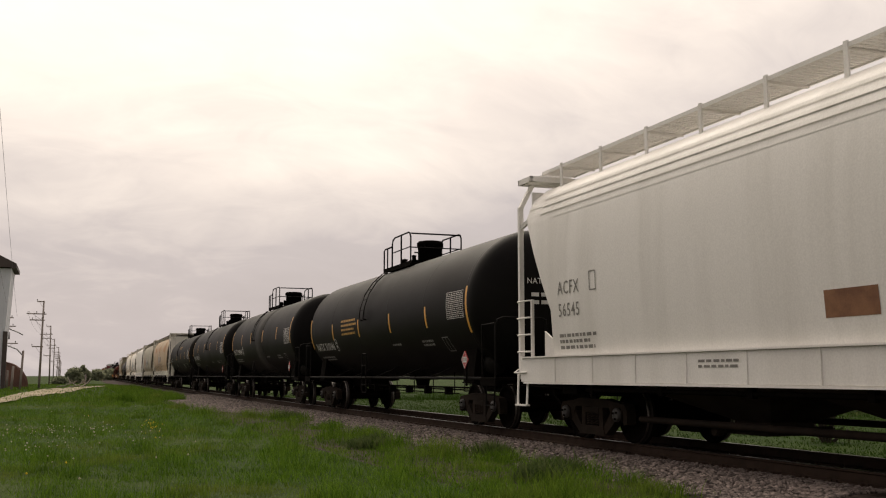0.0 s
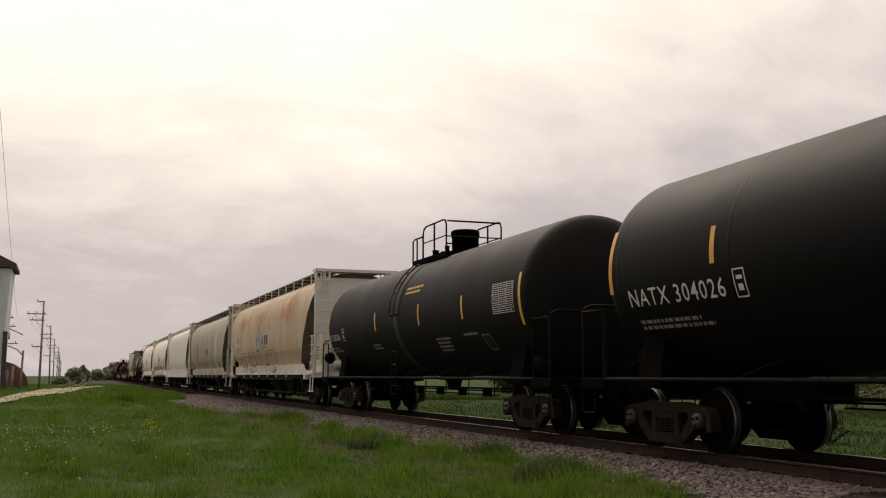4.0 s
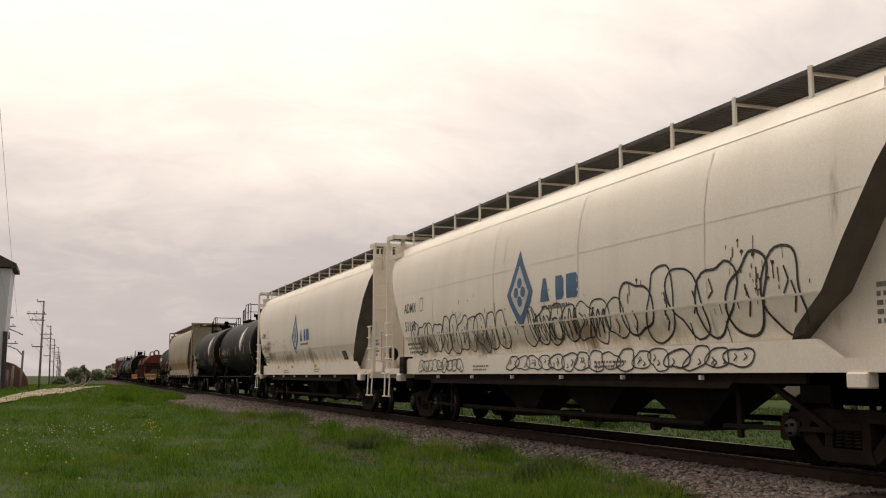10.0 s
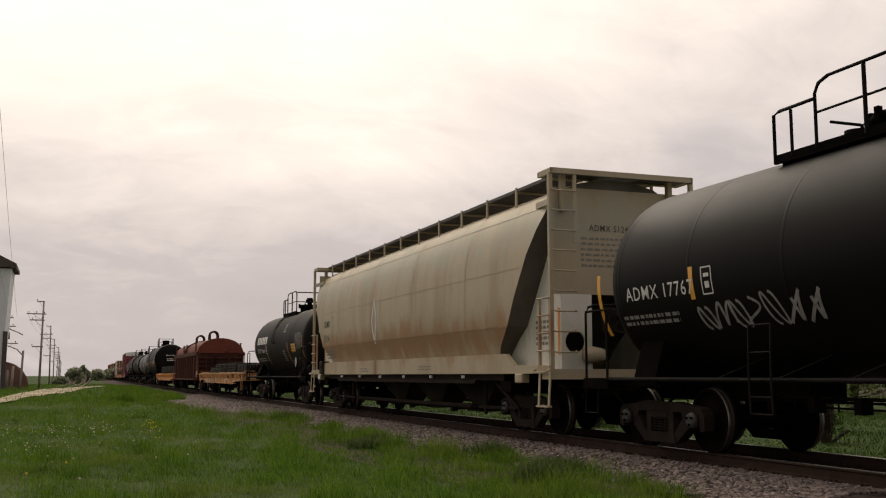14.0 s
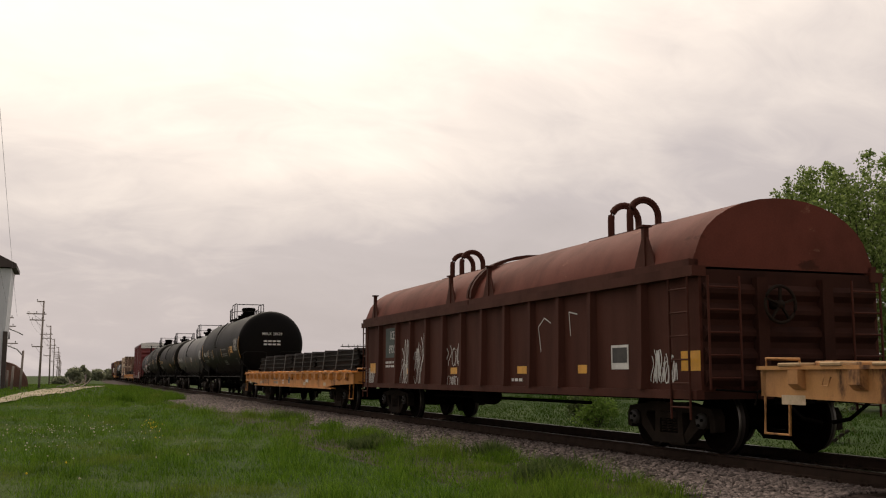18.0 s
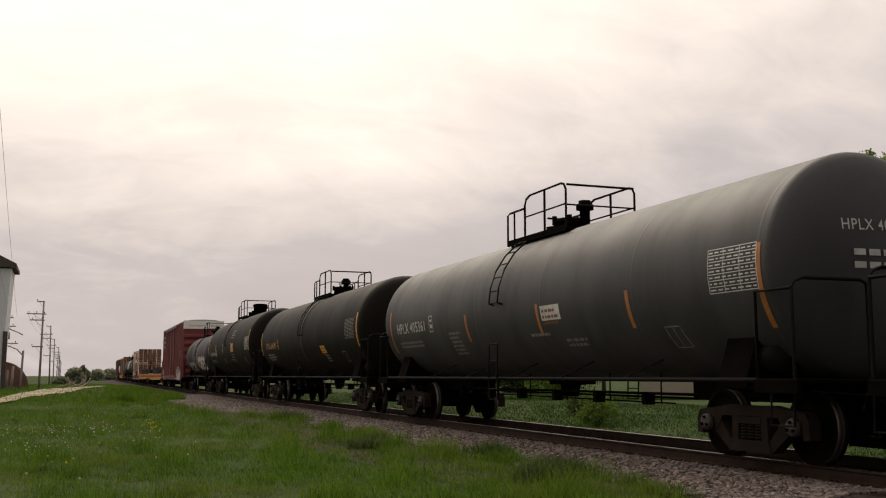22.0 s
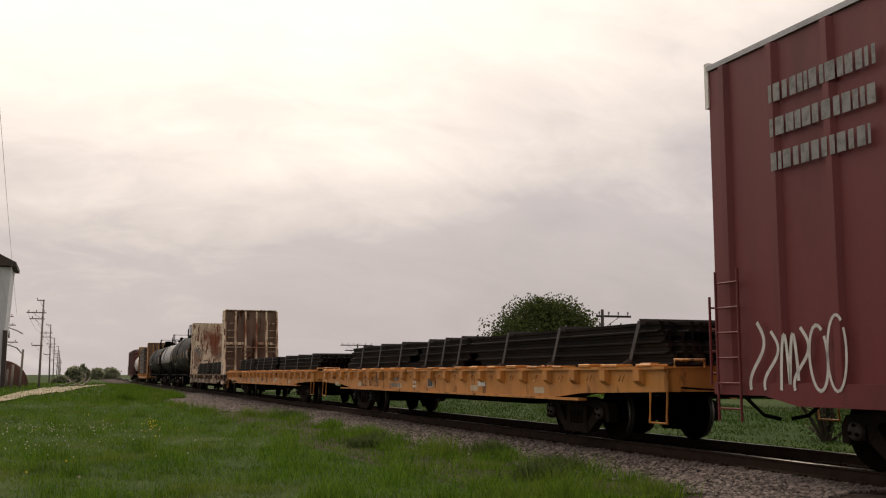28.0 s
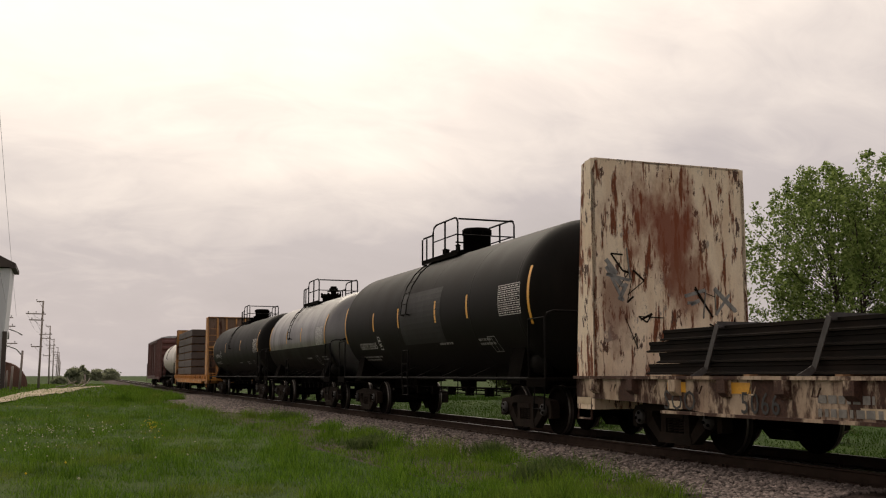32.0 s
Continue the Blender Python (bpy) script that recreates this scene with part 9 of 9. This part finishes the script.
        if seed == 21:
            M = Mesh()
            graffiti(M, wrap, 2.9, 0.4, -0.85, -0.35, rng, 0.05, 7)
            graffiti(M, wrap, -1.6, -4.4, -0.85, -0.35, rng, 0.05, 7)
            printed(M, "grey_letter", car, "graffiti", "grey spray-paint scrawl")
        place_car(car, a, b)
    # 12: tan hopper
    a, b = 216.5, 236.3
    car, wrap, rng = hopper_car("tan covered hopper car with rust runs", b - a, "tan_hopper", mark=(6.9, [("ADMX", 2.62, 0.31), ("51246", 2.17, 0.31)]), seed=10, rail="dark_grate", mark_mat="spray_dark", sheet_mat="pale_hopper")
    M = Mesh()
    y, v = 1.45, 2.55
    stroke(M, wrap, [(y + 0.22, v), (y, v + 0.6), (y - 0.22, v), (y, v - 0.6), (y + 0.22, v)], 0.09)
    part("emblem", M, "white_letter", car, "faded pale diamond emblem")
    place_car(car, a, b)
    # 13: short tank car with white name blocks
    a, b = 236.3, 250.4
    car, wrap, rng = tank_car("short black tank car with white slanted blocks", b - a, 1.34, 2.43, "dusty_black", 9.3, (1.5, 2.7), 0.3, head=1.25, mark=("PROX 14634", 3.57, -0.36, 0.29),
                              stripes=strips((5.05, -4.97), (2.25, -2.3), -0.48, 0.9, 0.85, -0.3), seed=24, top="valves", stripe_mat="orange_strip", panel_y=-3.75, insp_y=-3.9, panel_mat="grey_letter", prints=((-1.25, -0.40, 0.5, 5), (-1.25, 0.70, 0.55, 4)))
    M = Mesh()
    for k in range(6):
        y, v, s = 4.46 - k * 0.41, 0.02, 0.31
        shape(M, wrap, [(y + 0.03, v), (y, v + 0.32), (y - s, v + 0.32), (y - s + 0.03, v)])
    part("company_letters", M, "white_letter", car, "row of plain white slanted blocks")
    plate(car, wrap, -3.0, -3.75, -0.42, -0.12, rng)
    placard(car, -1.5, -4.88, 1.59)
    place_car(car, a, b)
    # 14: long flat car with rails
    a, b = 250.4, 269.6
    car = flat_car("faded yellow flat car loaded with steel rails", b - a, "flat_tan", 11.8, ("HTTX  92178", 4.45, 0.66, 0.33), "white_letter", seed=31)
    place_car(car, a, b)
    for y0, y1, n, sd in ((-8.6, -5.2, 4, 1), (-5.0, 0.6, 5, 2), (0.8, 3.4, 5, 3), (3.5, 5.6, 3, 17)):
        place_car_load(rail_bundle(y0, y1, 2.5, n, 1.17, sd, 0.10, True), a, b)
    # 15: covered gondola
    a, b = 269.6, 287.2
    place_car(coil_gondola("oxide-red covered coil gondola with two rounded hoods", b - a, 13.4), a, b)
    # 16: flat car with rails
    a, b = 287.2, 308.1
    car = flat_car("orange flat car loaded with dark steel rails", b - a, "flat_orange", 12.8, ("ICE  67154", 4.6, 0.76, 0.38), seed=32, pockets=19)
    place_car(car, a, b)
    for y0, y1, n, sd in ((-9.2, -3.6, 4, 4), (-3.3, 0.6, 4, 5), (0.8, 7.7, 4, 6)):
        place_car_load(rail_bundle(y0, y1, 2.5, n, 1.17, sd), a, b)
    # 17-21: five tank cars
    a, b = 308.1, 325.55
    car, wrap, rng = tank_car("long glossy black tank car with white stencils", b - a, 1.63, 2.66, "black_paint", 13.2, (1.75, 2.6), 0.65, head=0.95, dish=0.3, band=(0.6, 0.35, "band_paint"), mark=("MBLX 28620", 5.65, -0.42, 0.33),
                              stripes=strips((7.4, -7.4), (4.6, 2.35, -1.1, -4.05), -0.35, 1.1, 0.5, -0.2), seed=41, end_mark=[("MBLX 28620", 0.42, 0.19)], panel_y=-5.8, insp_y=-5.9, prints=((-1.4, -0.2, 1.7, 1), (-1.5, -0.45, 2.0, 2), (-1.4, -0.85, 1.3, 3), (3.4, -0.25, 0.8, 5)))
    plate(car, wrap, -4.5, -5.35, -0.42, -0.08, rng)
    place_car(car, a, b)
    a, b = 325.55, 343.6
    car, wrap, rng = tank_car("grey tank car with white lettering", b - a, 1.465, 2.48, "grey_paint", 14.0, (1.45, 2.7), 0.35, head=0.72, dish=0.24, mark=("HPLX 405361", 5.85, -0.34, 0.36), stripes=strips((7.5, -7.8), (2.15, -1.4, -4.6), -0.4, 1.1, 0.6, -0.3),
                              seed=42, stripe_mat="orange_strip", end_mark=[("HPLX 405361", 0.4, 0.2)], top="valves", panel_y=-6.75, insp_y=-5.4, prints=((3.3, -0.5, 0.7, 6), (-0.9, -0.7, 0.9, 1), (-2.2, -0.85, 0.9, 2)))
    plate(car, wrap, -1.55, -2.3, -0.42, -0.15, rng, "white_letter")
    place_car(car, a, b)
    a, b = 343.6, 362.55
    car, wrap, rng = tank_car("dusty olive-black tank car with gold lettering", b - a, 1.52, 2.53, "olive_black", 13.8, (1.2, 2.6), -0.15, head=0.95, mark=("UTLX 644291", 5.85, -0.35, 0.36), mark_mat="gold_letter",
                              stripes=strips((8.0, -7.75), (), end_v=-0.1), seed=43, end_mark=[("UTLX 644291", 0.35, 0.2)], top="valves", panel_mat="grey_letter", band=(-0.15, 0.3, "band_paint"), panel_y=-6.4, insp_y=-5.5, prints=((6.8, -0.75, 1.4, 2), (-3.2, -0.85, 0.5, 3)))
    plate(car, wrap, -2.9, -3.55, -0.72, -0.45, rng, lean=0.12)
    place_car(car, a, b)
    a, b = 362.55, 380.35
    car, wrap, rng = tank_car("olive-black tank car with a yellow plate", b - a, 1.625, 2.64, "olive_black", 13.4, (1.75, 3.0), -0.2, head=0.95, dome_y=-0.95, mark=("XOMX 100418", 5.4, -0.45, 0.33), stripes=strips((7.4, -7.35), (4.1, 1.4, -1.6), -0.13, 1.0, 0.55, 0.1),
                              seed=44, band=(-0.2, 0.3, "band_paint"), end_mark=[("XOMX 100418", 0.35, 0.18)], panel_y=-6.1, insp_y=-5.4, prints=((1.4, -0.72, 0.3, 3), (-0.9, -0.8, 0.9, 1)))
    plate(car, wrap, -1.75, -2.4, -0.34, 0.08, rng)
    extra_print(car, wrap, -1.6, 0.72, 1.0, 4, rng, "grey_letter", 0.045)
    extra_print(car, wrap, -1.6, -0.52, 1.1, 4, rng, "grey_letter", 0.045)
    place_car(car, a, b)
    a, b = 380.35, 395.2
    half = (b - a) / 2 - 0.95
    car, wrap, rng = tank_car("grimy grey tank car with large white graffiti letters", b - a, 1.45, 2.42, "grime_grey", 10.6, (1.2, 2.7), -0.75, head=0.95, panels=False, seed=45, top="valves")
    M = Mesh()
    shape(M, wrap, [(4.55, -0.1), (4.45, 0.35), (4.2, 0.65), (3.6, 0.75), (2.4, 0.8), (2.25, 0.7), (2.3, -0.35), (3.2, -0.45), (4.2, -0.35)], 0.004)
    part("paint_patch", M, "maroon_patch", car, "maroon paint-over patch")
    crest_graffiti(car, wrap, half)
    place_car(car, a, b)
    # 22: red box car
    a, b = 395.2, 415.3
    place_car(box_car("dark red excess-height box car with ribbed sides", b - a, "red_box", 13.2), a, b)
    # 23, 24: orange flat cars with rails
    a, b = 415.3, 437.3
    car = flat_car("orange flat car loaded with dark steel rails", b - a, "flat_orange", 13.6, ("ICE  67155", 4.68, 0.76, 0.38), seed=33, pockets=20)
    place_car(car, a, b)
    for y0, y1, n, sd in ((-9.8, -2.3, 4, 7), (-1.9, 1.6, 4, 8), (1.8, 8.0, 4, 9)):
        place_car_load(rail_bundle(y0, y1, 2.5, n, 1.17, sd), a, b)
    a, b = 437.3, 459.25
    car = flat_car("orange flat car loaded with dark steel rails", b - a, "flat_orange", 13.6, ("ICE  67193", 4.75, 0.76, 0.38), seed=34, pockets=20)
    place_car(car, a, b)
    for y0, y1, n, sd in ((-9.8, -2.6, 4, 10), (-1.75, 3.6, 4, 11), (3.85, 8.4, 4, 12)):
        place_car_load(rail_bundle(y0, y1, 2.5, n, 1.17, sd, 0.14), a, b)
    # 25: bulkhead flat
    a, b = 459.25, 477.75
    car = flat_car("peeling white bulkhead flat car loaded with steel rails", b - a, "flat_white", 12.8, ("SOO        5066", 4.75, 0.62, 0.38), "black_letter", 1.05, 0.58, 15, 35, True, "bulk_brown", "bulk_rust", 4.64, "bulkhead_flat_car")
    place_car(car, a, b)
    for y in (5.9, 4.5, 1.2, -2.6, -6.6):
        M = Mesh()
        patch(M, flat_wrap(1.503), y, y - 0.45, 0.86, 1.0)
        part("reflector_strip", M, "yellow", car)
    for y0, y1, n, sd in ((-7.1, -0.3, 4, 13), (0.2, 6.8, 4, 14)):
        place_car_load(rail_bundle(y0, y1, 2.5, n, 1.05, sd), a, b)
    # 26-28: tank cars
    a, b = 477.75, 493.6
    car, wrap, rng = tank_car("dusty black tank car with a dark patch", b - a, 1.53, 2.57, "dusty_black", 11.2, (1.5, 2.6), 0.4, head=0.95, mark=("GATX 20165", 4.3, -0.78, 0.28), stripes=strips((6.4, -6.75), (3.4, 1.15, -1.65, -3.65), -0.03, 1.1, 0.5, 0.0), seed=46, panel_y=-5.35, insp_y=-4.4)
    M = Mesh()
    patch(M, wrap, 1.0, -2.0, -0.75, 0.55, 0.004)
    part("paint_patch", M, "band_paint", car, "square black paint-over patch")
    place_car(car, a, b)
    a, b = 493.6, 506.5
    car, wrap, rng = tank_car("silver tank car with a dark belly", b - a, 1.45, 2.46, "silver_paint", 8.4, (1.6, 2.6), 0.6, head=0.95, mark=None, stripes=strips((4.9, -4.9), (-1.2, 1.4), 0.1), seed=47, top="valves")
    # the lower shell is laid over in a darker colour
    M = Mesh()
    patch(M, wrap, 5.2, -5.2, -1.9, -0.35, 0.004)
    part("belly_grime", M, "olive_black", car, "darker lower part of the shell")
    place_car(car, a, b)
    a, b = 506.5, 525.0
    car, wrap, rng = tank_car("dark grey-black tank car", b - a, 1.45, 2.48, "dusty_black", 13.6, (1.6, 2.6), 0.6, head=0.95, mark=("GATX 24461", 5.6, -0.4, 0.28), stripes=strips((7.6, -7.6), (-2.6, 2.6), 0.1), seed=48)
    place_car(car, a, b)
    # 29: far bulkhead flat with tall wrapped stacks
    a, b = 525.0, 547.4
    car = flat_car("brown bulkhead flat car with orange end frames", b - a, "flat_orange", 14.6, None, "black_letter", 1.1, 0.62, 16, 36, True, "bulk_brown", "flat_tan", 4.7, "bulkhead_flat_car")
    place_car(car, a, b)
    for k in range(2):
        st = thing("plank_stack", "tall dark stack of stickered planks", "timber stack", group="timber loads")
        for j in range(6):
            M = Mesh()
            y0 = 0.2 + k * 4.9
            M.box(-1.35, 1.35, y0, y0 + 4.7, 1.2 + j * 0.54, 1.2 + j * 0.54 + 0.46, bevel=0.02)
            part("plank_pack", M, "dark_roof", st)
            for q in (0.5, 2.3, 4.2):
                M = Mesh()
                M.box(-1.35, 1.35, y0 + q, y0 + q + 0.1, 1.1 + j * 0.54, 1.2 + j * 0.54)
                part("sticker", M, "timber", st)
        place_car_load(st, a, b)
    # 30: white tank car, 31: brown box car at the tail
    a, b = 547.4, 561.6
    car, wrap, rng = tank_car("cream white tank car", b - a, 1.45, 2.5, "white_tank", 9.6, (1.2, 2.6), 0.6, mark=None, seed=49, top="valves", panels=False)
    place_car(car, a, b)
    a, b = 561.6, 582.6
    place_car(box_car("brown box car at the tail of the train", b - a, "brown_box", 15.4, 4.75, 0.78, False, 18, 6, False), a, b)


def place_car_load(load, a, b):
    CARS.append((load, (a + b) / 2))


def crest_graffiti(car, wrap, half):
    """Chunky pale letters with a thin red edge, smaller scrawl beside them."""
    rng = random.Random(77)
    edge, fill = Mesh(), Mesh()
    chunky(edge, fill, wrap, "CRES", -1.6, -0.95, 0.86, 0.72, 0.93, 0.285, 0.235)
    g = printed(fill, "white_letter", car, "graffiti", "large grey-white graffiti letters")
    printed(edge, "red", g, "graffiti_edge")
    M = Mesh()
    for k in range(9):
        y, v = rng.uniform(-4.6, 1.0), rng.uniform(-0.9, 0.0)
        stroke(M, wrap, [(y, v), (y - rng.uniform(0.1, 0.35), v + rng.uniform(-0.2, 0.25)), (y - rng.uniform(0.3, 0.6), v + rng.uniform(-0.1, 0.2))], rng.uniform(0.05, 0.13), 0.004)
    printed(M, "red", car, "graffiti", "dull red spray-paint strokes")
    # darker band round the lower shell, between the heads
    M = Mesh()
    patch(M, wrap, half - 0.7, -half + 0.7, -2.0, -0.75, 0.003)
    part("belly_grime", M, "olive_black", car, "darker lower part of the shell")
    M = Mesh()
    fill = Mesh()
    chunky(M, fill, wrap, "DETER", 4.1, -1.02, 0.70, 0.50, 0.72, 0.30, 0.17, 0.012)
    g = printed(fill, "graffiti_grey", car, "graffiti", "grey spray-paint letters with a black edge")
    printed(M, "black_letter", g, "graffiti_edge")
    M = Mesh()
    graffiti(M, wrap, -0.75, -1.6, -0.8, 0.85, rng, 0.025, 4)
    graffiti(M, wrap, -0.85, -1.5, 0.3, 0.95, rng, 0.02, 4)
    graffiti(M, wrap, -0.7, -1.4, -0.6, 0.2, rng, 0.03, 3)
    printed(M, "grey_letter", car, "graffiti", "tall white scrawl by the ladder")


# ---------- motion keys ----------
def motions():
    for car, s0 in CARS:
        rows = []
        for k in range(33):
            x, y, _, ph = on_track(s0 - travel(k))
            rows.append((k, pose(x, y, 0, 0, 0, -math.degrees(ph))))
        walk(car, rows)
    centre = dict((c.name, s) for c, s in CARS)
    for w, y, car in WHEELS:
        s0 = centre[car.name]

        def turned(t):
            return pose(0, y, WHEEL_R, math.degrees(travel(t) / WHEEL_R), 0, 0)
        # the wheels are seen to turn while their car is within reach of the eye
        f0 = next((f for f in range(961) if s0 - travel(f / 30) < 42), 960)
        f1 = next((f for f in range(961) if s0 - travel(f / 30) < -6), 960)
        if f1 <= f0:
            f1 = min(960, f0 + 1)
        rows = [(f / 30, turned(f / 30)) for f in range(f0, f1 + 1)]
        if f0 > 0:
            rows.insert(0, (0.0, turned(f0 / 30)))
        if f1 < 960:
            rows.append((32.0, turned(f1 / 30)))
        walk(w, rows)


# ---------- build ----------
build_ground()
build_track()
build_yard()
tree("poplar_tree", "young leafy poplar tree with pale green leaves", 31.6, 34.9, 9.5, 4.2, 0.08, 51, "poplar", 0.082, 400, 44, 0.12, True, 4)
tree("broad_tree", "dense dark green round-crowned tree", 38.6, 79.2, 7.2, 5.5, 0.04, 52, "dark_leaf", 0.135, 430, 95, 0.3)
bush("sapling_bush", "bright green sapling bush before the dark tree", 34.0, 68.0, 4.4, 3.6, 57, "bush_leaf", 0.13, 60, 60)
bush("roadside_bush", "bright green low bush beyond the track", 14.6, 26.5, 1.5, 1.0, 53, "bush_leaf", 0.05, 34, 60)
bush("roadside_shrub", "many-stemmed grey-green shrub beyond the track", 15.7, 18.2, 1.6, 2.1, 54, "weed", 0.05, 38, 30, 0.04)
bush("roadside_bush", "low green bush beyond the track", 15.4, 28.5, 2.2, 0.9, 55, "weed", 0.06, 34, 50)
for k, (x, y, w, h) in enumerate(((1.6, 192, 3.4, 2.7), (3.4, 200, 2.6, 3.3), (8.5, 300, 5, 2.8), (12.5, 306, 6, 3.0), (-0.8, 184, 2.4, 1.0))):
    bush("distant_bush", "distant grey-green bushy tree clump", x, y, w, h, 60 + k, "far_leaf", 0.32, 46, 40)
build_train()
build_grass()
build_ties()
build_stones()
motions()
